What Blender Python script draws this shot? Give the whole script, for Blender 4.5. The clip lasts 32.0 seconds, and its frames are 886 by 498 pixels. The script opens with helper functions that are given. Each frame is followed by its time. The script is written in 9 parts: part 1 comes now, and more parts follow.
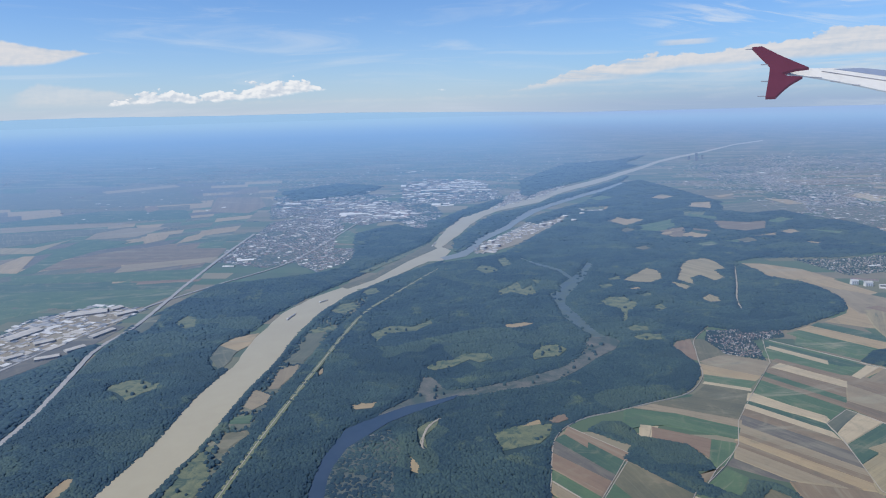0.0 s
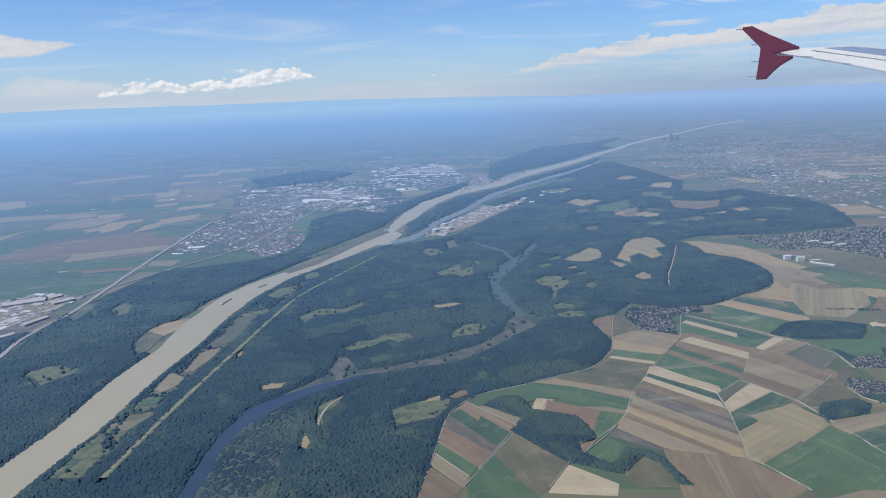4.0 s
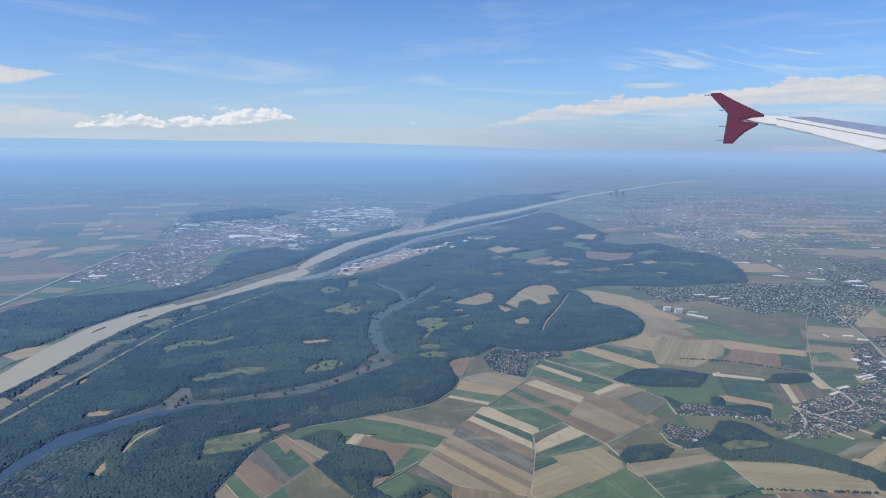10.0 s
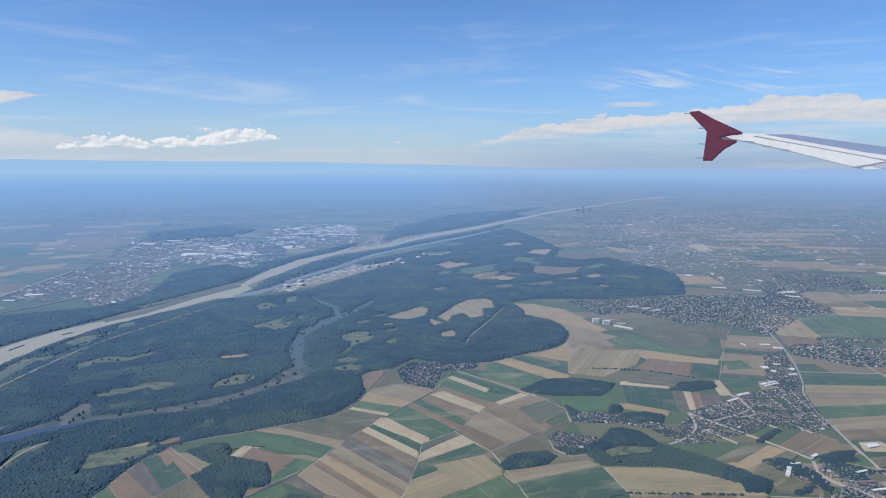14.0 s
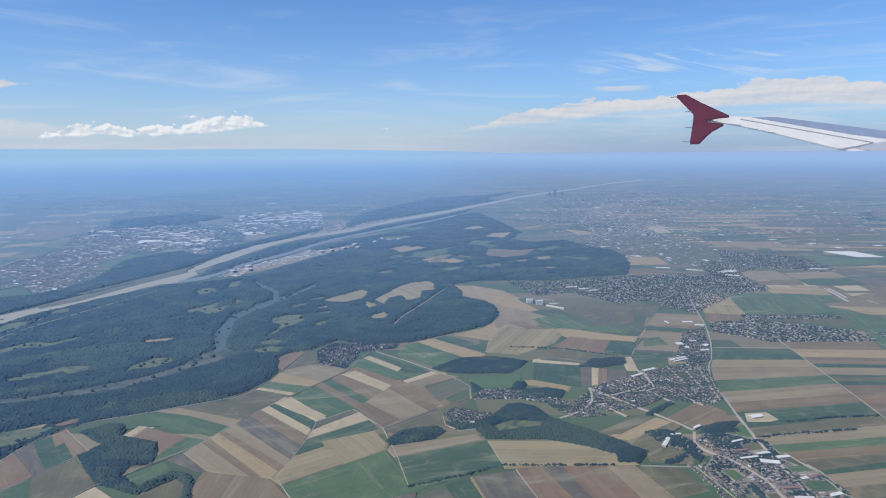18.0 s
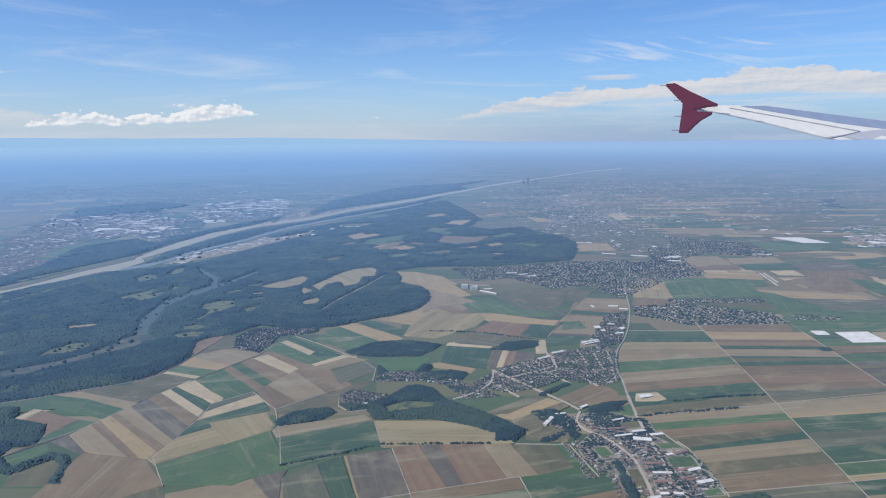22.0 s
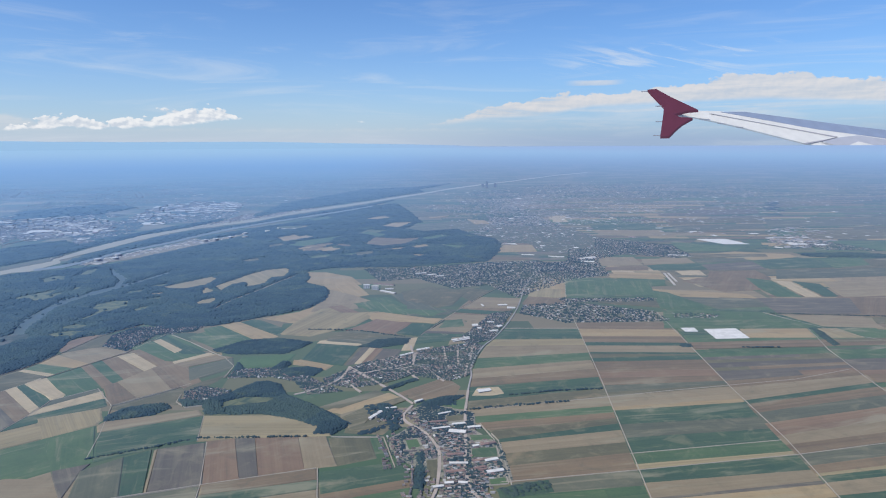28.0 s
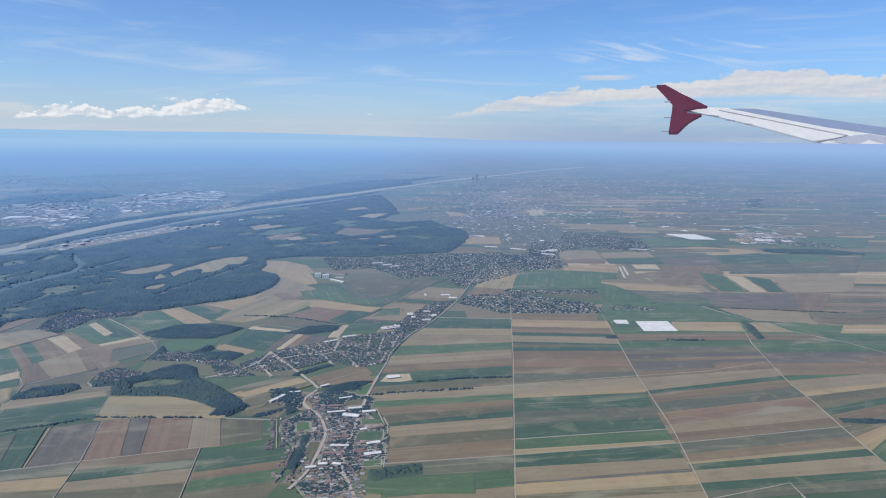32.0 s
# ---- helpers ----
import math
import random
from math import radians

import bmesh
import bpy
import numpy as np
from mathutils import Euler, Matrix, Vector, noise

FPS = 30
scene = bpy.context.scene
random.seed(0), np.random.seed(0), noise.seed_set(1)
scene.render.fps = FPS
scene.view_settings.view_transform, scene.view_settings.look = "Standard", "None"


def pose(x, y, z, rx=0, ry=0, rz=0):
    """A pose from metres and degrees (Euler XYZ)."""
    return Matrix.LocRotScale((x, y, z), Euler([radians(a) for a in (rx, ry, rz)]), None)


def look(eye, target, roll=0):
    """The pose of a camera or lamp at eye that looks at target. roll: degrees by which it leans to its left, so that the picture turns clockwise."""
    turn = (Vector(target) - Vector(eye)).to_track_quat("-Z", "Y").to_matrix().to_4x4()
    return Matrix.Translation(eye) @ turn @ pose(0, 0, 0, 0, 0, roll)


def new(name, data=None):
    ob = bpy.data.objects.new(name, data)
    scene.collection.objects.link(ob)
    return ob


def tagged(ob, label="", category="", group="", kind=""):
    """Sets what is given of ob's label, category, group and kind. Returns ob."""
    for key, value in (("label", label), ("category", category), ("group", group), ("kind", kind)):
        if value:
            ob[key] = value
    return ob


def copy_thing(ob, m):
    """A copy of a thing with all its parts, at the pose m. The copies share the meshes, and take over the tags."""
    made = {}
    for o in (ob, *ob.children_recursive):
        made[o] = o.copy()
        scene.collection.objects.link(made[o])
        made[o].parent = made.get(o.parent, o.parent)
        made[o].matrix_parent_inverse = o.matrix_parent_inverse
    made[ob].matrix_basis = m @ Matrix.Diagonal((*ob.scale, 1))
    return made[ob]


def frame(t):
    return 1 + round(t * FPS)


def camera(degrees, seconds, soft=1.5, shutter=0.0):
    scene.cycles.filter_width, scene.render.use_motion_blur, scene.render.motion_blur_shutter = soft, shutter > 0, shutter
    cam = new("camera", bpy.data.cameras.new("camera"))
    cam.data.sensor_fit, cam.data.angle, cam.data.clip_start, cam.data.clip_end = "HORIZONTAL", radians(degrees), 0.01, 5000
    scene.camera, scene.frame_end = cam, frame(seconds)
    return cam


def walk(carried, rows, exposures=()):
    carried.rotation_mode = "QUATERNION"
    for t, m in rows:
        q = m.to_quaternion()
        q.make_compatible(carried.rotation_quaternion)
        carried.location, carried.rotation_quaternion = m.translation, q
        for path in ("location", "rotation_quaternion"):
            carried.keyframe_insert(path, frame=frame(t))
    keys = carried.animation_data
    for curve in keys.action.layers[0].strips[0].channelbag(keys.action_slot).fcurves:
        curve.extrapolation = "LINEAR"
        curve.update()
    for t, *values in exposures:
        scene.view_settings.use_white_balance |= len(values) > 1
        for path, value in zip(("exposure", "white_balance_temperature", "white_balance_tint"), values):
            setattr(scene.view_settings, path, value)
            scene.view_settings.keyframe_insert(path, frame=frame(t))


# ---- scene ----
# A river plain seen from an aircraft, laid out at 1:50 (one unit is fifty metres on the ground).
cam = camera(68.56, 32.0, soft=1.1)
# seconds, place, heading to the left of +y, pitch, roll
PATH = [
    (0, 0.000, 0.000, 22.500, 2.40, -11.90, -1.57),
    (0.5, 0.895, -0.063, 22.426, 2.07, -11.93, -1.64),
    (1, 1.790, -0.128, 22.353, 1.59, -11.96, -1.43),
    (1.5, 2.686, -0.195, 22.280, 1.56, -12.03, -1.21),
    (2, 3.583, -0.263, 22.208, 1.57, -12.15, -0.91),
    (2.5, 4.480, -0.332, 22.136, 2.09, -12.19, -1.44),
    (3, 5.378, -0.403, 22.065, 2.24, -12.85, -1.77),
    (3.5, 6.277, -0.475, 21.995, 2.38, -13.16, -2.36),
    (5.5, 9.878, -0.779, 21.719, 0.19, -12.88, -2.27),
    (6, 10.780, -0.859, 21.651, -0.07, -12.86, -2.15),
    (6.5, 11.683, -0.940, 21.584, -0.16, -12.99, -1.80),
    (7, 12.587, -1.023, 21.518, -0.24, -12.90, -1.39),
    (7.5, 13.491, -1.107, 21.452, -0.43, -12.57, -1.05),
    (8, 14.396, -1.192, 21.387, -0.49, -12.33, -1.27),
    (8.5, 15.301, -1.280, 21.323, -0.90, -11.63, -0.64),
    (9, 16.207, -1.368, 21.259, -1.12, -11.21, -0.30),
    (9.5, 17.114, -1.458, 21.196, -0.41, -10.96, -0.20),
    (10, 18.022, -1.550, 21.133, -0.55, -9.08, 0.44),
    (10.5, 18.930, -1.643, 21.071, 0.14, -8.83, 0.47),
    (11, 19.839, -1.738, 21.010, 0.86, -8.28, 0.20),
    (11.5, 20.749, -1.834, 20.949, 3.22, -7.98, 0.19),
    (12, 21.659, -1.931, 20.888, 2.99, -7.24, -0.43),
    (12.5, 22.570, -2.030, 20.829, 1.21, -6.97, 0.33),
    (13, 23.482, -2.131, 20.770, 0.69, -7.42, -0.51),
    (13.5, 24.394, -2.233, 20.711, -1.43, -7.42, -0.17),
    (14, 25.307, -2.336, 20.653, -1.83, -7.43, 0.09),
    (14.5, 26.221, -2.441, 20.596, -2.03, -7.79, 0.42),
    (16.5, 29.882, -2.875, 20.373, -2.04, -8.69, -0.26),
    (17, 30.799, -2.988, 20.319, -2.17, -8.41, 0.06),
    (17.5, 31.717, -3.102, 20.265, -2.55, -8.34, -0.00),
    (18, 32.636, -3.217, 20.212, -2.72, -8.65, -0.44),
    (18.5, 33.555, -3.334, 20.160, -3.15, -8.65, -0.32),
    (19, 34.475, -3.452, 20.108, -4.00, -8.59, 0.49),
    (19.5, 35.395, -3.572, 20.056, -4.19, -8.62, 0.24),
    (20, 36.316, -3.693, 20.006, -4.23, -8.78, 0.19),
    (20.5, 37.238, -3.816, 19.956, -3.68, -9.09, -0.80),
    (21, 38.161, -3.940, 19.906, -3.47, -9.36, -0.60),
    (21.5, 39.084, -4.066, 19.857, -3.46, -9.44, -0.64),
    (22, 40.008, -4.193, 19.809, -3.52, -9.61, -0.46),
    (22.5, 40.932, -4.322, 19.761, -3.63, -9.69, -0.52),
    (23, 41.858, -4.452, 19.714, -3.57, -9.84, -0.64),
    (23.5, 42.784, -4.583, 19.668, -3.16, -9.62, -0.67),
    (24, 43.710, -4.717, 19.622, -3.27, -9.52, -0.99),
    (24.5, 44.638, -4.851, 19.577, -3.42, -9.42, -0.96),
    (25, 45.566, -4.987, 19.532, -3.74, -9.32, -0.38),
    (25.5, 46.494, -5.125, 19.488, -3.96, -9.28, -0.41),
    (27.5, 50.216, -5.690, 19.318, -4.62, -9.26, -0.49),
    (28, 51.148, -5.835, 19.277, -4.85, -9.22, -0.29),
    (28.5, 52.081, -5.981, 19.236, -5.17, -8.83, -0.06),
    (29, 53.014, -6.129, 19.196, -5.06, -9.04, -0.21),
    (29.5, 53.948, -6.279, 19.157, -4.93, -9.34, -0.19),
    (30, 54.883, -6.430, 19.118, -4.37, -9.64, -0.08),
    (30.5, 55.819, -6.582, 19.080, -3.93, -10.20, 0.02),
    (31, 56.755, -6.736, 19.043, -3.96, -10.28, -0.01),
    (31.5, 57.692, -6.891, 19.006, -4.10, -10.14, 0.53),
    (32, 58.629, -7.048, 18.970, -4.26, -9.80, 0.46),
]
walk(cam, [(t, pose(x, y, z, 90 + pitch, 0, yaw) @ pose(0, 0, 0, 0, 0, roll)) for t, x, y, z, yaw, pitch, roll in PATH])

# ---- sky, sun ----
SUN_EL, SUN_AZ = 52.0, -115.0  # height, and bearing clockwise from +y


def plug(tree, a, b):
    """Feed a number, a colour or another socket into the socket b."""
    if isinstance(a, bpy.types.NodeSocket):
        tree.links.new(a, b)
    else:
        b.default_value = a


def calc(tree, op, a, b=0.0, c=0.0, clamp=False):
    n = tree.nodes.new("ShaderNodeMath")
    n.operation, n.use_clamp = op, clamp
    for socket, value in zip(n.inputs, (a, b, c)):
        plug(tree, value, socket)
    return n.outputs[0]


def blend(tree, fac, a, b):
    n = tree.nodes.new("ShaderNodeMix")
    n.data_type = "RGBA"
    plug(tree, fac, n.inputs[0])
    plug(tree, a, n.inputs[6])
    plug(tree, b, n.inputs[7])
    return n.outputs[2]


def fbm(tree, vector, scale, detail=3.0, rough=0.55, distortion=0.0):
    n = tree.nodes.new("ShaderNodeTexNoise")
    plug(tree, vector, n.inputs["Vector"])
    n.inputs["Scale"].default_value = scale
    n.inputs["Detail"].default_value = detail
    n.inputs["Roughness"].default_value = rough
    n.inputs["Distortion"].default_value = distortion
    return n.outputs[0]


def ramp(tree, value, lo, hi, smooth=True):
    n = tree.nodes.new("ShaderNodeMapRange")
    n.interpolation_type = "SMOOTHSTEP" if smooth else "LINEAR"
    plug(tree, value, n.inputs[0])
    plug(tree, lo, n.inputs[1])
    plug(tree, hi, n.inputs[2])
    return n.outputs[0]


def vec(tree, x, y, z):
    n = tree.nodes.new("ShaderNodeCombineXYZ")
    for socket, value in zip(n.inputs, (x, y, z)):
        plug(tree, value, socket)
    return n.outputs[0]


world = bpy.data.worlds.new("summer_sky")
scene.world = world
world.use_nodes = True
wt = world.node_tree
wt.nodes.clear()
sky = wt.nodes.new("ShaderNodeTexSky")
sky.sky_type, sky.sun_disc = "NISHITA", False
sky.sun_elevation, sky.sun_rotation = radians(SUN_EL), radians(SUN_AZ)
sky.altitude, sky.air_density, sky.dust_density, sky.ozone_density = 1000, 1.0, 0.6, 2.0
way = wt.nodes.new("ShaderNodeTexCoord").outputs["Generated"]
part_xyz = wt.nodes.new("ShaderNodeSeparateXYZ")
wt.links.new(way, part_xyz.inputs[0])
az = calc(wt, "DEGREES", calc(wt, "ARCTAN2", part_xyz.outputs[0], part_xyz.outputs[1]))
el = calc(wt, "DEGREES", calc(wt, "ARCSINE", part_xyz.outputs[2]))
def profile(tree, value, pts):
    """A line through points, as a function of the bearing from -60 to 80 degrees; heights up to 10 degrees."""
    n = tree.nodes.new("ShaderNodeValToRGB")
    e = n.color_ramp.elements
    while len(e) < len(pts):
        e.new(0.5)
    for k, (at, height) in enumerate(pts):
        e[k].position, e[k].color = (at + 60) / 140, (height / 10, height / 10, height / 10, 1)
    plug(tree, calc(tree, "DIVIDE", calc(tree, "ADD", value, 60.0), 140.0), n.inputs[0])
    return calc(tree, "MULTIPLY", n.outputs[0], 10.0)


def puffs(tree, x, y, scale, depth=2.0):
    """Rounded lumps, 1 at the heart of each and 0 between them."""
    n = tree.nodes.new("ShaderNodeTexVoronoi")
    n.feature, n.normalize = "SMOOTH_F1", True
    n.inputs["Smoothness"].default_value, n.inputs["Scale"].default_value = 0.35, scale
    n.inputs["Detail"].default_value, n.inputs["Roughness"].default_value = depth, 0.55
    plug(tree, vec(tree, x, y, 2.0), n.inputs["Vector"])
    return calc(tree, "SUBTRACT", 1.0, calc(tree, "MULTIPLY", n.outputs["Distance"], 1.5), clamp=True)


def between(tree, low, high, soft_low, soft_high):
    """1 between two lines of height, fading over the given degrees."""
    return calc(tree, "MULTIPLY", ramp(tree, calc(tree, "SUBTRACT", el, low), 0.0, soft_low), ramp(tree, calc(tree, "SUBTRACT", high, el), 0.0, soft_high))


billow = fbm(wt, vec(wt, calc(wt, "MULTIPLY", az, 0.25), calc(wt, "MULTIPLY", el, 0.5), 3.0), 1.0, 6.0, 0.6)
wisp = fbm(wt, vec(wt, calc(wt, "MULTIPLY", az, 0.07), calc(wt, "MULTIPLY", el, 0.6), 7.0), 1.0, 5.0, 0.6, 1.0)
layer = fbm(wt, vec(wt, calc(wt, "MULTIPLY", az, 0.11), calc(wt, "MULTIPLY", el, 1.3), 21.0), 1.0, 6.0, 0.6, 0.7)
lump = puffs(wt, az, calc(wt, "MULTIPLY", el, 1.5), 0.85)
lump_lit = puffs(wt, calc(wt, "ADD", az, -0.18), calc(wt, "MULTIPLY_ADD", el, 1.5, 0.3), 0.85)
heap = fbm(wt, vec(wt, calc(wt, "MULTIPLY", az, 0.55), calc(wt, "MULTIPLY", el, 0.9), 11.0), 1.0, 6.0, 0.56, 0.2)
heap_lit = fbm(wt, vec(wt, calc(wt, "MULTIPLY_ADD", az, 0.55, -0.10), calc(wt, "MULTIPLY_ADD", el, 0.9, 0.16), 11.0), 1.0, 6.0, 0.56, 0.2)
# pale veil low over the horizon, thin streaks higher up, feathered ice cloud over the bank
veil = calc(wt, "EXPONENT", calc(wt, "MULTIPLY", calc(wt, "MAXIMUM", el, 0.0), -0.30))
veil = calc(wt, "MULTIPLY", veil, calc(wt, "ADD", 0.9, calc(wt, "MULTIPLY", wisp, 0.35)), clamp=True)
feather = fbm(wt, vec(wt, calc(wt, "MULTIPLY_ADD", az, 0.22, calc(wt, "MULTIPLY", el, 0.35)), calc(wt, "MULTIPLY_ADD", el, 1.5, calc(wt, "MULTIPLY", az, 0.28)), 33.0), 1.0, 6.0, 0.65, 0.9)
feather = calc(wt, "MULTIPLY", ramp(wt, feather, 0.46, 0.72), calc(wt, "MULTIPLY", calc(wt, "MULTIPLY", ramp(wt, az, 11.0, 20.0), ramp(wt, az, 36.0, 27.0)), calc(wt, "MULTIPLY", ramp(wt, el, 4.6, 6.3), ramp(wt, el, 8.8, 7.0))))
streak = calc(wt, "MAXIMUM", calc(wt, "MULTIPLY", ramp(wt, wisp, 0.48, 0.78), ramp(wt, el, 16.0, 4.0)), calc(wt, "MULTIPLY", feather, 1.6))
# long bank of cloud: lumped on top, drawn out into streaks below and towards its thin end
top_line = calc(wt, "ADD", profile(wt, az, ((4, 1.7), (6.9, 2.3), (10.5, 3.2), (15.3, 3.9), (19, 3.9), (23.5, 4.3), (26.4, 4.7), (30.4, 5.2), (34.3, 4.7), (38.5, 4.3), (60, 3.6))), calc(wt, "ADD", calc(wt, "MULTIPLY_ADD", heap, 1.6, -0.8), calc(wt, "MULTIPLY_ADD", lump, 0.6, -0.15)))
foot = profile(wt, az, ((4, 1.2), (8.1, 1.9), (13, 2.1), (17.7, 2.8), (24.4, 3.0), (30.6, 3.1), (38.6, 2.6), (60, 2.4)))
solid = calc(wt, "MULTIPLY_ADD", ramp(wt, az, 19.0, 27.0), 0.22, calc(wt, "ADD", layer, 0.10))
bank = calc(wt, "MULTIPLY", between(wt, foot, top_line, 0.5, 0.16), ramp(wt, solid, 0.34, 0.58))
under = calc(wt, "MULTIPLY", between(wt, 0.4, calc(wt, "ADD", foot, 0.9), 1.2, 0.8), calc(wt, "MULTIPLY", ramp(wt, layer, 0.44, 0.70), calc(wt, "MULTIPLY_ADD", ramp(wt, el, 0.8, 2.4), 0.35, 0.1)))
thin_lens = calc(wt, "MULTIPLY", between(wt, calc(wt, "MULTIPLY_ADD", layer, 0.5, 4.45), calc(wt, "MULTIPLY_ADD", layer, 0.8, 4.75), 0.15, 0.2), calc(wt, "MULTIPLY", ramp(wt, az, 15.0, 17.0), ramp(wt, az, 20.5, 18.5)))
bank = calc(wt, "MAXIMUM", calc(wt, "MAXIMUM", bank, under), calc(wt, "MULTIPLY", thin_lens, 0.7))
bank = calc(wt, "MULTIPLY", bank, calc(wt, "MULTIPLY", ramp(wt, az, 2.0, 8.0), ramp(wt, az, 78.0, 58.0)))
# cloud wedge and paler heap on the other side
left = between(wt, calc(wt, "MULTIPLY_ADD", billow, 0.6, profile(wt, az, ((-60, 3.0), (-35.3, 3.6), (-32.5, 3.7), (-29.9, 4.45), (-27.3, 4.95)))), calc(wt, "MULTIPLY_ADD", lump, 0.4, profile(wt, az, ((-60, 6.8), (-35, 5.65), (-32.4, 5.1), (-29.9, 4.95), (-27.3, 4.8), (-26.0, 4.4)))), 0.35, 0.2)
heap_left = between(wt, 0.9, calc(wt, "MULTIPLY_ADD", lump, 0.5, profile(wt, az, ((-36, 1.9), (-34.5, 2.1), (-33.4, 2.7), (-31, 2.5), (-28, 2.1), (-25.5, 1.1)))), 0.6, 0.4)
left = calc(wt, "MAXIMUM", left, calc(wt, "MULTIPLY", calc(wt, "MULTIPLY", heap_left, ramp(wt, az, -35.5, -34.0)), 0.5))
bank = calc(wt, "MAXIMUM", bank, left)
# a row of small heaped clouds with flat feet
crest = calc(wt, "ADD", profile(wt, az, ((-29, 0.9), (-28.4, 1.35), (-27.4, 1.35), (-27.0, 1.2), (-26, 2.0), (-24.8, 2.2), (-23.3, 1.75), (-21.6, 1.7), (-20, 1.9), (-17.5, 2.35), (-15.3, 2.8), (-13.2, 2.65), (-12.4, 2.3), (-11.2, 1.9))), calc(wt, "ADD", calc(wt, "MULTIPLY_ADD", heap, 3.0, -1.55), calc(wt, "MULTIPLY_ADD", lump, 0.8, -0.2)))
feet = profile(wt, az, ((-29, 1.1), (-26.8, 1.25), (-21.6, 1.25), (-19.6, 1.4), (-15.4, 1.6), (-13.2, 2.05), (-11.2, 2.1)))
row = calc(wt, "MULTIPLY", between(wt, calc(wt, "MULTIPLY_ADD", heap, -1.0, calc(wt, "ADD", feet, 0.45)), crest, 0.2, 0.12), calc(wt, "MULTIPLY", ramp(wt, az, -28.9, -28.4), ramp(wt, az, -11.2, -12.3)))
puff = calc(wt, "MULTIPLY", ramp(wt, calc(wt, "MULTIPLY", lump, ramp(wt, billow, 0.42, 0.6)), 0.60, 0.85), calc(wt, "MULTIPLY", ramp(wt, calc(wt, "ABSOLUTE", calc(wt, "SUBTRACT", el, 1.75)), 0.4, 0.15), calc(wt, "MULTIPLY", ramp(wt, az, -12.0, -10.0), ramp(wt, az, 5.0, 2.0))))
row = calc(wt, "MAXIMUM", row, calc(wt, "MULTIPLY", puff, 0.7))
relief = calc(wt, "ADD", calc(wt, "SUBTRACT", lump, lump_lit), calc(wt, "MULTIPLY", calc(wt, "SUBTRACT", heap, heap_lit), 2.2))
row_tone = blend(wt, ramp(wt, relief, -0.30, 0.22), (0.60, 0.66, 0.75, 1), (0.88, 0.89, 0.91, 1))
shade = blend(wt, calc(wt, "ADD", calc(wt, "MULTIPLY", ramp(wt, layer, 0.34, 0.62), 0.6), calc(wt, "MULTIPLY", ramp(wt, relief, -0.35, 0.3), 0.4)), (0.55, 0.605, 0.69, 1), (0.75, 0.73, 0.735, 1))
sky_dim = wt.nodes.new("ShaderNodeVectorMath")
sky_dim.operation = "MULTIPLY"
wt.links.new(sky.outputs[0], sky_dim.inputs[0])
sky_dim.inputs[1].default_value = (0.067, 0.098, 0.139)
colour = blend(wt, veil, sky_dim.outputs[0], blend(wt, ramp(wt, az, -5.0, 20.0), (0.51, 0.595, 0.71, 1), (0.345, 0.460, 0.645, 1)))
colour = blend(wt, calc(wt, "MULTIPLY", streak, 0.34), colour, (0.72, 0.77, 0.83, 1))
colour = blend(wt, calc(wt, "MULTIPLY", bank, 0.9), colour, shade)
colour = blend(wt, calc(wt, "MULTIPLY", row, 0.92), colour, row_tone)
back = wt.nodes.new("ShaderNodeBackground")
wt.links.new(colour, back.inputs[0])
back.inputs[1].default_value = 1.0
wt.links.new(back.outputs[0], wt.nodes.new("ShaderNodeOutputWorld").inputs[0])

sun = new("sun", bpy.data.lights.new("sun", "SUN"))
sun.data.energy, sun.data.angle, sun.data.color = 4.45, radians(0.5), (1.0, 0.93, 0.80)
sa, se = radians(SUN_AZ), radians(SUN_EL)
sun.matrix_world = look((math.sin(sa) * math.cos(se) * 100, math.cos(sa) * math.cos(se) * 100, math.sin(se) * 100), (0, 0, 0))

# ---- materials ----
# tints and density of the haze put into the gloss of every surface
HAZE_TINT, HAZE_TINT_RIGHT, HAZE_FAR, HAZE_RISE = (0.288, 0.488, 0.714, 1), (0.325, 0.492, 0.708, 1), (0.385, 0.570, 0.715, 1), (0.050, 0.084)
HAZE_THICK_X, HAZE_THIN_X = -10.0, 130.0  # x where the painted haze is thickest, and where thinnest
HAZE_EDGE, HAZE_EDGE_RIGHT = (0.405, 0.60, 0.72, 1), (0.385, 0.51, 0.675, 1)


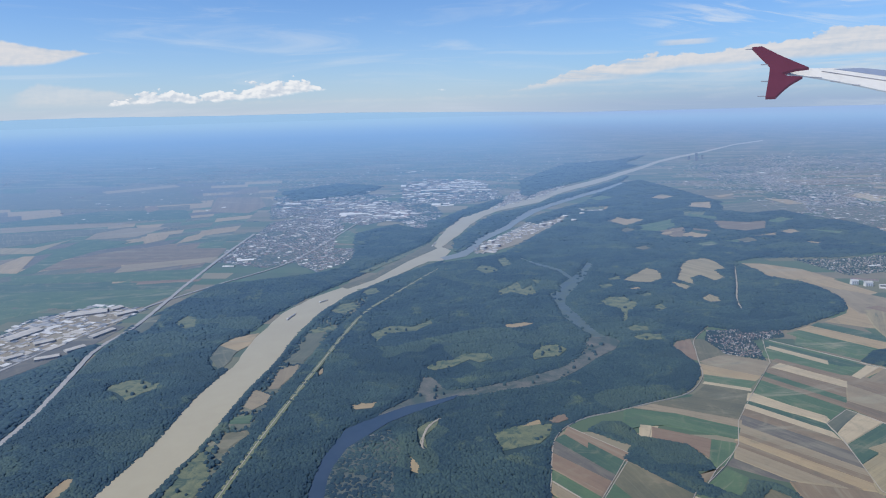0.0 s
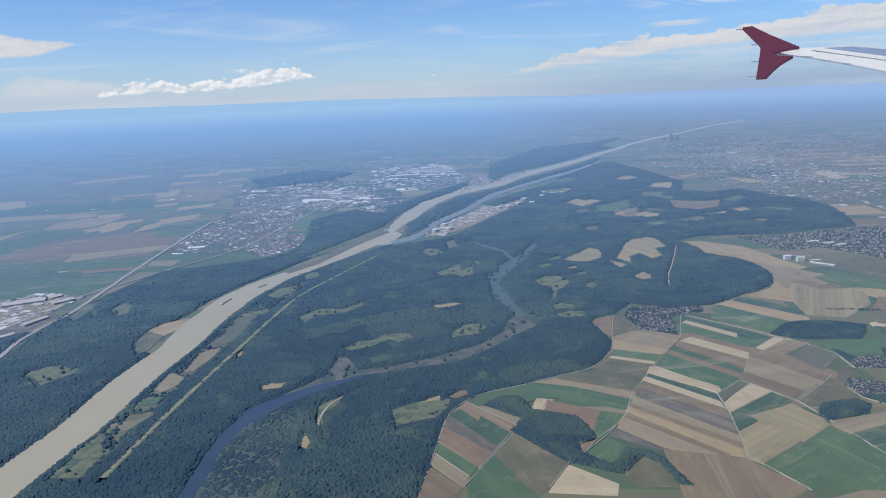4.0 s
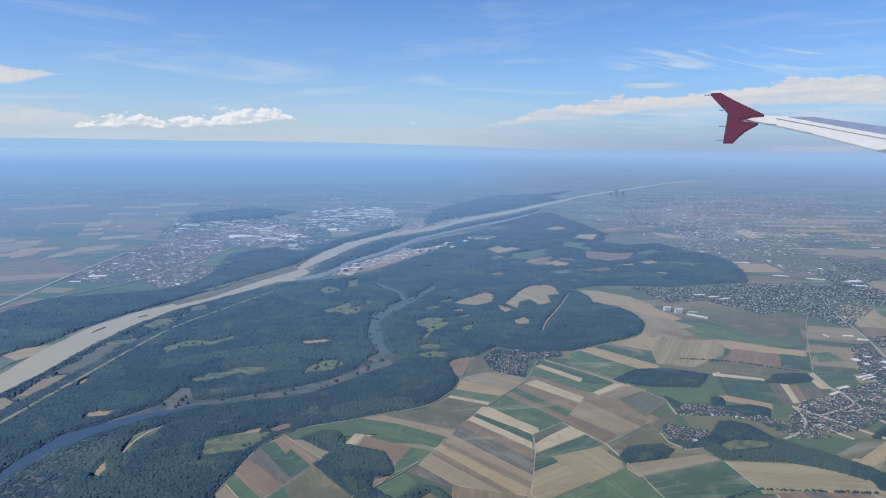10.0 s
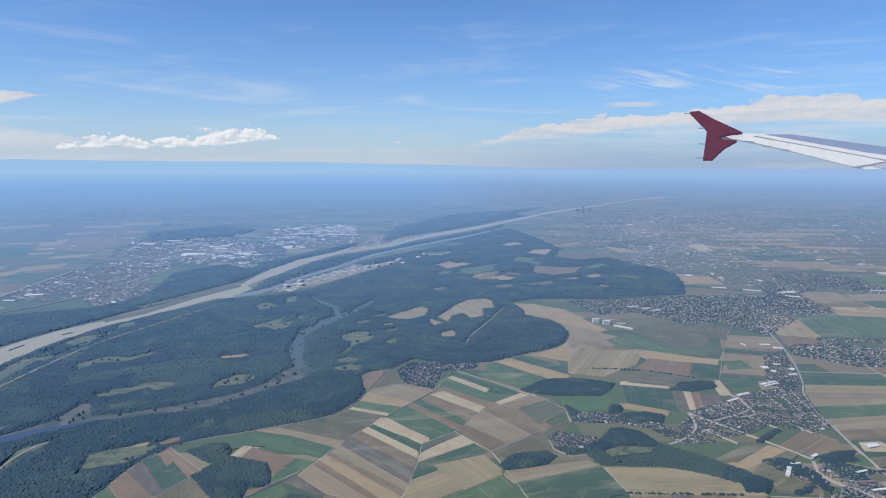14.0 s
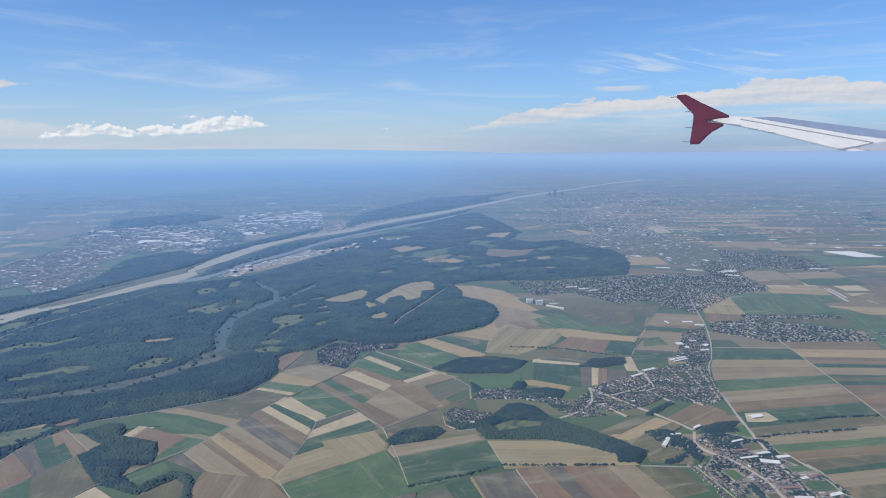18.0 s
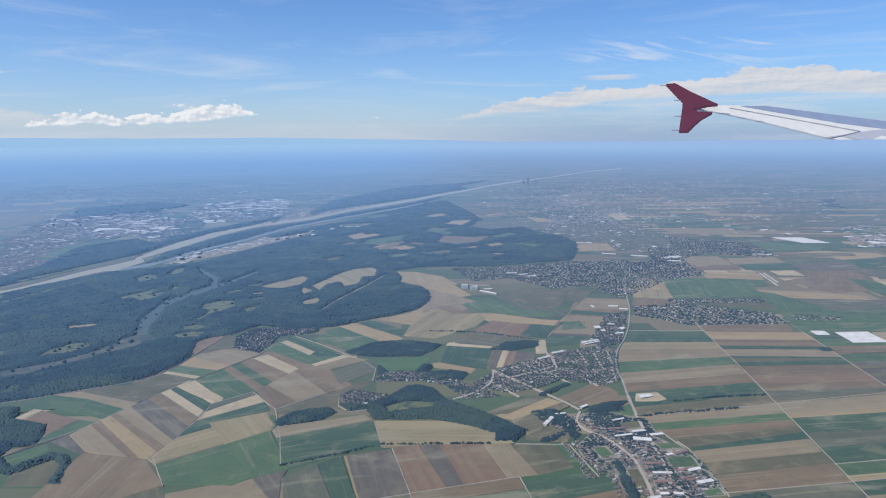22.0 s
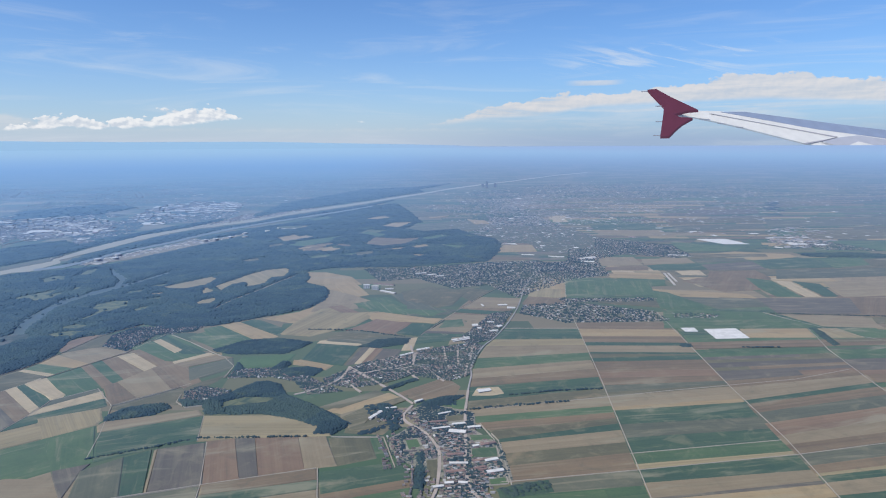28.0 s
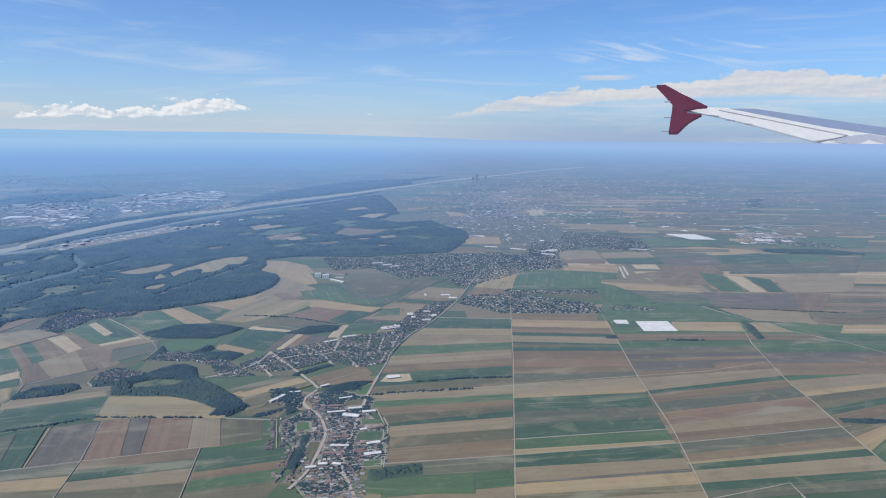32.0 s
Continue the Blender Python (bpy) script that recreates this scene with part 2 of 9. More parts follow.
def surface(name, dark, light, size=1.0, fine=12.0, rough=0.9, bump=0.0, spread=0.0, islands=False, stripes=0.0, patches=None, metal=0.0):
    """Matter with variation at two sizes, and distance haze painted as gloss at grazing angles."""
    m = bpy.data.materials.new(name)
    m.use_nodes = True
    t = m.node_tree
    t.nodes.clear()
    where = t.nodes.new("ShaderNodeNewGeometry")
    spot = where.outputs["Position"]
    big = fbm(t, spot, 1.0 / size, 4.0, 0.6, 0.4)
    small = fbm(t, spot, fine / size, 5.0, 0.65)
    mix = calc(t, "ADD", calc(t, "MULTIPLY", ramp(t, big, 0.3, 0.7), 0.6), calc(t, "MULTIPLY", ramp(t, small, 0.28, 0.72), 0.4))
    if stripes:  # drill rows and tramlines along the long side, and pale worn streaks
        own = t.nodes.new("ShaderNodeSeparateXYZ")
        t.links.new(t.nodes.new("ShaderNodeTexCoord").outputs["Object"], own.inputs[0])
        chance = t.nodes.new("ShaderNodeObjectInfo").outputs["Random"]
        rows = fbm(t, vec(t, calc(t, "MULTIPLY", own.outputs[0], 0.05), calc(t, "MULTIPLY", own.outputs[1], 4.0), calc(t, "MULTIPLY", chance, 90.0)), 1.0, 4.0, 0.7)
        wisps = fbm(t, vec(t, calc(t, "MULTIPLY", own.outputs[0], 0.16), calc(t, "MULTIPLY_ADD", own.outputs[1], 2.0, calc(t, "MULTIPLY", own.outputs[0], 0.05)), calc(t, "MULTIPLY", chance, 50.0)), 1.0, 5.0, 0.6, 0.8)
        bands = fbm(t, vec(t, calc(t, "MULTIPLY", own.outputs[0], 0.015), calc(t, "MULTIPLY", own.outputs[1], 0.75), calc(t, "MULTIPLY", chance, 31.0)), 1.0, 2.0, 0.5)
        rows = calc(t, "MULTIPLY_ADD", bands, 0.5, calc(t, "MULTIPLY", rows, 0.5))
        mix = calc(t, "ADD", calc(t, "MULTIPLY", mix, 1.0 - stripes), calc(t, "MULTIPLY", ramp(t, rows, 0.40, 0.60), stripes))
    if spread:
        vary = where.outputs["Random Per Island"] if islands else t.nodes.new("ShaderNodeObjectInfo").outputs["Random"]
        mix = calc(t, "ADD", mix, calc(t, "MULTIPLY_ADD", vary, spread, -spread / 2), clamp=True)
    colour = blend(t, mix, (*dark, 1), (*light, 1))
    if stripes:
        colour = blend(t, calc(t, "MULTIPLY", ramp(t, wisps, 0.52, 0.70), calc(t, "MULTIPLY_ADD", chance, 0.42, 0.06)), colour, (0.27, 0.235, 0.14, 1))
        colour = blend(t, calc(t, "MULTIPLY", ramp(t, wisps, 0.42, 0.25), calc(t, "MULTIPLY", calc(t, "SUBTRACT", 1.0, chance), stripes)), colour, (0.065, 0.08, 0.03, 1))
    if stripes:  # damp and dry ground showing through
        soil = fbm(t, spot, 0.55, 5.0, 0.65, 0.7)
        along = t.nodes.new("ShaderNodeSeparateXYZ")
        t.links.new(spot, along.inputs[0])
        drawn = vec(t, calc(t, "MULTIPLY", along.outputs[0], 0.11), calc(t, "MULTIPLY_ADD", along.outputs[0], -0.06, calc(t, "MULTIPLY", along.outputs[1], 0.42)), 5.0)
        course = calc(t, "MULTIPLY", ramp(t, fbm(t, drawn, 1.0, 5.0, 0.62, 0.5), 0.53, 0.68), ramp(t, fbm(t, spot, 0.05, 2.0), 0.42, 0.58))
        colour = blend(t, calc(t, "MULTIPLY", course, 0.62), colour, (0.275, 0.250, 0.155, 1))
        colour = blend(t, calc(t, "MULTIPLY", ramp(t, soil, 0.52, 0.72), 0.38), colour, (0.24, 0.205, 0.115, 1))
        colour = blend(t, calc(t, "MULTIPLY", ramp(t, soil, 0.46, 0.28), 0.30), colour, (0.07, 0.075, 0.035, 1))
    if patches:
        tint, share, scale = patches
        colour = blend(t, ramp(t, fbm(t, spot, scale, 4.0, 0.6, 0.6), 0.62 - share, 0.78 - share), colour, (*tint, 1))
    body = t.nodes.new("ShaderNodeBsdfPrincipled")
    t.links.new(colour, body.inputs["Base Color"])
    body.inputs["Roughness"].default_value = rough
    body.inputs["Metallic"].default_value = metal
    body.inputs["Specular IOR Level"].default_value = 0.3 if rough < 0.6 else 0.1
    if bump:
        relief = t.nodes.new("ShaderNodeBump")
        relief.inputs["Strength"].default_value = bump
        relief.inputs["Distance"].default_value = size * 0.05
        t.links.new(small, relief.inputs["Height"])
        t.links.new(relief.outputs[0], body.inputs["Normal"])
    # distance haze painted as bluish gloss, stronger at grazing angles, whatever the slope
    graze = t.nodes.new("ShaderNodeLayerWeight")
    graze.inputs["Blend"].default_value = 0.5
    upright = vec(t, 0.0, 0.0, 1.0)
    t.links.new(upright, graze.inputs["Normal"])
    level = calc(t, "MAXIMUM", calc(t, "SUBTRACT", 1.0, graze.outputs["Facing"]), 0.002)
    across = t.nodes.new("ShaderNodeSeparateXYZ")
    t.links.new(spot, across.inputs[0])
    haze_side = ramp(t, across.outputs[0], HAZE_THIN_X, HAZE_THICK_X)
    haze_share = calc(t, "SUBTRACT", 1.0, calc(t, "EXPONENT", calc(t, "MULTIPLY", calc(t, "POWER", calc(t, "DIVIDE", calc(t, "MULTIPLY_ADD", haze_side, HAZE_RISE[1] - HAZE_RISE[0], HAZE_RISE[0]), level), 1.06), -1.0)))
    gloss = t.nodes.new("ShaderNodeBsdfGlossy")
    t.links.new(blend(t, ramp(t, level, 0.022, 0.003), blend(t, ramp(t, level, 0.035, 0.008), blend(t, haze_side, HAZE_TINT_RIGHT, HAZE_TINT), HAZE_FAR), blend(t, ramp(t, across.outputs[0], 900.0, -300.0), HAZE_EDGE_RIGHT, HAZE_EDGE)), gloss.inputs["Color"])
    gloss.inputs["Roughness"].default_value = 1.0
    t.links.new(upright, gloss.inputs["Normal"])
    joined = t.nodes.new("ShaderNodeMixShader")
    t.links.new(haze_share, joined.inputs[0])
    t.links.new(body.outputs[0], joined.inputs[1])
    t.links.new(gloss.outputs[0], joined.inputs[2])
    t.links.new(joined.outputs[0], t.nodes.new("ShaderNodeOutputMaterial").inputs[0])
    return m


CROPS = {
    "green": surface("green_crop", (0.048, 0.083, 0.024), (0.087, 0.129, 0.039), 3, 18, stripes=0.25, spread=0.4),
    "dkgreen": surface("dark_green_crop", (0.033, 0.061, 0.022), (0.060, 0.094, 0.032), 3, 18, stripes=0.22, spread=0.3),
    "brightgreen": surface("meadow", (0.055, 0.096, 0.024), (0.090, 0.139, 0.037), 2, 18),
    "olive": surface("olive_crop", (0.087, 0.078, 0.028), (0.145, 0.122, 0.049), 3, 18, stripes=0.4, spread=0.4, patches=((0.207, 0.159, 0.077), 0.05, 0.4)),
    "greengrey": surface("grey_green_crop", (0.074, 0.077, 0.035), (0.120, 0.115, 0.058), 3, 18, stripes=0.4, spread=0.3),
    "tan": surface("stubble", (0.252, 0.182, 0.080), (0.350, 0.262, 0.128), 2.5, 16, stripes=0.45, spread=0.4),
    "pale": surface("pale_straw", (0.332, 0.266, 0.154), (0.451, 0.370, 0.225), 2.5, 16, stripes=0.4, spread=0.3),
    "gold": surface("ripe_grain", (0.205, 0.163, 0.073), (0.305, 0.246, 0.120), 2.5, 16, stripes=0.75, spread=0.2),
    "brown": surface("ploughed_earth", (0.130, 0.089, 0.038), (0.198, 0.139, 0.064), 2.5, 16, stripes=0.5, spread=0.5),
    "redbrown": surface("red_brown_earth", (0.150, 0.092, 0.042), (0.215, 0.141, 0.070), 2.5, 16, stripes=0.5, spread=0.3),
    "lilac": surface("harrowed_earth", (0.186, 0.143, 0.071), (0.262, 0.205, 0.110), 2.5, 16, stripes=0.4, spread=0.4),
    "glade": surface("rough_glade", (0.080, 0.092, 0.032), (0.165, 0.165, 0.062), 0.9, 10, spread=0.2, patches=((0.045, 0.065, 0.024), 0.14, 1.1)),
    "yard": surface("village_plots", (0.075, 0.083, 0.040), (0.205, 0.186, 0.120), 0.6, 6, patches=((0.048, 0.077, 0.024), 0.12, 1.4)),
    "farmyard": surface("dusty_farmyard", (0.105, 0.105, 0.060), (0.330, 0.290, 0.215), 0.45, 6, patches=((0.055, 0.080, 0.030), 0.10, 1.2)),
    "grey": surface("grey_earth", (0.087, 0.070, 0.042), (0.131, 0.107, 0.066), 2.5, 16, stripes=0.5, spread=0.4),
}


def farm_ground():
    """Open farmland: long plots of many crops, laid out in two directions."""
    m = surface("farm_ground", (0.092, 0.090, 0.034), (0.175, 0.148, 0.068), 9, 9, patches=((0.053, 0.088, 0.022), 0.12, 0.07))
    t = m.node_tree
    body = next(n for n in t.nodes if n.type == "BSDF_PRINCIPLED")
    before = body.inputs["Base Color"].links[0].from_socket
    spot = t.nodes.new("ShaderNodeSeparateXYZ")
    t.links.new(t.nodes.new("ShaderNodeNewGeometry").outputs["Position"], spot.inputs[0])
    x, y = spot.outputs[0], spot.outputs[1]
    row = calc(t, "FLOOR", calc(t, "ADD", calc(t, "MULTIPLY", y, 0.30), calc(t, "MULTIPLY", x, 0.02)))
    col = calc(t, "FLOOR", calc(t, "ADD", calc(t, "MULTIPLY", x, 0.075), calc(t, "MULTIPLY", row, 0.37)))
    pick = t.nodes.new("ShaderNodeTexWhiteNoise")
    t.links.new(vec(t, col, row, 0.0), pick.inputs["Vector"])
    hue = t.nodes.new("ShaderNodeValToRGB")
    hue.color_ramp.interpolation = "CONSTANT"
    kinds = ((0.0, (0.053, 0.093, 0.022)), (0.28, (0.128, 0.122, 0.045)), (0.5, (0.185, 0.146, 0.075)), (0.7, (0.245, 0.200, 0.110)), (0.8, (0.042, 0.072, 0.020)))
    while len(hue.color_ramp.elements) < len(kinds):
        hue.color_ramp.elements.new(0.5)
    for e, (at, c) in zip(hue.color_ramp.elements, kinds):
        e.position, e.color = at, (*c, 1)
    t.links.new(pick.outputs["Value"], hue.inputs[0])
    t.links.new(blend(t, 0.72, before, hue.outputs[0]), body.inputs["Base Color"])
    return m


GROUND = farm_ground()
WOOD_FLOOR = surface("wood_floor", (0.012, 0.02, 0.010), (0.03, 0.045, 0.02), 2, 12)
LEAVES = surface("leaves", (0.008, 0.019, 0.016), (0.038, 0.062, 0.040), 5, 30, bump=0.3, spread=0.55, islands=True, patches=((0.074, 0.094, 0.035), 0.06, 0.3))


def stands(m):
    """Wood stands of different kind and age beside one another, in long curved strips."""
    t = m.node_tree
    body = next(n for n in t.nodes if n.type == "BSDF_PRINCIPLED")
    before = body.inputs["Base Color"].links[0].from_socket
    spot = t.nodes.new("ShaderNodeSeparateXYZ")
    t.links.new(t.nodes.new("ShaderNodeNewGeometry").outputs["Position"], spot.inputs[0])
    x, y = spot.outputs[0], spot.outputs[1]
    warp = fbm(t, vec(t, x, y, 0.0), 0.09, 2.0)
    cells = t.nodes.new("ShaderNodeTexVoronoi")
    cells.inputs["Scale"].default_value = 1.0
    t.links.new(vec(t, calc(t, "MULTIPLY_ADD", warp, 2.2, calc(t, "MULTIPLY", x, 0.13)), calc(t, "MULTIPLY_ADD", warp, 3.0, calc(t, "MULTIPLY", y, 0.24)), 0.0), cells.inputs["Vector"])
    pick = t.nodes.new("ShaderNodeSeparateColor")
    t.links.new(cells.outputs["Color"], pick.inputs[0])
    scroll = fbm(t, vec(t, calc(t, "MULTIPLY", x, 0.12), calc(t, "MULTIPLY_ADD", y, 0.55, calc(t, "MULTIPLY", x, -0.2)), 4.0), 1.0, 3.0, 0.6, 1.2)
    colour = blend(t, calc(t, "MULTIPLY", ramp(t, pick.outputs[0], 0.55, 0.95), 0.5), before, (0.060, 0.082, 0.034, 1))
    colour = blend(t, calc(t, "MULTIPLY", ramp(t, pick.outputs[1], 0.45, 0.95), 0.6), colour, (0.008, 0.018, 0.015, 1))
    colour = blend(t, calc(t, "MULTIPLY", ramp(t, scroll, 0.55, 0.72), 0.6), colour, (0.008, 0.016, 0.014, 1))
    t.links.new(colour, body.inputs["Base Color"])


stands(LEAVES)
WATER = surface("river_water", (0.335, 0.286, 0.168), (0.375, 0.327, 0.200), 8, 6, rough=0.5)
DARK_WATER = surface("still_water", (0.016, 0.023, 0.034), (0.028, 0.036, 0.050), 5, 6, rough=0.15)
SIDE_WATER = surface("side_channel_water", (0.15, 0.155, 0.125), (0.19, 0.19, 0.155), 8, 6, rough=0.4)
SHALLOW = surface("shallow_water", (0.036, 0.054, 0.046), (0.080, 0.098, 0.080), 1.2, 8, rough=0.5, patches=((0.066, 0.078, 0.038), 0.17, 0.35))
MUD = surface("river_bed", (0.062, 0.064, 0.040), (0.142, 0.124, 0.086), 1.3, 8, patches=((0.044, 0.056, 0.030), 0.17, 0.45))
REED = surface("reed_marsh", (0.045, 0.056, 0.034), (0.10, 0.10, 0.068), 1.2, 12, patches=((0.15, 0.135, 0.11), 0.02, 0.8))
ROAD = surface("pale_road", (0.27, 0.235, 0.175), (0.36, 0.315, 0.245), 2, 12)
ASPHALT = surface("asphalt", (0.25, 0.235, 0.21), (0.34, 0.32, 0.29), 2, 12)
DYKE_GRASS = surface("dyke_grass", (0.115, 0.13, 0.045), (0.175, 0.18, 0.07), 1.5, 10)
STREET = surface("dusty_street", (0.30, 0.25, 0.20), (0.42, 0.35, 0.285), 2, 12)
WALLS = surface("rendered_wall", (0.32, 0.29, 0.25), (0.56, 0.52, 0.46), 0.5, 8, spread=0.5, islands=True)
ROOF_RED = surface("tiled_roof", (0.10, 0.070, 0.055), (0.29, 0.178, 0.132), 0.4, 8, spread=0.9, islands=True)
ROOF_GREY = surface("grey_roof", (0.10, 0.10, 0.105), (0.36, 0.35, 0.33), 0.5, 8, spread=0.9, islands=True)
ROOF_WHITE = surface("white_sheet_roof", (0.45, 0.44, 0.42), (0.68, 0.67, 0.64), 0.5, 8, spread=0.4, islands=True)
PALE_ROOF = surface("sand_coloured_hall_roof", (0.34, 0.31, 0.26), (0.50, 0.46, 0.40), 0.8, 8, spread=0.4, islands=True)
FAR_ROOF = surface("bright_hall_roof", (0.52, 0.51, 0.48), (0.76, 0.75, 0.71), 0.5, 8, spread=0.3, islands=True)
HILL = surface("far_hills", (0.03, 0.045, 0.025), (0.06, 0.075, 0.04), 60, 6)


def plain(name, base, rough, metal=0.0):
    m = bpy.data.materials.new(name)
    m.use_nodes = True
    b = m.node_tree.nodes["Principled BSDF"]
    t = m.node_tree
    grime = fbm(t, t.nodes.new("ShaderNodeNewGeometry").outputs["Position"], 0.012, 4.0)
    t.links.new(blend(t, grime, (*[c * 0.8 for c in base], 1), (*[min(1, c * 1.1) for c in base], 1)), b.inputs["Base Color"])
    b.inputs["Roughness"].default_value, b.inputs["Metallic"].default_value = rough, metal
    return m


WING_WHITE = plain("wing_paint", (0.69, 0.69, 0.665), 0.4)
WING_GREY = plain("wing_grey_paint", (0.42, 0.44, 0.50), 0.45)
WING_LILAC = plain("slat_metal", (0.25, 0.31, 0.43), 0.5)
WING_RED = plain("red_paint", (0.165, 0.036, 0.062), 0.45)
SINGLE_RED = surface("red_tiles", (0.105, 0.076, 0.06), (0.225, 0.152, 0.118), 0.4, 8, spread=0.9)
SINGLE_BROWN = surface("brown_tiles", (0.078, 0.067, 0.058), (0.2, 0.165, 0.14), 0.4, 8, spread=0.9)
SINGLE_GREY = surface("grey_tiles", (0.13, 0.128, 0.125), (0.46, 0.44, 0.41), 0.4, 8, spread=0.9)
RNG = np.random.default_rng(5)


# ---- mesh helpers ----
def mesh_of(name, verts, faces, material, smooth=False):
    me = bpy.data.meshes.new(name)
    me.from_pydata([tuple(v) for v in verts], [], [tuple(f) for f in faces])
    for m in material if isinstance(material, (list, tuple)) else [material]:
        me.materials.append(m)
    if smooth:
        me.polygons.foreach_set("use_smooth", [True] * len(me.polygons))
    me.update()
    return me


def tri_mesh(name, verts, tris, material, smooth=True, slots=None):
    """A large mesh of triangles straight from arrays."""
    me = bpy.data.meshes.new(name)
    me.vertices.add(len(verts))
    me.vertices.foreach_set("co", np.asarray(verts, np.float32).ravel())
    me.loops.add(len(tris) * 3)
    me.loops.foreach_set("vertex_index", np.asarray(tris, np.int32).ravel())
    me.polygons.add(len(tris))
    me.polygons.foreach_set("loop_start", np.arange(0, len(tris) * 3, 3, dtype=np.int32))
    me.polygons.foreach_set("use_smooth", np.full(len(tris), smooth))
    for m in material if isinstance(material, (list, tuple)) else [material]:
        me.materials.append(m)
    if slots is not None:
        me.polygons.foreach_set("material_index", np.asarray(slots, np.int32))
    me.update(calc_edges=True)
    me.validate()
    return me


def part(name, me, parent, label=""):
    ob = new(name, me)
    ob.parent = parent
    if label:
        ob["label"] = label
    return ob


def inside(poly, pts):
    """Which of the points lie within the outline."""
    x, y = pts[:, 0], pts[:, 1]
    hit = np.zeros(len(pts), bool)
    p = np.asarray(poly, float)
    for (ax, ay), (bx, by) in zip(p, np.roll(p, -1, 0)):
        cross = (ay > y) != (by > y)
        hit ^= cross & (x < (bx - ax) * (y - ay) / (by - ay + 1e-12) + ax)
    return hit


def slab(name, outline, top, material, bottom=-0.02, slope=0.0):
    """A flat sheet with a low edge, cut to an outline; the edge may slope outwards."""
    bm = bmesh.new()
    face = bm.faces.new([bm.verts.new((x, y, top)) for x, y in outline])
    face.normal_update()
    if face.normal.z < 0:
        face.normal_flip()
    edge = bmesh.ops.extrude_face_region(bm, geom=[face], use_keep_orig=True)
    for v in edge["geom"]:
        if isinstance(v, bmesh.types.BMVert):
            out = Vector((v.co.x, v.co.y)).normalized() * slope
            v.co = (v.co.x + out.x, v.co.y + out.y, bottom)
    bmesh.ops.triangulate(bm, faces=bm.faces[:])
    bmesh.ops.recalc_face_normals(bm, faces=bm.faces[:])
    me = bpy.data.meshes.new(name)
    bm.to_mesh(me)
    bm.free()
    me.materials.append(material)
    return me


def smooth_line(pts, step=0.6, straight=False):
    """Points along a line, rounded or kept straight from bend to bend."""
    p = np.asarray(pts, float)
    if straight:
        return np.vstack([a + (c - a) * np.linspace(0, 1, max(2, int(np.linalg.norm(c - a) / step)), endpoint=False)[:, None] for a, c in zip(p, p[1:])] + [p[-1:]])
    if len(p) < 3:
        n = max(2, int(np.linalg.norm(p[1] - p[0]) / step))
        return p[0] + (p[1] - p[0]) * np.linspace(0, 1, n)[:, None]
    out = []
    q = np.vstack([2 * p[0] - p[1], p, 2 * p[-1] - p[-2]])
    for a, b, c, d in zip(q, q[1:], q[2:], q[3:]):
        n = max(2, int(np.linalg.norm(c - b) / step))
        for u in np.linspace(0, 1, n, endpoint=False):
            out.append(0.5 * (2 * b + (c - a) * u + (2 * a - 5 * b + 4 * c - d) * u**2 + (3 * b - a - 3 * c + d) * u**3))
    return np.array(out + [p[-1]])


def ribbon(name, pts, width, top, material, step=0.6, straight=False):
    c = smooth_line(pts, step, straight)
    d = np.gradient(c, axis=0)
    side = np.stack([-d[:, 1], d[:, 0]], 1) / (np.linalg.norm(d, axis=1)[:, None] + 1e-9)
    w = width * (1 + 0.12 * np.sin(np.arange(len(c)) * 1.7))[:, None] / 2
    left, right = c + side * w, c - side * w
    n = len(c)
    verts = np.vstack([np.c_[left, np.full(n, top)], np.c_[right, np.full(n, top)], np.c_[left + side * 0.02, np.full(n, -0.01)], np.c_[right - side * 0.02, np.full(n, -0.01)]])
    faces = []
    for i in range(n - 1):
        faces += [(i, i + n, i + n + 1, i + 1), (i + 2 * n, i, i + 1, i + 2 * n + 1), (i + n, i + 3 * n, i + 3 * n + 1, i + n + 1)]
    return mesh_of(name, verts, faces, material)


def wavy(outline, amount, step):
    """The outline with its long edges broken up, as grown edges are."""
    p = np.asarray(outline, float)
    out = []
    for a, b in zip(p, np.roll(p, -1, 0)):
        n = max(1, int(np.linalg.norm(b - a) / step))
        for k in range(n):
            q = a + (b - a) * k / n
            s = noise.noise_vector(Vector((q[0] * 0.9, q[1] * 0.9, 0.3))) * amount
            out.append((q[0] + s[0], q[1] + s[1]))
    return out


# ---- the ground ----
def ground_sheet():
    rings = [0, 20, 45, 80, 130, 200, 300, 450, 700, 1100, 1700, 2600, 4000]
    verts, faces, n = [(30, 60, 0)], [], 96
    for r in rings[1:]:
        verts += [(30 + r * math.cos(2 * math.pi * k / n), 60 + r * math.sin(2 * math.pi * k / n), 0) for k in range(n)]
    for k in range(n):
        faces.append((0, 1 + k, 1 + (k + 1) % n))
    for j in range(len(rings) - 2):
        a = 1 + j * n
        for k in range(n):
            faces.append((a + k, a + n + k, a + n + (k + 1) % n, a + (k + 1) % n))
    return mesh_of("ground", verts, faces, GROUND)


ground = tagged(new("ground", ground_sheet()), "wide flat river plain of fields and meadows", "ground", kind="structure")
FIELD_COUNT = [0]


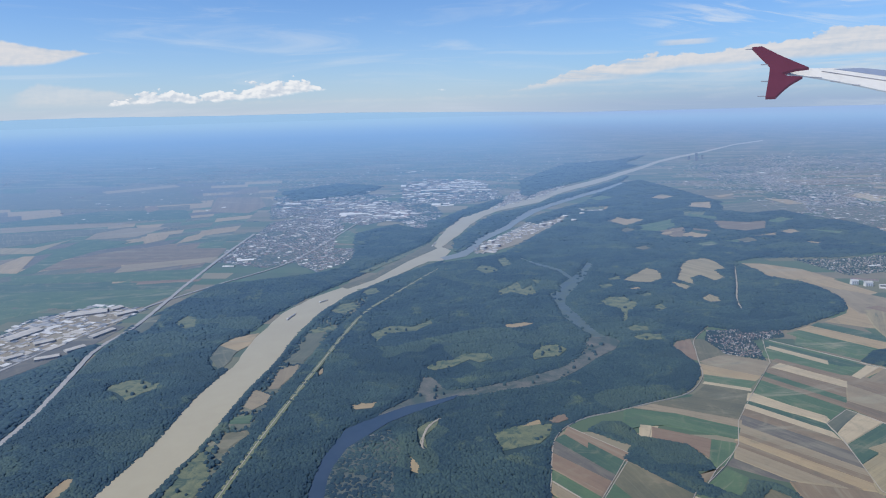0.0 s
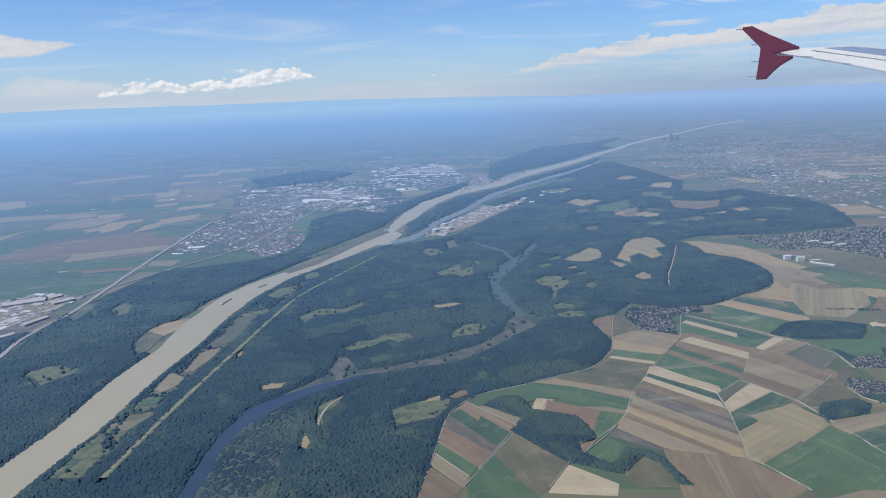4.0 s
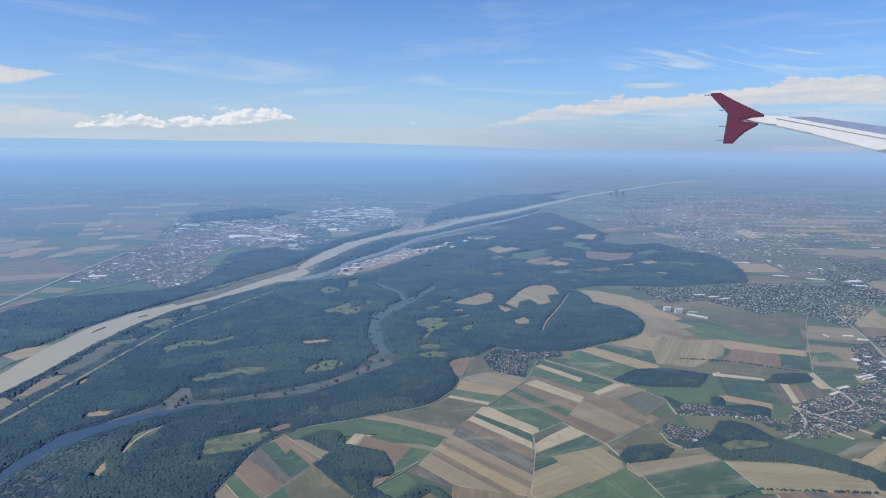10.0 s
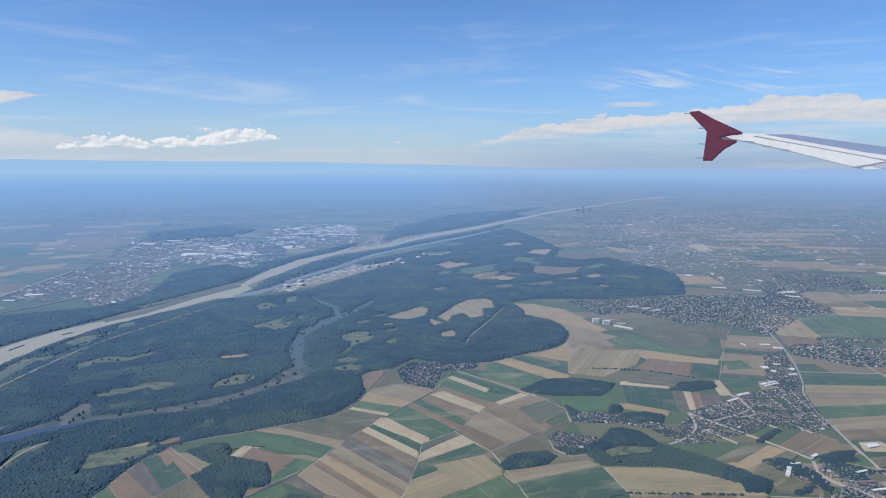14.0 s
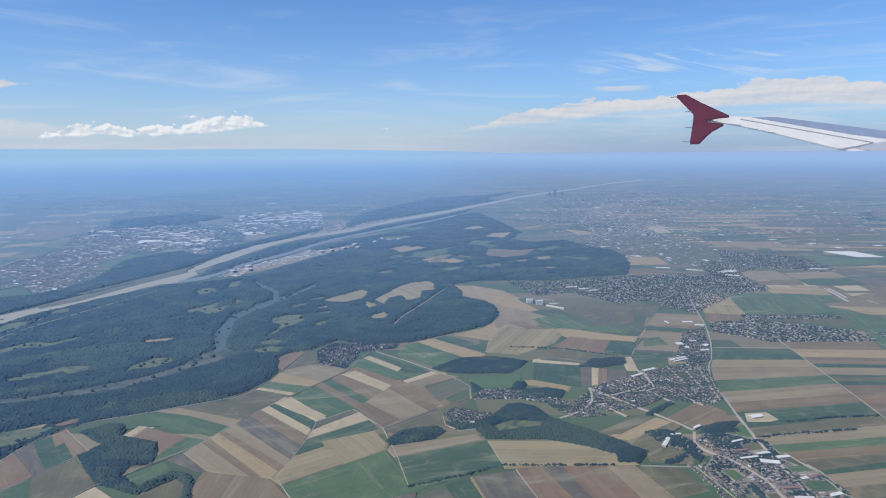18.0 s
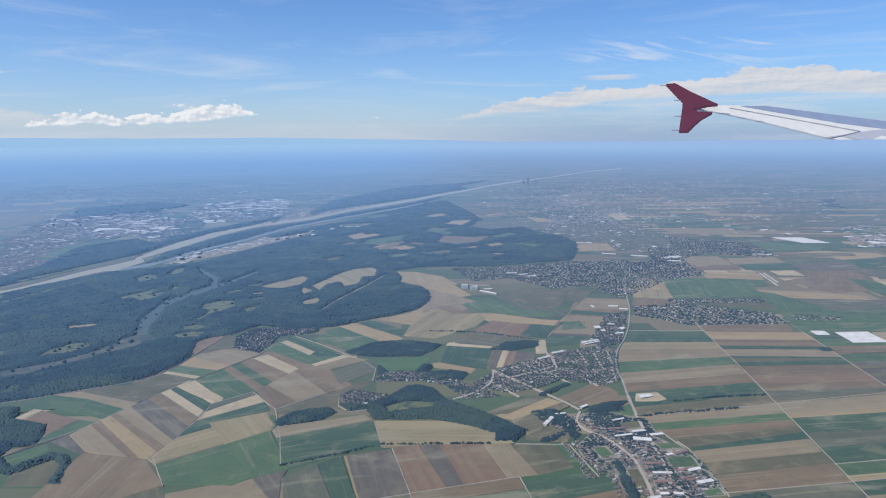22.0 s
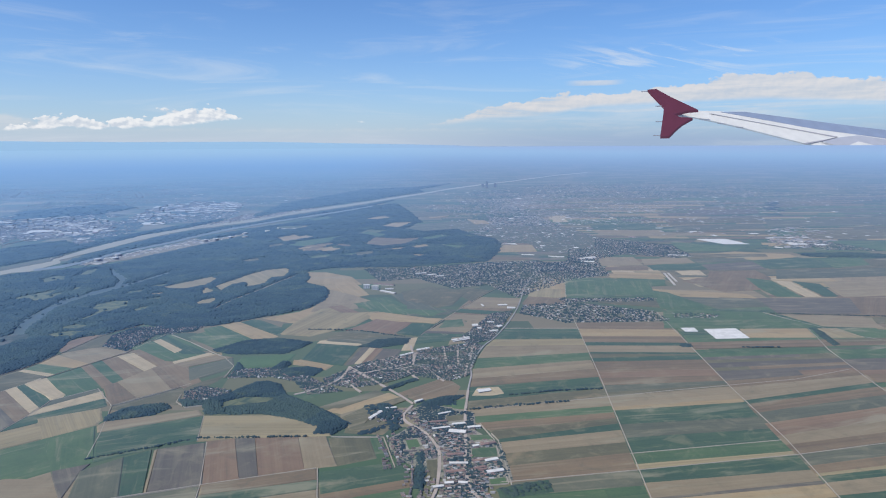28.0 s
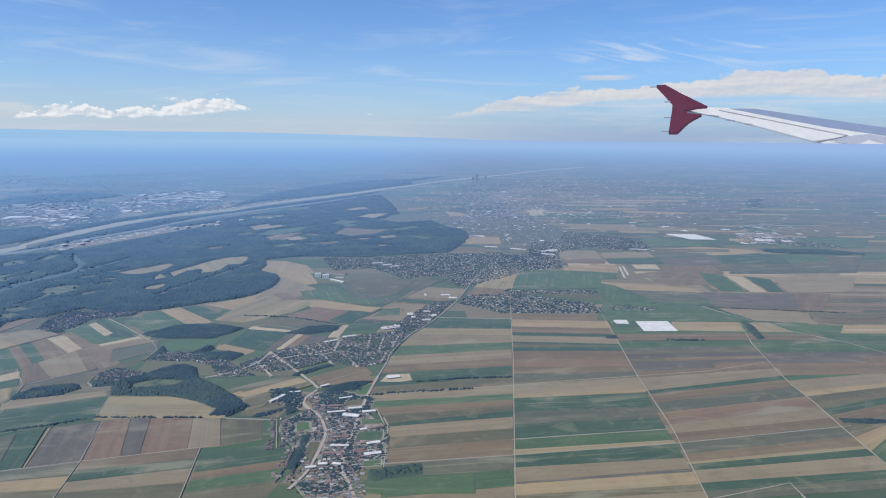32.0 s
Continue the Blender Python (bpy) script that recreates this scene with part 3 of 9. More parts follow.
def field(crop, outline, name="field", over=0.0):
    """A field on the ground, its own x axis along its longest side."""
    FIELD_COUNT[0] += 1
    p = [Vector(q) for q in outline]
    mid = sum(p, Vector((0, 0))) / len(p)
    if name == "field":  # a grass balk is left all round
        p = [q + (mid - q).normalized() * min(0.05, (mid - q).length * 0.1) for q in p]
    side = max(((b - a) for a, b in zip(p, p[1:] + p[:1])), key=lambda s: s.length)
    turn = math.atan2(side.y, side.x)
    spin = Matrix.Rotation(-turn, 2)
    ob = part(name, slab(name, [tuple(spin @ (q - mid)) for q in p], over or 0.012 + 0.0002 * (FIELD_COUNT[0] % 200), CROPS[crop], -0.02 if name != "field" else 0.0, 0.0 if name != "field" else 0.16), ground)
    ob.matrix_basis = pose(mid.x, mid.y, 0, 0, 0, math.degrees(turn))
    return ob


KIN = {"brown": "brown brown olive grey redbrown", "lilac": "lilac brown grey lilac", "green": "green dkgreen greengrey green", "dkgreen": "dkgreen green dkgreen", "olive": "olive greengrey brown",
       "tan": "tan pale gold lilac", "pale": "pale tan lilac", "grey": "grey brown olive", "gold": "gold tan", "brightgreen": "brightgreen green", "greengrey": "greengrey olive green", "redbrown": "redbrown brown"}
SPLIT = random.Random(11)


def strips(crops, left, right):
    """Long fields side by side: each runs from one boundary to the next, left to right, and is shared out among neighbours."""
    for crop, a, b, c, d in zip(crops.split(), left, right, right[1:], left[1:]):
        a, b, c, d = (Vector(p) for p in (a, b, c, d))
        broad = ((a - d).length + (b - c).length) / 2
        n = min(6, max(1, round(broad / SPLIT.uniform(0.7, 1.5))))
        cuts = [0] + sorted((k + SPLIT.uniform(-0.25, 0.25)) / n for k in range(1, n)) + [1]
        for u, v in zip(cuts, cuts[1:]):
            kind = crop if SPLIT.random() < 0.55 else SPLIT.choice(KIN[crop].split())
            p, q, r, s = a.lerp(d, u), b.lerp(c, u), b.lerp(c, v), a.lerp(d, v)
            cut = SPLIT.choice([0.0, SPLIT.uniform(0.25, 0.75)]) if (q - p).length > 6 else 0.0
            if cut:
                m, o = p.lerp(q, cut), s.lerp(r, cut)
                field(kind, [tuple(x) for x in (p, m, o, s)])
                field(SPLIT.choice(KIN[crop].split()), [tuple(x) for x in (m, q, r, o)])
            else:
                field(kind, [tuple(x) for x in (p, q, r, s)])


def bands(crops, left, right):
    """Long fields side by side between two tracks, as they lie; broad ones are drilled in several runs."""
    for crop, a, b, c, d in zip(crops.split(), left, right, right[1:], left[1:]):
        a, b, c, d = (Vector(p) for p in (a, b, c, d))
        n = 2 if ((a - d).length + (b - c).length) / 2 > 1.6 else 1
        for k in range(n):
            field(crop, [tuple(q) for q in (a.lerp(d, k / n), b.lerp(c, k / n), b.lerp(c, (k + 1) / n), a.lerp(d, (k + 1) / n))])


def patchwork(a, b, c, d, rows, cols, crops, seed):
    """A quarter of small fields between four corners."""
    rng = random.Random(seed)
    a, b, c, d = (Vector(p) for p in (a, b, c, d))
    cuts = [0] + sorted(min(0.97, max(0.03, (k + rng.uniform(-0.3, 0.3)) / rows)) for k in range(1, rows)) + [1]
    for v0, v1 in zip(cuts, cuts[1:]):
        n = rng.randint(max(1, cols - 2), cols + 1)
        ends = [0] + [(k + rng.uniform(-0.3, 0.3)) / n for k in range(1, n)] + [1]
        for u0, u1 in zip(ends, ends[1:]):
            def at(u, v):
                return tuple(a.lerp(b, u).lerp(d.lerp(c, u), v))
            field(rng.choice(crops), [at(u0, v0), at(u1, v0), at(u1, v1), at(u0, v1)])


OPEN = []
field("brown", [(4.3, 34.1), (6.3, 32), (5.7, 30.2), (3.6, 32.1)])
field("pale", [(12.7, 35.1), (15.4, 32.8), (15.1, 31.7), (11.5, 32.1)])
field("lilac", [(20.4, 55.6), (22.4, 57.2), (25.7, 56), (26.4, 55.2), (24.3, 52.4)])
field("lilac", [(26.3, 30.9), (32.2, 32.8), (33.4, 28.6), (26.8, 29.2)])
field("tan", [(20.2, 55.2), (24.3, 52.3), (23.4, 51.4), (19.8, 52.9)])
field("tan", [(31.7, 52.1), (35.3, 54.2), (35.5, 53.7), (32.7, 51.8)])
field("tan", [(42.5, 51.6), (45.7, 49.9), (45.1, 49), (42.6, 50.3)])
field("tan", [(37, 66.3), (40.7, 68.9), (42.2, 71.3), (45.7, 67.5), (45.4, 65.5), (40.9, 63.9)])
field("tan", [(38.7, 83.4), (44.2, 83.2), (48.1, 78.2), (45.1, 72.6), (43, 73.4), (42.9, 78.4)])
field("tan", [(46.4, 39.8), (48.6, 41.6), (50.9, 42.8), (51.7, 41.9), (47.6, 39.2)])
field("green", [(19.9, 52.8), (23.4, 51.2), (22.4, 50), (19.4, 51.4)])
field("green", [(14.2, 36.1), (16, 37.9), (16.8, 36.8), (16.2, 36), (15.5, 34.8)])
field("green", [(27.1, 59.9), (29, 60.8), (34.2, 54.9), (31.6, 55.8)])
field("green", [(24.4, 52.4), (25.1, 53.1), (29.7, 47), (28.9, 46.3)])
field("green", [(22.4, 49), (23.9, 51.6), (27.9, 46.6), (27.5, 45.9), (25.8, 44.5)])
field("green", [(44.3, 56.6), (47.3, 60.4), (52.7, 57.6), (49.8, 56.3), (48.1, 55.1)])
field("green", [(30.8, 59.8), (33.3, 64), (37.8, 58.1), (34.5, 55.7)])
field("green", [(43, 42.6), (44.9, 44.7), (46, 43.6), (44.5, 41.8)])
field("green", [(49.7, 35), (50.5, 34.9), (50.8, 32.9), (50.1, 32.8)])
field("green", [(47.3, 27.3), (52.7, 28.6), (52.3, 27.1), (47.3, 26.2)])
field("pale", [(19.4, 51.3), (22.4, 49.9), (22.2, 49.4), (19.1, 50.9)])
field("pale", [(11.8, 42), (12.4, 43.8), (13.3, 43.6), (12.1, 41.4)])
field("pale", [(21.2, 48.3), (22.3, 49), (25.8, 44.6), (25.2, 43.8)])
field("olive", [(19.1, 50.6), (22.2, 49.3), (19.4, 44.5), (13.4, 47.4), (17.3, 48.4)])
field("redbrown", [(19, 59), (20, 60.8), (21.5, 61.7), (21, 58.9), (20.3, 56), (19.6, 56.8)])
field("redbrown", [(46.4, 60.5), (49.6, 64.4), (53.8, 63.8), (51.7, 58.4)])
field("brown", [(14, 37.2), (15.7, 37.9), (15.8, 38.2), (14.1, 36.3)])
field("brown", [(25.1, 53.1), (26.4, 54.9), (30.1, 50.1), (31.8, 49.6), (29.7, 47)])
field("brown", [(23.9, 51.6), (24.4, 52.4), (29, 46.3), (28, 46.1)])
field("brown", [(61.4, 73.3), (66.9, 72.6), (65.6, 68), (63.1, 63.5), (58.2, 65.9)])
field("brown", [(51.7, 42.7), (55.2, 45.4), (56.1, 44.8), (56.6, 43.6), (56.1, 42), (53.1, 41.1)])
field("brown", [(47.2, 28.2), (52.4, 29.5), (52.7, 28.6), (47.3, 27.4)])
field("brown", [(67.3, 70.2), (69.3, 74.8), (72.9, 72.4), (72.3, 68.6), (67.5, 68.8)])
field("olive", [(16.1, 33.9), (16.8, 34.8), (17.6, 35.6), (18.5, 34.8), (18.9, 32.4), (16.5, 32.5)])
field("olive", [(20.5, 55.9), (21.5, 61.7), (23.3, 61), (23.4, 57.5), (22, 56.7)])
field("olive", [(30.4, 42.1), (33.8, 45.1), (37.1, 48.1), (36.8, 46.6), (34.9, 43.6), (35.1, 42), (34.3, 42.1), (31.8, 41.7), (30.9, 40.6)])
field("olive", [(64.4, 77.6), (61.9, 79.3), (59.2, 77.8), (61.4, 71.2)])
field("olive", [(45.7, 40.5), (49.9, 43.4), (50.6, 42.6), (47.3, 40.1)])
field("olive", [(48.2, 37.7), (50.7, 39.3), (51.8, 37.9), (50.5, 35.5), (48, 36)])
field("olive", [(47, 35.2), (49.6, 35), (50.1, 32.2), (47.7, 31.4)])
field("olive", [(40.3, 27.3), (46.5, 28.4), (47.3, 24.6), (40.3, 25)])
field("olive", [(47.3, 26.1), (52.2, 27), (51.3, 24.3), (47.5, 24.6)])
field("olive", [(18.4, 34), (24.1, 34.9), (26.8, 29.2), (21, 29.7)])
field("dkgreen", [(35.7, 64.6), (36.7, 65.8), (40.1, 61.9), (39.9, 59.4)])
field("dkgreen", [(54, 58.3), (56.8, 61.6), (58.9, 57.3), (57.8, 56), (53.7, 55.3)])
field("dkgreen", [(46.7, 30.7), (51.4, 31.5), (52.4, 29.5), (47.2, 28.3)])
field("grey", [(16.2, 38.2), (17, 39.6), (19.7, 36.1), (18.5, 36.6)])
field("glade", [(38.4, 42.1), (39.8, 43.1), (42.3, 42.7), (41.8, 42), (39.7, 41.6), (38.6, 41.3)])
field("olive", [(48, 54.6), (49.3, 54.5), (47.5, 49.7), (46.8, 49.9)])
field("gold", [(70.1, 78.2), (72.9, 84.5), (76.6, 85.2), (73.4, 73), (69.3, 74.8)])
field("tan", [(38.3, 92.8), (41.7, 92.3), (45.6, 88.6), (47.3, 83.1), (38.8, 84)])
bands("dkgreen gold lilac green lilac lilac brown dkgreen olive lilac green brown olive dkgreen lilac olive brown greengrey green lilac", [(63.19, 59.42), (61.52, 55.86), (60.39, 53.86), (59.08, 50.33), (58.31, 47.62), (58.15, 46.47), (57.93, 45.26), (57.52, 43.4), (57, 40.58), (56.71, 38.9), (56.7, 37.69), (57.21, 36.65), (57.83, 35.36), (58.17, 34.01), (58.22, 33.54), (58.17, 31.94), (58.1, 30.39), (58.03, 28.41), (57.97, 27.01), (57.89, 24.89), (57.83, 23.45)],
      [(70.91, 58.68), (70.28, 55.24), (69.9, 53.2), (69.49, 50.94), (69.11, 48.84), (68.97, 48.07), (68.72, 46.58), (68.4, 44.63), (67.98, 42.05), (67.67, 40.28), (67.39, 38.62), (67.19, 37.47), (67, 36.47), (66.85, 35.61), (66.66, 34.59), (66.33, 32.78), (66.07, 31.34), (65.7, 29.13), (65.41, 27.4), (65.12, 25.64), (64.82, 24.04)])
bands("brown tan brown dkgreen lilac dkgreen olive dkgreen brown redbrown brown greengrey olive lilac tan dkgreen greengrey dkgreen green gold dkgreen lilac grey tan olive lilac", [(71.32, 61.1), (70.91, 58.68), (70.42, 56.02), (70.07, 54.11), (69.87, 53.02), (69.52, 51.11), (69.43, 50.61), (69.2, 49.31), (69.03, 48.37), (68.58, 45.73), (68.36, 44.36), (68.08, 42.67), (67.83, 41.21), (67.69, 40.39), (67.35, 38.41), (67.24, 37.78), (66.81, 35.42), (66.44, 33.37), (66.06, 31.26), (65.82, 29.84), (65.7, 29.13), (65.45, 27.66), (65.19, 26.05), (65.15, 25.82), (64.94, 24.69), (64.8, 23.94), (64.63, 22.97)],
      [(81.12, 59.96), (80.71, 57.35), (80.3, 54.94), (79.96, 52.86), (79.8, 51.97), (79.46, 49.91), (79.38, 49.41), (79.36, 49.25), (79.17, 47.98), (78.81, 45.59), (78.55, 43.92), (78.36, 42.73), (78.22, 41.97), (78.13, 41.47), (77.68, 39.01), (77.56, 38.35), (77.07, 35.67), (76.75, 33.8), (76.46, 32.07), (76.29, 30.55), (76.23, 30.01), (75.93, 28.21), (75.73, 26.94), (75.68, 26.56), (75.48, 25.22), (75.4, 24.52), (75.26, 23.53)])
bands("olive greengrey dkgreen brown greengrey redbrown lilac brown greengrey brown gold dkgreen lilac dkgreen greengrey", [(78.45, 43.25), (78.15, 41.59), (77.78, 39.57), (77.48, 37.92), (77.2, 36.36), (76.88, 34.62), (76.56, 32.66), (76.39, 31.42), (76.24, 30.09), (76.01, 28.63), (75.85, 27.73), (75.8, 27.4), (75.69, 26.69), (75.5, 25.34), (75.4, 24.52), (75.26, 23.53)],
      [(91.24, 46.21), (90.65, 43.91), (90.11, 41.78), (89.79, 40.29), (89.49, 38.76), (89.27, 36.88), (89.02, 35.04), (88.66, 33.15), (88.44, 32.01), (88.11, 30.28), (87.92, 29.05), (87.87, 28.67), (87.74, 27.81), (87.49, 26.13), (87.37, 25.24), (87.24, 24.28)])
bands("green lilac lilac tan olive dkgreen brown olive tan green", [(89.89, 40.78), (89.74, 40.05), (89.56, 39.22), (89.39, 37.86), (89.27, 36.88), (88.94, 34.65), (88.73, 33.52), (88.41, 31.84), (88.1, 30.2), (87.81, 28.31), (87.56, 26.58)],
      [(100.88, 42.36), (100.24, 41.6), (99.61, 40.86), (98.41, 39.44), (97.65, 38.54), (96.03, 36.62), (95.02, 35.43), (93.6, 33.74), (92.28, 32.18), (90.79, 30.41), (89.24, 28.58)])
strips("green grey brown lilac", [(79.7, 50.6), (79.3, 48.5), (78.5, 44.1), (78.1, 41.2), (77.6, 38.6)],
       [(91.8, 50.1), (91.6, 48.5), (90.9, 44.6), (90.7, 42.9), (90.2, 41.2)])
strips("green grey brown", [(92.6, 50.9), (91.3, 46.8), (90.9, 43.9), (90.5, 41.2)],
       [(113.4, 49.9), (111.2, 46.3), (109.8, 43.6), (108.3, 40.9)])
strips("dkgreen green brown", [(81.6, 59.9), (81, 56.2), (80.2, 52.9), (79.8, 51)],
       [(103.4, 59.3), (101.8, 55.9), (100.1, 52.4), (99.2, 50.2)])
strips("olive tan green", [(105, 60.7), (102, 55.2), (100.7, 52.3), (100.6, 50.5)],
       [(129.1, 59.6), (124.3, 54.2), (121.6, 51), (119.8, 48.7)])
strips("lilac green dkgreen", [(86.1, 75.8), (84.9, 71), (83.4, 65.4), (81.9, 60.3)],
       [(98.7, 73.7), (97.9, 67.6), (97.2, 62.3), (98.4, 59.6)])
strips("lilac olive", [(100.2, 75.3), (98.6, 67.5), (97.5, 61.5)],
       [(132.4, 70.7), (128.5, 64.9), (126, 59.3)])
strips("green olive tan", [(94.2, 96.7), (93.1, 88.1), (93, 83), (93, 76.6)],
       [(154.5, 95), (147.8, 87.7), (141.3, 80.5), (133.8, 72.3)])
strips("green", [(75.8, 82), (73.6, 72.4)],
       [(87.5, 82), (84.6, 72.3)])
strips("olive tan green", [(85.2, 97), (85.6, 92.9), (84.4, 85.3), (84.5, 82.5)],
       [(92.9, 94.2), (92.5, 90.4), (90.9, 83), (90.6, 81.1)])
patchwork((-82.5, 100.8), (-48, 131), (-39.9, 87.2), (-57.3, 68.4), 11, 6, "green green olive dkgreen tan olive grey greengrey brown".split(), 3)
patchwork((-114.8, 142.2), (-54.1, 170.1), (-48, 131), (-82.5, 100.8), 9, 7, "olive greengrey green tan grey green".split(), 4)
patchwork((-172.8, 216.8), (-66.5, 230.6), (-52.5, 169.8), (-114.8, 142.2), 8, 8, "greengrey green olive tan grey".split(), 6)
patchwork((-73.6, 185), (-55.4, 179.5), (-49.3, 164.1), (-64, 156.5), 1, 1, "olive".split(), 6)
patchwork((91.4, 148.8), (187, 140), (152.6, 102.4), (90.5, 115.2), 20, 8, "olive green greengrey tan dkgreen olive brown greengrey lilac green".split(), 21)
patchwork((90.4, 225.1), (258.1, 212.9), (187, 140), (91.4, 148.8), 24, 8, "olive green greengrey grey dkgreen tan brown greengrey green".split(), 22)
patchwork((67.5, 136.4), (122.5, 129.8), (94.2, 95.7), (58.6, 102.8), 18, 7, "green greengrey olive grey olive dkgreen greengrey brown".split(), 23)
field("dkgreen", [(59.3, 68.2), (65.2, 66.1), (64.5, 64.7), (58.5, 66.8)], over=0.05235)
field("dkgreen", [(54, 57.9), (58.4, 57.7), (57.5, 56), (53.5, 55.2)], over=0.05240)
field("dkgreen", [(57.1, 27.7), (60.1, 28), (60.1, 27.2), (57.1, 26.7)], over=0.05245)
field("brown", [(107.2, 69.6), (112.7, 68), (106, 59.7), (103.9, 60.3)], over=0.05255)
field("tan", [(102.8, 100.6), (112.6, 103.5), (120.4, 99.6), (119.9, 96.7), (111.2, 95), (109.5, 96.7)], over=0.05270)
field("tan", [(87.4, 56.9), (94.5, 56.3), (93.4, 53.1), (86.4, 53.8)], over=0.05275)
field("tan", [(74.7, 85.1), (77.1, 85.1), (73.6, 73.2), (72.2, 72.3), (73, 78.9)], over=0.05285)
field("tan", [(43.6, 84.9), (46, 85.6), (47.6, 79.8), (48.5, 76.7), (46.2, 75.3), (44, 81.5)], over=0.05290)
field("tan", [(48.6, 65.8), (52.9, 65.2), (56.9, 64.1), (56.1, 62.5), (49.5, 64)], over=0.05300)
field("green", [(82.7, 64.6), (93.1, 63.1), (96.2, 57.2), (94.5, 56.3), (79.8, 57.9)], over=0.05310)
field("green", [(98.1, 55.4), (104.8, 54.7), (102.6, 52.1), (98.2, 52.6)], over=0.05325)
field("green", [(83.7, 83.4), (90.2, 81.7), (88.7, 78.3), (86.2, 79.1)], over=0.05330)
field("green", [(46.6, 73.3), (48.6, 74.9), (50.8, 75.1), (53.2, 70.4), (53.7, 68.4), (50.8, 67.3), (49, 67.9)], over=0.05340)
field("green", [(56.2, 26.7), (63, 27.1), (62.9, 25), (56, 25.4)], over=0.05350)
field("olive", [(76.4, 71.9), (84.3, 69.5), (83.2, 66.3), (76.8, 69.3)], over=0.05360)
field("green", [(-58.9, 76.1), (-63.8, 82.8), (-40.8, 83.7), (-38.2, 84.1), (-40.4, 75.1), (-47.3, 74.8)], over=0.05560)
field("dkgreen", [(-63.8, 82.8), (-66.9, 87.1), (-38.7, 87.1), (-38.1, 83.8)], over=0.05564)
field("redbrown", [(-46.7, 86.1), (-38.5, 87.7), (-38.6, 89.3), (-47.1, 87.7)], over=0.05568)
field("green", [(-65.4, 87.3), (-69, 92.4), (-43.2, 94.8), (-40.5, 96.8), (-38.8, 88.7)], over=0.05572)
field("lilac", [(-53.7, 93.1), (-41.6, 100), (-41.7, 103.7), (-54.9, 98.7)], over=0.05576)
field("brown", [(-66.8, 95.8), (-67.7, 102.9), (-60.8, 111.8), (-42.9, 110.6), (-41.7, 103.7), (-55.4, 98.7)], over=0.05580)
field("green", [(-69, 92.4), (-66.5, 94), (-67.8, 103.3), (-64.2, 118.8), (-74.8, 121.5), (-73.5, 110.5), (-70.5, 99.8)], over=0.05584)
field("tan", [(-72.2, 94.4), (-69.3, 94.2), (-75, 106.9), (-77, 106.7), (-76.5, 100.3)], over=0.05588)
field("gold", [(-83.1, 109.4), (-76.5, 108.9), (-77.8, 119), (-77.4, 122.4), (-80, 114), (-86.8, 114.6)], over=0.05592)
field("lilac", [(-74.8, 121.5), (-65.7, 123.5), (-64.1, 134.8), (-72.5, 134.4), (-76.4, 128.3)], over=0.05596)
field("greengrey", [(-86.8, 114.6), (-81.3, 119.4), (-77.3, 127.8), (-73.6, 134.6), (-87.1, 132), (-97.4, 129.3)], over=0.05600)
field("dkgreen", [(-55.4, 115.8), (-41.4, 118.2), (-43.4, 124.2), (-55.3, 123)], over=0.05604)
field("tan", [(-54.1, 115.7), (-55, 122.4), (-52.5, 128.9), (-51.3, 119.2)], over=0.05608)
field("tan", [(-64.5, 123.4), (-60.1, 126.5), (-58.4, 120.5), (-60.3, 116.3)], over=0.05612)
field("brown", [(-63.6, 155.5), (-72.5, 184.7), (-59.5, 182.6), (-52.1, 164.4), (-52.7, 152.2)], over=0.05616)
field("brown", [(-72, 189.8), (-72.4, 205.7), (-70, 213.3), (-63.9, 195.2)], over=0.05620)
field("lilac", [(-103.2, 137.2), (-92.4, 140.3), (-76.1, 141.3), (-77.3, 136.4), (-88, 133.5), (-98.4, 130.6)], over=0.05624)
field("dkgreen", [(-109, 145.3), (-93.4, 160.6), (-71.3, 160.3), (-63.5, 145.2), (-76, 143.6), (-92.9, 141.1), (-103.7, 138)], over=0.05628)
field("redbrown", [(-84.2, 164.1), (-85.2, 172.7), (-78.8, 161.4), (-79.5, 156.8)], over=0.05632)
field("tan", [(-72.7, 137.3), (-67.1, 138.8), (-66.4, 134.4), (-70.6, 134.2)], over=0.05636)
field("greengrey", [(-125.5, 168.1), (-146.6, 197.3), (-90.3, 204.5), (-72, 172.8), (-96.4, 165.9)], over=0.05640)
field("olive", [(-128.2, 196.9), (-96.9, 215.3), (-90.3, 204.5), (-120.7, 187.7)], over=0.05644)
field("tan", [(-119.4, 206.9), (-102.4, 223.3), (-97.7, 217.1), (-113.7, 200)], over=0.05648)
field("olive", [(47.7, 38.6), (49.4, 40.3), (52.4, 42.2), (52.3, 41.2), (50.1, 39.3), (49.2, 37.2), (50.7, 37.1), (49.9, 35.9), (48.3, 36.3)], over=0.05370)
field("lilac", [(95.2, 62), (103.7, 60.3), (102.6, 55.5), (96.6, 56.8)], over=0.05375)
field("lilac", [(113.6, 80.1), (123.3, 81.1), (117.1, 73.5), (113.4, 74.5)], over=0.05385)
field("lilac", [(86.7, 100.6), (92.6, 99.9), (91.5, 93), (84.7, 93.2)], over=0.05395)
field("lilac", [(-49.2, 60.4), (-51, 68.9), (-48.7, 73), (-45.4, 76.3), (-40.1, 75.4), (-40.2, 68.4), (-40.9, 62.3), (-41.9, 56.7), (-43.4, 52.8)], over=0.05400)
field("lilac", [(0.8, 103.1), (7.3, 118.8), (15.2, 133.8), (28.7, 143.5), (29.3, 137.1), (17.7, 126.7), (9.8, 111.6), (3.6, 103.3)], over=0.05405)
field("lilac", [(59.9, 64.9), (61.9, 64.2), (63.3, 63.1), (62.5, 60.1), (60.1, 58.2), (59, 58.7)], over=0.05410)
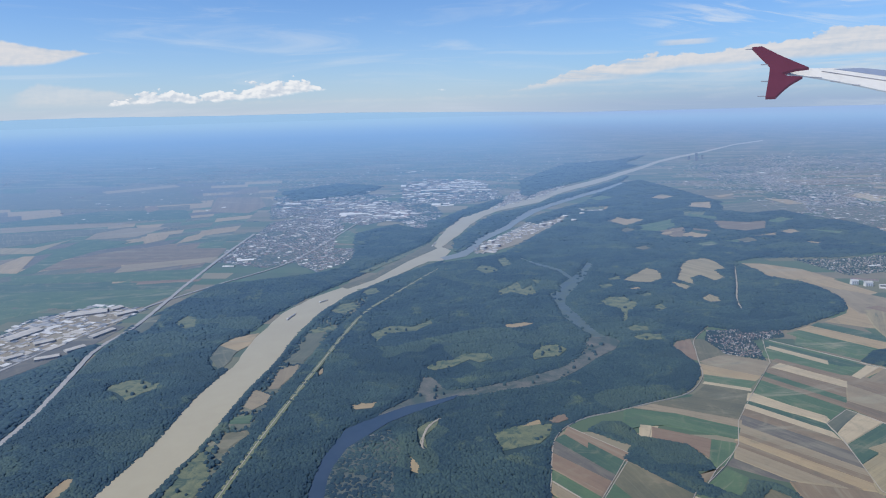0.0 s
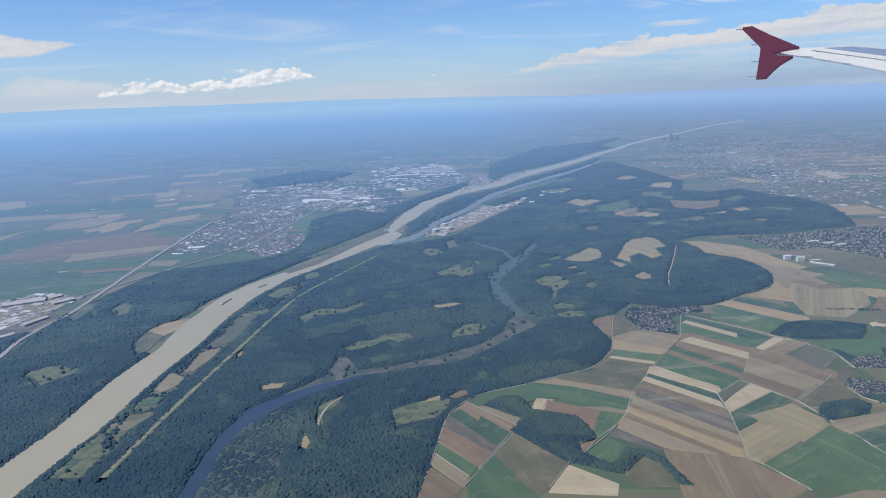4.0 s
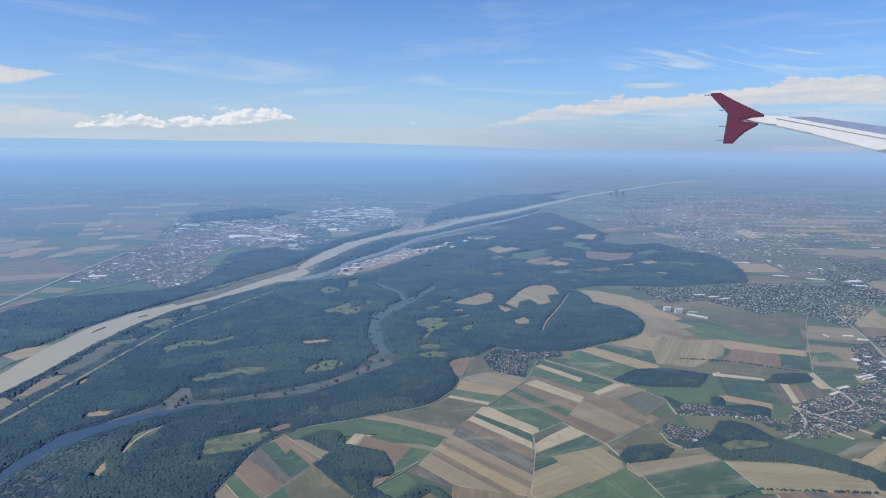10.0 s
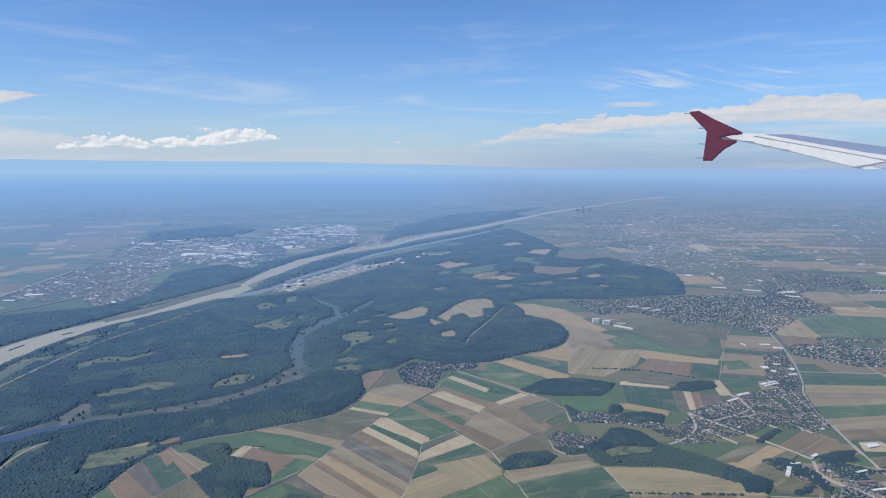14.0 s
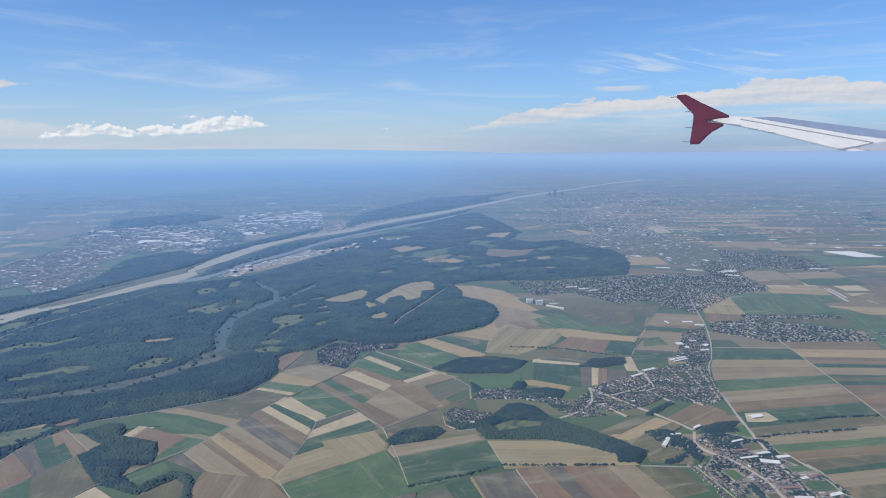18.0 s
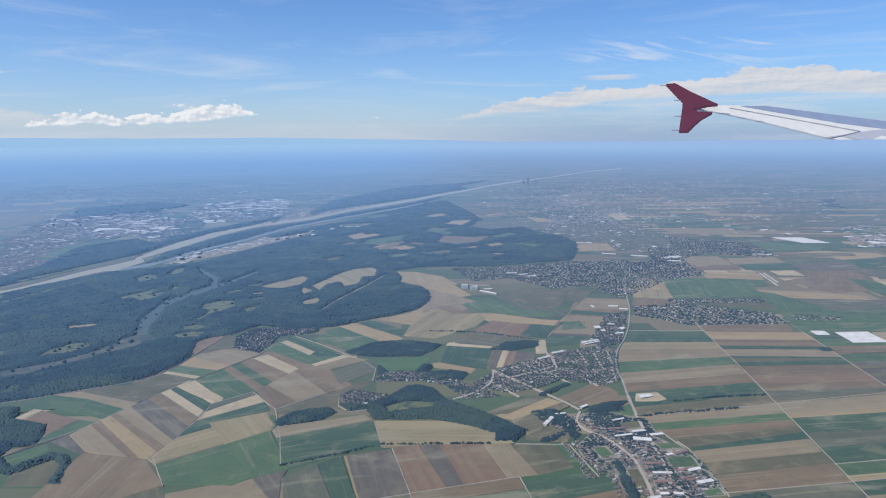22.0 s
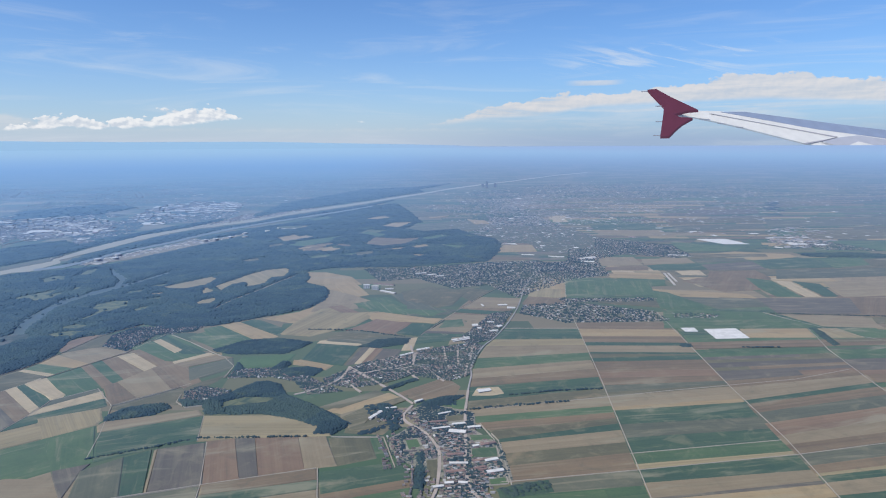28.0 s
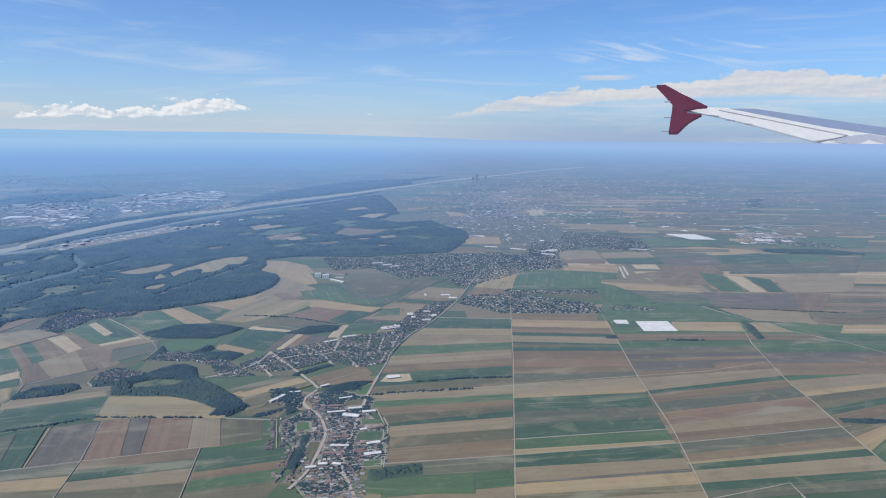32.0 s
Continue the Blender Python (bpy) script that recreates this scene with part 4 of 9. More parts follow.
field("lilac", [(57.3, 56.9), (59.2, 57.1), (58.7, 55.3), (56.8, 54.7)], over=0.05415)
field("lilac", [(51.6, 51.2), (53.5, 53.3), (55.2, 54.2), (55.1, 53), (53.7, 52), (51.8, 50.5)], over=0.05420)
field("lilac", [(42.8, 77.5), (44.8, 76.2), (46.7, 73.9), (47.4, 69.9), (44.4, 67.6), (42, 68.9)], over=0.05425)
field("lilac", [(62.7, 73.8), (67.6, 72.6), (66, 67.9), (59.8, 68.7)], over=0.05430)
field("lilac", [(58.2, 65.9), (64.4, 64.3), (63.2, 62.2), (56.9, 63.7)], over=0.05435)
field("pale", [(57.4, 41.6), (58, 43.1), (59.7, 43.2), (59.9, 41.8), (59, 41.5)], over=0.05455)
field("pale", [(44.2, 57.1), (45, 57.4), (48.3, 55.7), (47.8, 54.8)], over=0.05465)
field("grey", [(-45.4, 55.4), (-44.4, 59.2), (-41.7, 63.7), (-40.2, 68.4), (-38.5, 67.7), (-39, 61.2), (-41.4, 54.9), (-42.8, 51.9)], over=0.05480)
field("grey", [(55.2, 60.1), (59.1, 59.6), (58.5, 58.1), (54.5, 58.8)], over=0.05485)
field("greengrey", [(51.4, 76.6), (53.4, 77.1), (56.5, 68.8), (58.9, 67.7), (57.6, 65.9), (53.1, 66.1), (53.2, 70.4)], over=0.05495)
field("greengrey", [(44.6, 56.6), (46, 59.7), (47.3, 60.6), (53.7, 57.2), (52.5, 56.2), (48.2, 55.6)], over=0.05500)
field("gold", [(95.5, 56.2), (97.6, 56.2), (98.2, 52.6), (94.7, 52.9)], over=0.05505)
field("gold", [(70, 78), (74, 77), (72.6, 72.3), (68.8, 73.7)], over=0.05515)
OPEN.append([(52.62, 32.5), (53.15, 32.8), (53.2, 30.6), (52.95, 28.6), (52.75, 28), (52.3, 28.4), (52.5, 30.4)])
OPEN.append([(52, 34.4), (52.8, 34.5), (53, 33.4), (52.2, 33)])
field("brightgreen", OPEN[-1], over=0.05520)
OPEN.append([(56.7, 28.9), (57.7, 29), (57.7, 28.4), (56.7, 28.2)])
field("brightgreen", OPEN[-1], over=0.05525)
OPEN.append([(55.6, 40.5), (56.8, 41.1), (56.7, 39.3), (55.7, 39.2)])
field("brightgreen", OPEN[-1], over=0.05530)
OPEN.append([(56.3, 34.7), (57.5, 34.7), (57.8, 34), (56.3, 33.9)])
field("green", OPEN[-1], over=0.05535)
OPEN.append([(56.2, 32.8), (57.8, 32.8), (57.7, 31.6), (56, 31.5)])
field("green", OPEN[-1], over=0.05540)
OPEN.append([(55, 37.9), (56.4, 38.1), (56.3, 37.1), (54.9, 37)])
field("olive", OPEN[-1], over=0.05545)
OPEN.append([(53.2, 31.5), (53.9, 31.6), (53.8, 29.6), (53.2, 29.4)])
field("olive", OPEN[-1], over=0.05550)
field("redbrown", [(6.44, 42.42), (6.87, 43.6), (10.31, 39.76), (9.83, 38.75), (7.89, 41.32), (7.72, 40.49)], over=0.05380)
field("dkgreen", [(5.61, 41.57), (6.44, 42.42), (7.72, 40.49), (7.89, 41.32), (9.83, 38.75), (8.83, 37.15)], over=0.05383)
field("grey", [(5.17, 40.07), (5.61, 41.57), (8.83, 37.15), (8.44, 36.46)], over=0.05386)
field("redbrown", [(4.96, 37.99), (5.19, 39.99), (8.44, 36.46), (7.47, 34.84)], over=0.05389)
field("green", [(4.85, 36.5), (4.95, 37.92), (7.47, 34.84), (7.01, 33.86)], over=0.05392)
field("lilac", [(4.63, 35.24), (4.86, 36.29), (6.94, 33.86), (6.65, 32.75)], over=0.05395)
field("brown", [(4.07, 33.35), (4.56, 34.98), (6.6, 32.69), (5.97, 31.45), (4.08, 31.5)], over=0.05398)
field("olive", [(8.53, 36.39), (9.96, 38.67), (13.01, 35.06), (11.54, 32.55), (10.37, 31.32)], over=0.05401)
field("green", [(7.26, 33.79), (8.52, 36.25), (11, 31.3), (6.91, 31.42), (6.92, 32.69)], over=0.05404)
field("green", [(10.72, 43.02), (11.6, 46.35), (15.15, 45.51), (19.17, 43.03), (18.23, 41.52), (16.99, 42.18), (13.71, 43.67), (12.05, 43.44)], over=0.05407)
field("pale", [(11.53, 41.91), (12.06, 43.82), (12.83, 43.61), (12.22, 41.89)], over=0.05410)
field("redbrown", [(12.85, 43.42), (16.34, 41.58), (15.33, 39.13), (14.42, 41.12), (12.33, 41.45)], over=0.05413)
field("green", [(16.34, 41.58), (17.84, 41.02), (16.78, 39.16), (15.46, 37.9), (15.26, 38.97)], over=0.05416)
field("lilac", [(12.24, 46.54), (13.86, 47.13), (19.68, 44.26), (19.18, 43.12), (15.15, 45.51)], over=0.05419)
field("brown", [(19.17, 36.35), (23.51, 35.14), (25.72, 31.92), (22.7, 29.94), (18.79, 30.56)], over=0.05422)
field("pale", [(21.24, 47.56), (21.88, 48.91), (25.77, 44.86), (25.26, 43.98)], over=0.05425)
field("dkgreen", [(20.96, 47.01), (21.28, 47.56), (25.16, 43.7), (24.9, 42.48)], over=0.05428)
field("pale", [(20.49, 46.27), (20.96, 47.01), (24.94, 42.48), (24.92, 41.32)], over=0.05431)
field("brown", [(19.87, 45.15), (20.49, 46.27), (24.92, 41.32), (24.71, 39.8)], over=0.05434)
field("grey", [(19.17, 43.69), (19.87, 45.15), (24.71, 39.8), (24.34, 37.63)], over=0.05437)
field("lilac", [(18.61, 42.59), (19.17, 43.69), (24.34, 37.63), (24.17, 36.77)], over=0.05440)
field("brown", [(18.38, 42.14), (18.61, 42.59), (24.17, 36.77), (23.96, 36.07)], over=0.05443)
field("tan", [(17.94, 41.36), (18.38, 42.14), (23.89, 36.07), (23.63, 35.27), (22.9, 35.49)], over=0.05446)
field("brown", [(17.56, 40.69), (17.94, 41.36), (22.9, 35.49), (22.17, 35.58)], over=0.05449)
field("lilac", [(16.93, 39.08), (17.56, 40.69), (22.17, 35.58), (19.25, 36.49)], over=0.05452)
field("greengrey", [(25.33, 43.88), (27.71, 45.94), (28.22, 45.29), (26.57, 43.75), (25.19, 42.47)], over=0.05455)
field("pale", [(25.19, 42.29), (26.62, 43.75), (28.3, 45.29), (29.08, 43.77), (24.98, 40.8)], over=0.05458)
field("dkgreen", [(24.95, 40.63), (29.1, 43.67), (29.87, 42.23), (24.54, 38.3)], over=0.05461)
field("gold", [(24.47, 38.15), (29.73, 41.88), (30.64, 38.82), (24.3, 34.41), (23.71, 35.14)], over=0.05464)
field("green", [(24.36, 34.22), (30.63, 38.66), (31.82, 33.14), (29.74, 31.58), (25.84, 32.03)], over=0.05467)
field("brown", [(30.32, 50.45), (30.97, 51.45), (34.75, 46.14), (33.72, 45.22)], over=0.05479)
field("lilac", [(28.7, 47.31), (30.32, 50.45), (33.72, 45.22), (31.38, 43.89)], over=0.05482)
field("brown", [(27.96, 46.46), (28.7, 47.31), (31.38, 43.89), (30.01, 42.41)], over=0.05485)

field("green", [(28.24, 36.46), (30.58, 38.62), (32.77, 33.27), (31.01, 31.9)], over=0.05630)
field("dkgreen", [(31.28, 37.52), (37.64, 39.63), (38.33, 35.76), (36.36, 35.2), (32.81, 33.26)], over=0.05633)
field("lilac", [(30.81, 38.7), (30.97, 39.28), (36.97, 40.74), (37.47, 39.85), (31.3, 37.61)], over=0.05636)
field("gold", [(25.95, 40.24), (29.59, 41.8), (30.64, 39.61), (30.41, 38.73), (28.02, 36.83)], over=0.05639)
field("gold", [(37.76, 39.62), (42.35, 39.3), (44.34, 38.65), (46.61, 37.4), (46.98, 35.6), (42.59, 35.82), (38.44, 35.58)], over=0.05642)
field("grey", [(30.78, 32.28), (32.69, 33.04), (32.53, 32.01), (32.9, 28.78)], over=0.05645)
field("greengrey", [(32.51, 32.16), (34.41, 33.7), (35.9, 29.01), (33.37, 28.51)], over=0.05648)
field("dkgreen", [(34.48, 33.69), (35.82, 34.57), (37.16, 29.24), (36, 28.94)], over=0.05651)
field("lilac", [(36.01, 34.47), (36.15, 34.63), (37.32, 29.29), (37.22, 29.24)], over=0.05654)
field("grey", [(36.19, 34.63), (38.92, 35.28), (40.2, 29.88), (37.38, 29.29)], over=0.05657)
field("redbrown", [(39, 35.45), (40.74, 35.77), (42.15, 30.49), (40.27, 29.87)], over=0.05660)
field("grey", [(40.78, 35.77), (42.07, 35.68), (43.21, 30.7), (42.19, 30.49)], over=0.05663)
field("redbrown", [(42.11, 35.67), (44.92, 35.57), (45.85, 31.23), (43.24, 30.7)], over=0.05666)
field("lilac", [(44.95, 35.57), (46.75, 35.44), (47.74, 31.47), (45.88, 31.23)], over=0.05669)
field("brown", [(40.2, 29.81), (46.52, 31.11), (46.75, 29.9), (40.44, 28.7)], over=0.05672)
field("dkgreen", [(40.4, 28.64), (46.78, 29.76), (46.83, 28.76), (40.53, 27.59)], over=0.05675)
field("lilac", [(40.52, 27.47), (46.83, 28.63), (47.01, 27.08), (40.66, 26.38)], over=0.05678)
field("greengrey", [(33.52, 28.26), (40.12, 29.62), (40.27, 28.27), (34.03, 27.4)], over=0.05681)
field("tan", [(34.06, 27.34), (40.29, 28.15), (40.46, 26.84), (34.65, 26.36)], over=0.05684)
field("olive", [(34.69, 26.3), (40.48, 26.73), (40.57, 25.41), (35.47, 25)], over=0.05687)
field("tan", [(33.01, 63.84), (34.72, 64.97), (39.72, 59.2), (39.13, 57.97), (37.56, 58.29)], over=0.05690)
field("dkgreen", [(34.9, 64.95), (36.11, 65.94), (39.61, 61.35), (39.51, 59.6)], over=0.05693)
field("green", [(31.43, 62.74), (33.09, 63.62), (37.4, 58.13), (35.25, 56.23), (34.39, 57.17)], over=0.05696)
field("dkgreen", [(27.52, 59.43), (28.27, 60.48), (34.13, 54.2), (31.95, 54.08)], over=0.05699)
field("green", [(26.22, 56.73), (27.63, 58.69), (31.95, 54.08), (34.04, 53.89), (30.91, 52.35)], over=0.05702)
field("pale", [(27.63, 58.69), (28.14, 59.37), (31.51, 55.41), (31.08, 54.48)], over=0.05705)
field("brown", [(26.81, 55.52), (27.23, 56.14), (30.91, 52.35), (32.67, 51.75), (35.57, 46.81), (34.56, 45.34), (30.55, 51.22)], over=0.05708)
field("pale", [(26.02, 54.16), (27.16, 55), (30.63, 50.93), (30.06, 49.74)], over=0.05711)
field("pale", [(31.55, 52), (34.22, 54.35), (34.93, 53.81), (31.96, 51.38)], over=0.05714)
field("lilac", [(32.24, 51.07), (35.1, 53.48), (36.76, 52.87), (33.09, 50.29)], over=0.05717)
field("greengrey", [(33.54, 50.11), (36.76, 52.56), (37.49, 49.89), (34.56, 46.9)], over=0.05720)
field("gold", [(39.86, 59.95), (40.86, 64.36), (42.95, 69.82), (45.82, 70.56), (47.46, 67.63), (50.34, 68.07), (47.4, 62.44), (43.07, 58.88)], over=0.05723)
field("redbrown", [(43.69, 70.78), (45.37, 71.4), (47.72, 67.6), (45.54, 67.82)], over=0.05726)
field("green", [(46.67, 72.07), (50.39, 74.79), (52.46, 68.86), (57.99, 67.31), (55.98, 65.59), (50.22, 67.35)], over=0.05729)
field("lilac", [(43.27, 80.18), (46.46, 76.69), (48.89, 73.23), (46.2, 71.58), (42.79, 72.47)], over=0.05732)
field("olive", [(52.8, 77.88), (56.77, 80.4), (61.54, 77.59), (58.67, 70.31), (56.88, 69.18), (52.93, 73.09)], over=0.05735)
field("tan", [(48.55, 67.04), (50.26, 67.59), (56.64, 63.7), (55.88, 62.25), (48.97, 65.59)], over=0.05738)
field("redbrown", [(47.46, 60.39), (49.57, 64.62), (53.3, 62.71), (51.55, 59.02)], over=0.05741)
field("dkgreen", [(51.72, 59), (53.55, 62.47), (55.77, 61.83), (54.1, 57.83)], over=0.05744)
field("olive", [(46.08, 60.13), (51.13, 58.11), (48.53, 57.26), (44.57, 57.45)], over=0.05747)
field("dkgreen", [(43.17, 51.38), (44.06, 56.26), (48.21, 55.02), (46.9, 49.6)], over=0.05750)
field("pale", [(44.26, 57.12), (48.32, 55.69), (48.21, 55.02), (44.06, 56.26)], over=0.05753)
field("tan", [(42.45, 51.15), (42.99, 51.54), (46.02, 49.68), (45.48, 48.63)], over=0.05756)
field("grey", [(47.2, 49.57), (48.47, 54.66), (49.19, 54.42), (47.95, 49.93)], over=0.05759)
field("pale", [(47.95, 49.93), (49.19, 54.42), (49.79, 54.2), (48.6, 50.16)], over=0.05762)
field("redbrown", [(48.6, 50.16), (49.79, 54.2), (50.49, 53.97), (49.47, 50.51)], over=0.05765)
field("grey", [(49.47, 50.51), (50.49, 53.97), (52.21, 53.49), (51.54, 51.36)], over=0.05768)
field("pale", [(52.88, 57.03), (53.91, 57.29), (53.25, 53.39), (52.17, 53.33)], over=0.05771)
field("lilac", [(55.04, 59.46), (56.72, 62.16), (59.13, 63.23), (60.41, 60.35), (58.86, 58.51)], over=0.05774)
field("green", [(57.25, 63.19), (59.14, 63.67), (59.08, 60.68), (56.22, 60.35)], over=0.05777)
field("brightgreen", [(37.3, 49.91), (37.68, 52.78), (42.34, 53.13), (41.73, 50.21), (37.4, 49.49)], over=0.05780)
field("tan", [(72.3, 115.9), (78.5, 115.2), (77.7, 107.3), (70.6, 107.4)], over=0.05450)
field("lilac", [(86, 96.7), (92, 96), (91.3, 92.5), (84.3, 92.8)], over=0.05453)
field("brown", [(84, 91.9), (91.7, 92), (90.6, 88.4), (83.6, 89.1)], over=0.05456)
field("tan", [(83.3, 86.5), (90.8, 84.9), (90.4, 81.7), (83.2, 83.6)], over=0.05459)
field("green", [(76.4, 84.8), (82.8, 83.3), (86.1, 81.3), (89.1, 80.6), (88.9, 78), (86.4, 77.6), (84.9, 72.4), (78.7, 73.4), (73.6, 73.6)], over=0.05462)
field("dkgreen", [(91.9, 92), (100.7, 93), (99.6, 88.3), (91.3, 88.3)], over=0.05465)
field("lilac", [(93.2, 98), (101.2, 98.2), (100.5, 93.5), (91.8, 93)], over=0.05468)
field("olive", [(102.9, 100.9), (108.8, 101.4), (116.5, 100.5), (115.4, 97.8), (101.9, 97.6)], over=0.05471)
field("greengrey", [(101.4, 97.1), (110.6, 97.2), (109.8, 94), (100.8, 93.5)], over=0.05474)
field("pale", [(94.4, 87.5), (98.2, 87.6), (97.4, 83.8), (94.1, 84.5)], over=0.05477)
field("dkgreen", [(111, 94.4), (119.8, 96.7), (122.6, 92.7), (119.6, 87.6), (109.3, 87.3)], over=0.05480)
field("grey", [(100.7, 92), (110.3, 94), (108.8, 87.3), (101.6, 87.2), (99.7, 87.4)], over=0.05483)
field("brown", [(99.3, 86.6), (106.6, 86.6), (105.7, 81.2), (101.2, 74.3), (94.5, 73.3), (92.4, 80.7), (97.2, 82.9)], over=0.05486)
field("tan", [(86, 75.9), (96.8, 71.8), (96.9, 69.6), (87.4, 71.8)], over=0.05489)
field("green", [(85.5, 75.3), (87.1, 73.8), (88.8, 67.8), (88.7, 65.3), (82.8, 65.9)], over=0.05492)
field("greengrey", [(87.5, 71.2), (96.7, 69), (96.1, 65.4), (89.4, 65.2)], over=0.05495)
field("green", [(102.1, 81.6), (104.7, 79.4), (102.8, 69.6), (99.8, 70.2), (100.3, 75.4)], over=0.05498)
field("pale", [(105, 79.3), (106.8, 78.4), (105.3, 69.6), (103.3, 69.8)], over=0.05501)
field("dkgreen", [(107.3, 78.7), (109.9, 76.6), (107.5, 69.4), (105.7, 69.6)], over=0.05504)
field("grey", [(96.7, 69.6), (108.2, 68.4), (104.5, 61.4), (95, 61.8)], over=0.05507)
field("green", [(121.9, 93.8), (129.3, 95.1), (126.8, 89.2), (119.7, 87.1)], over=0.05510)
field("greengrey", [(109.6, 86.3), (119.1, 86.2), (129.8, 86), (125.2, 80.4), (113.1, 80), (106.1, 80.4)], over=0.05513)
field("lilac", [(111, 77.6), (123.4, 78.1), (116.4, 69.4), (107.9, 69)], over=0.05516)
field("olive", [(129.5, 94), (136.6, 94.3), (130.8, 87.3), (126.6, 88.2)], over=0.05519)
field("dkgreen", [(98.4, 142.6), (109.4, 144.6), (113.9, 141.8), (112.4, 134.7), (97.3, 134.5)], over=0.05522)
field("lilac", [(96.4, 133.7), (111.6, 132.9), (110.2, 126.6), (104.5, 124.6), (96, 128.2)], over=0.05525)
field("green", [(106.2, 115.7), (116.6, 108.1), (113.5, 104.6), (103, 104.5)], over=0.05528)
field("pale", [(93, 161.3), (96.7, 162.2), (95.6, 149.7), (92.3, 150)], over=0.05531)
field("olive", [(119.8, 149.1), (148, 154.6), (142.5, 145.2), (117.2, 141.4)], over=0.05534)
field("grey", [(136.9, 173.5), (158.6, 175.8), (151.8, 162.5), (131.8, 159.2)], over=0.05537)
field("tan", [(118.6, 160.9), (135, 156.2), (132.4, 152.6), (118, 155.6)], over=0.05540)
field("greengrey", [(143.9, 146.2), (182, 150.4), (169.7, 135.2), (137.8, 134.8)], over=0.05543)
field("olive", [(141.9, 128.4), (165.1, 129.6), (153.3, 114.9), (134.7, 115.5)], over=0.05546)
field("green", [(132.8, 112.6), (151, 112.1), (142.3, 101.4), (126.8, 101.8)], over=0.05549)
field("greengrey", [(117, 139.3), (140, 140.9), (136.1, 133), (114.1, 129.7)], over=0.05552)
field("greengrey", [(57.1, 149.3), (71.9, 156.8), (75, 146.6), (71.7, 138.6), (58.5, 134.2), (53, 136.4)], over=0.05555)
field("tan", [(71.4, 158.9), (75.6, 156.2), (75.6, 149.3), (71.9, 148)], over=0.05558)
field("pale", [(94.7, 163.8), (98.9, 164.2), (94.6, 151.1), (91.7, 150.6)], over=0.05561)
field("olive", [(48.8, 176.7), (66.9, 178.6), (72.8, 172.4), (63, 165.8), (48, 168.4)], over=0.05564)
field("dkgreen", [(57.03, 27.8), (58.58, 28.23), (60.08, 28.48), (60.1, 27.36), (58.58, 27.02), (57.33, 26.42)], over=0.0588)
# ---- water ----
LEFT_BANK = [(-23.4, 32.5), (-23.3, 34.9), (-22.6, 41.2), (-22.8, 49.6), (-22, 55.4), (-22.5, 63.3), (-22, 72), (-19.6, 78.9), (-16.2, 84.2), (-12.5, 91.9), (-8.7, 101.9), (-7, 104.7), (-6.3, 110.5), (-5.3, 118.9), (-4.1, 128.7), (-2, 138.3), (1.7, 145.2), (5.5, 154), (10.6, 160.2), (16, 168.3), (21.5, 180.3), (28.2, 190.6), (35.7, 202.3), (44.3, 215.4), (54, 233), (65.5, 252.2), (79.4, 278.4), (95.2, 302.1), (113.2, 325.1), (153.8, 385.1), (184.9, 419.6), (179.3, 407)]
RIGHT_BANK = [(149.6, 374.4), (111.8, 317.8), (94.1, 293.7), (78.7, 271.3), (65.1, 244.9), (53.9, 225.5), (44.5, 208), (36.3, 194.8), (28.9, 184), (22.6, 172.9), (17.5, 160.5), (12, 154.3), (7, 148.5), (3.2, 140.3), (0.5, 131.2), (-1.3, 121.8), (-3.2, 114.3), (-4.7, 108.1), (-3.1, 105.3), (-4.3, 97.7), (-6.4, 97.5), (-11.2, 87.2), (-15.3, 79.5), (-17.4, 72.4), (-18.2, 64.9), (-18.3, 56.9), (-18.8, 51.8), (-19, 48.2), (-19, 42.6), (-19.3, 39.2), (-19.8, 34.9), (-19.9, 32.5)]
bank = LEFT_BANK + RIGHT_BANK
tagged(new("river", slab("river", wavy(bank, 0.25, 1.5), 0.03, WATER)), "broad pale brown river between wooded banks", "water", kind="structure")
bank = [(-4.7, 100), (-1.9, 103.1), (0.2, 108.7), (1.4, 115), (4.1, 121.2), (7.1, 128.1), (10, 137.7), (13.6, 147.7), (18.5, 155.7), (23.9, 164.7), (30, 174.7), (37, 184.5), (46.5, 200.8), (46.5, 197), (37.3, 179.7), (30.5, 170.5), (24.5, 160.9), (19.1, 152.3), (14.6, 143.6), (11, 134.1), (8.1, 125), (5.1, 118.4), (2.4, 112.4), (1.2, 106.4), (-0.6, 100.5), (-3.7, 98.1)]
tagged(new("side_channel", slab("side_channel", wavy(bank, 0.08, 1.5), 0.034, SIDE_WATER)), "straight side channel beside a long wooded island", "water", kind="structure")
bank = [(3.1, 107.2), (6.4, 111.4), (7.5, 108.4), (4.3, 105.5)]
tagged(new("harbour_basin", slab("harbour_basin", wavy(bank, 0.08, 1.5), 0.036, SIDE_WATER)), "harbour basin beside tank farms", "water", kind="structure")
bank = [(-10, 31.3), (-10.2, 37.4), (-10.1, 39.7), (-9.6, 42), (-9.3, 43.5), (-8.3, 44.6), (-6.8, 45.7), (-5.1, 47), (-3, 48.2), (-1, 49.2), (-1.6, 48.4), (-4.4, 46.2), (-6.2, 44.5), (-7.6, 42.5), (-8.6, 40.8), (-9.2, 38.6), (-9.2, 36.8), (-8.9, 31.3)]
tagged(new("oxbow_lake", slab("oxbow_lake", wavy(bank, 0.25, 1.5), 0.032, DARK_WATER)), "dark blue still water of an old river arm", "water", kind="structure")
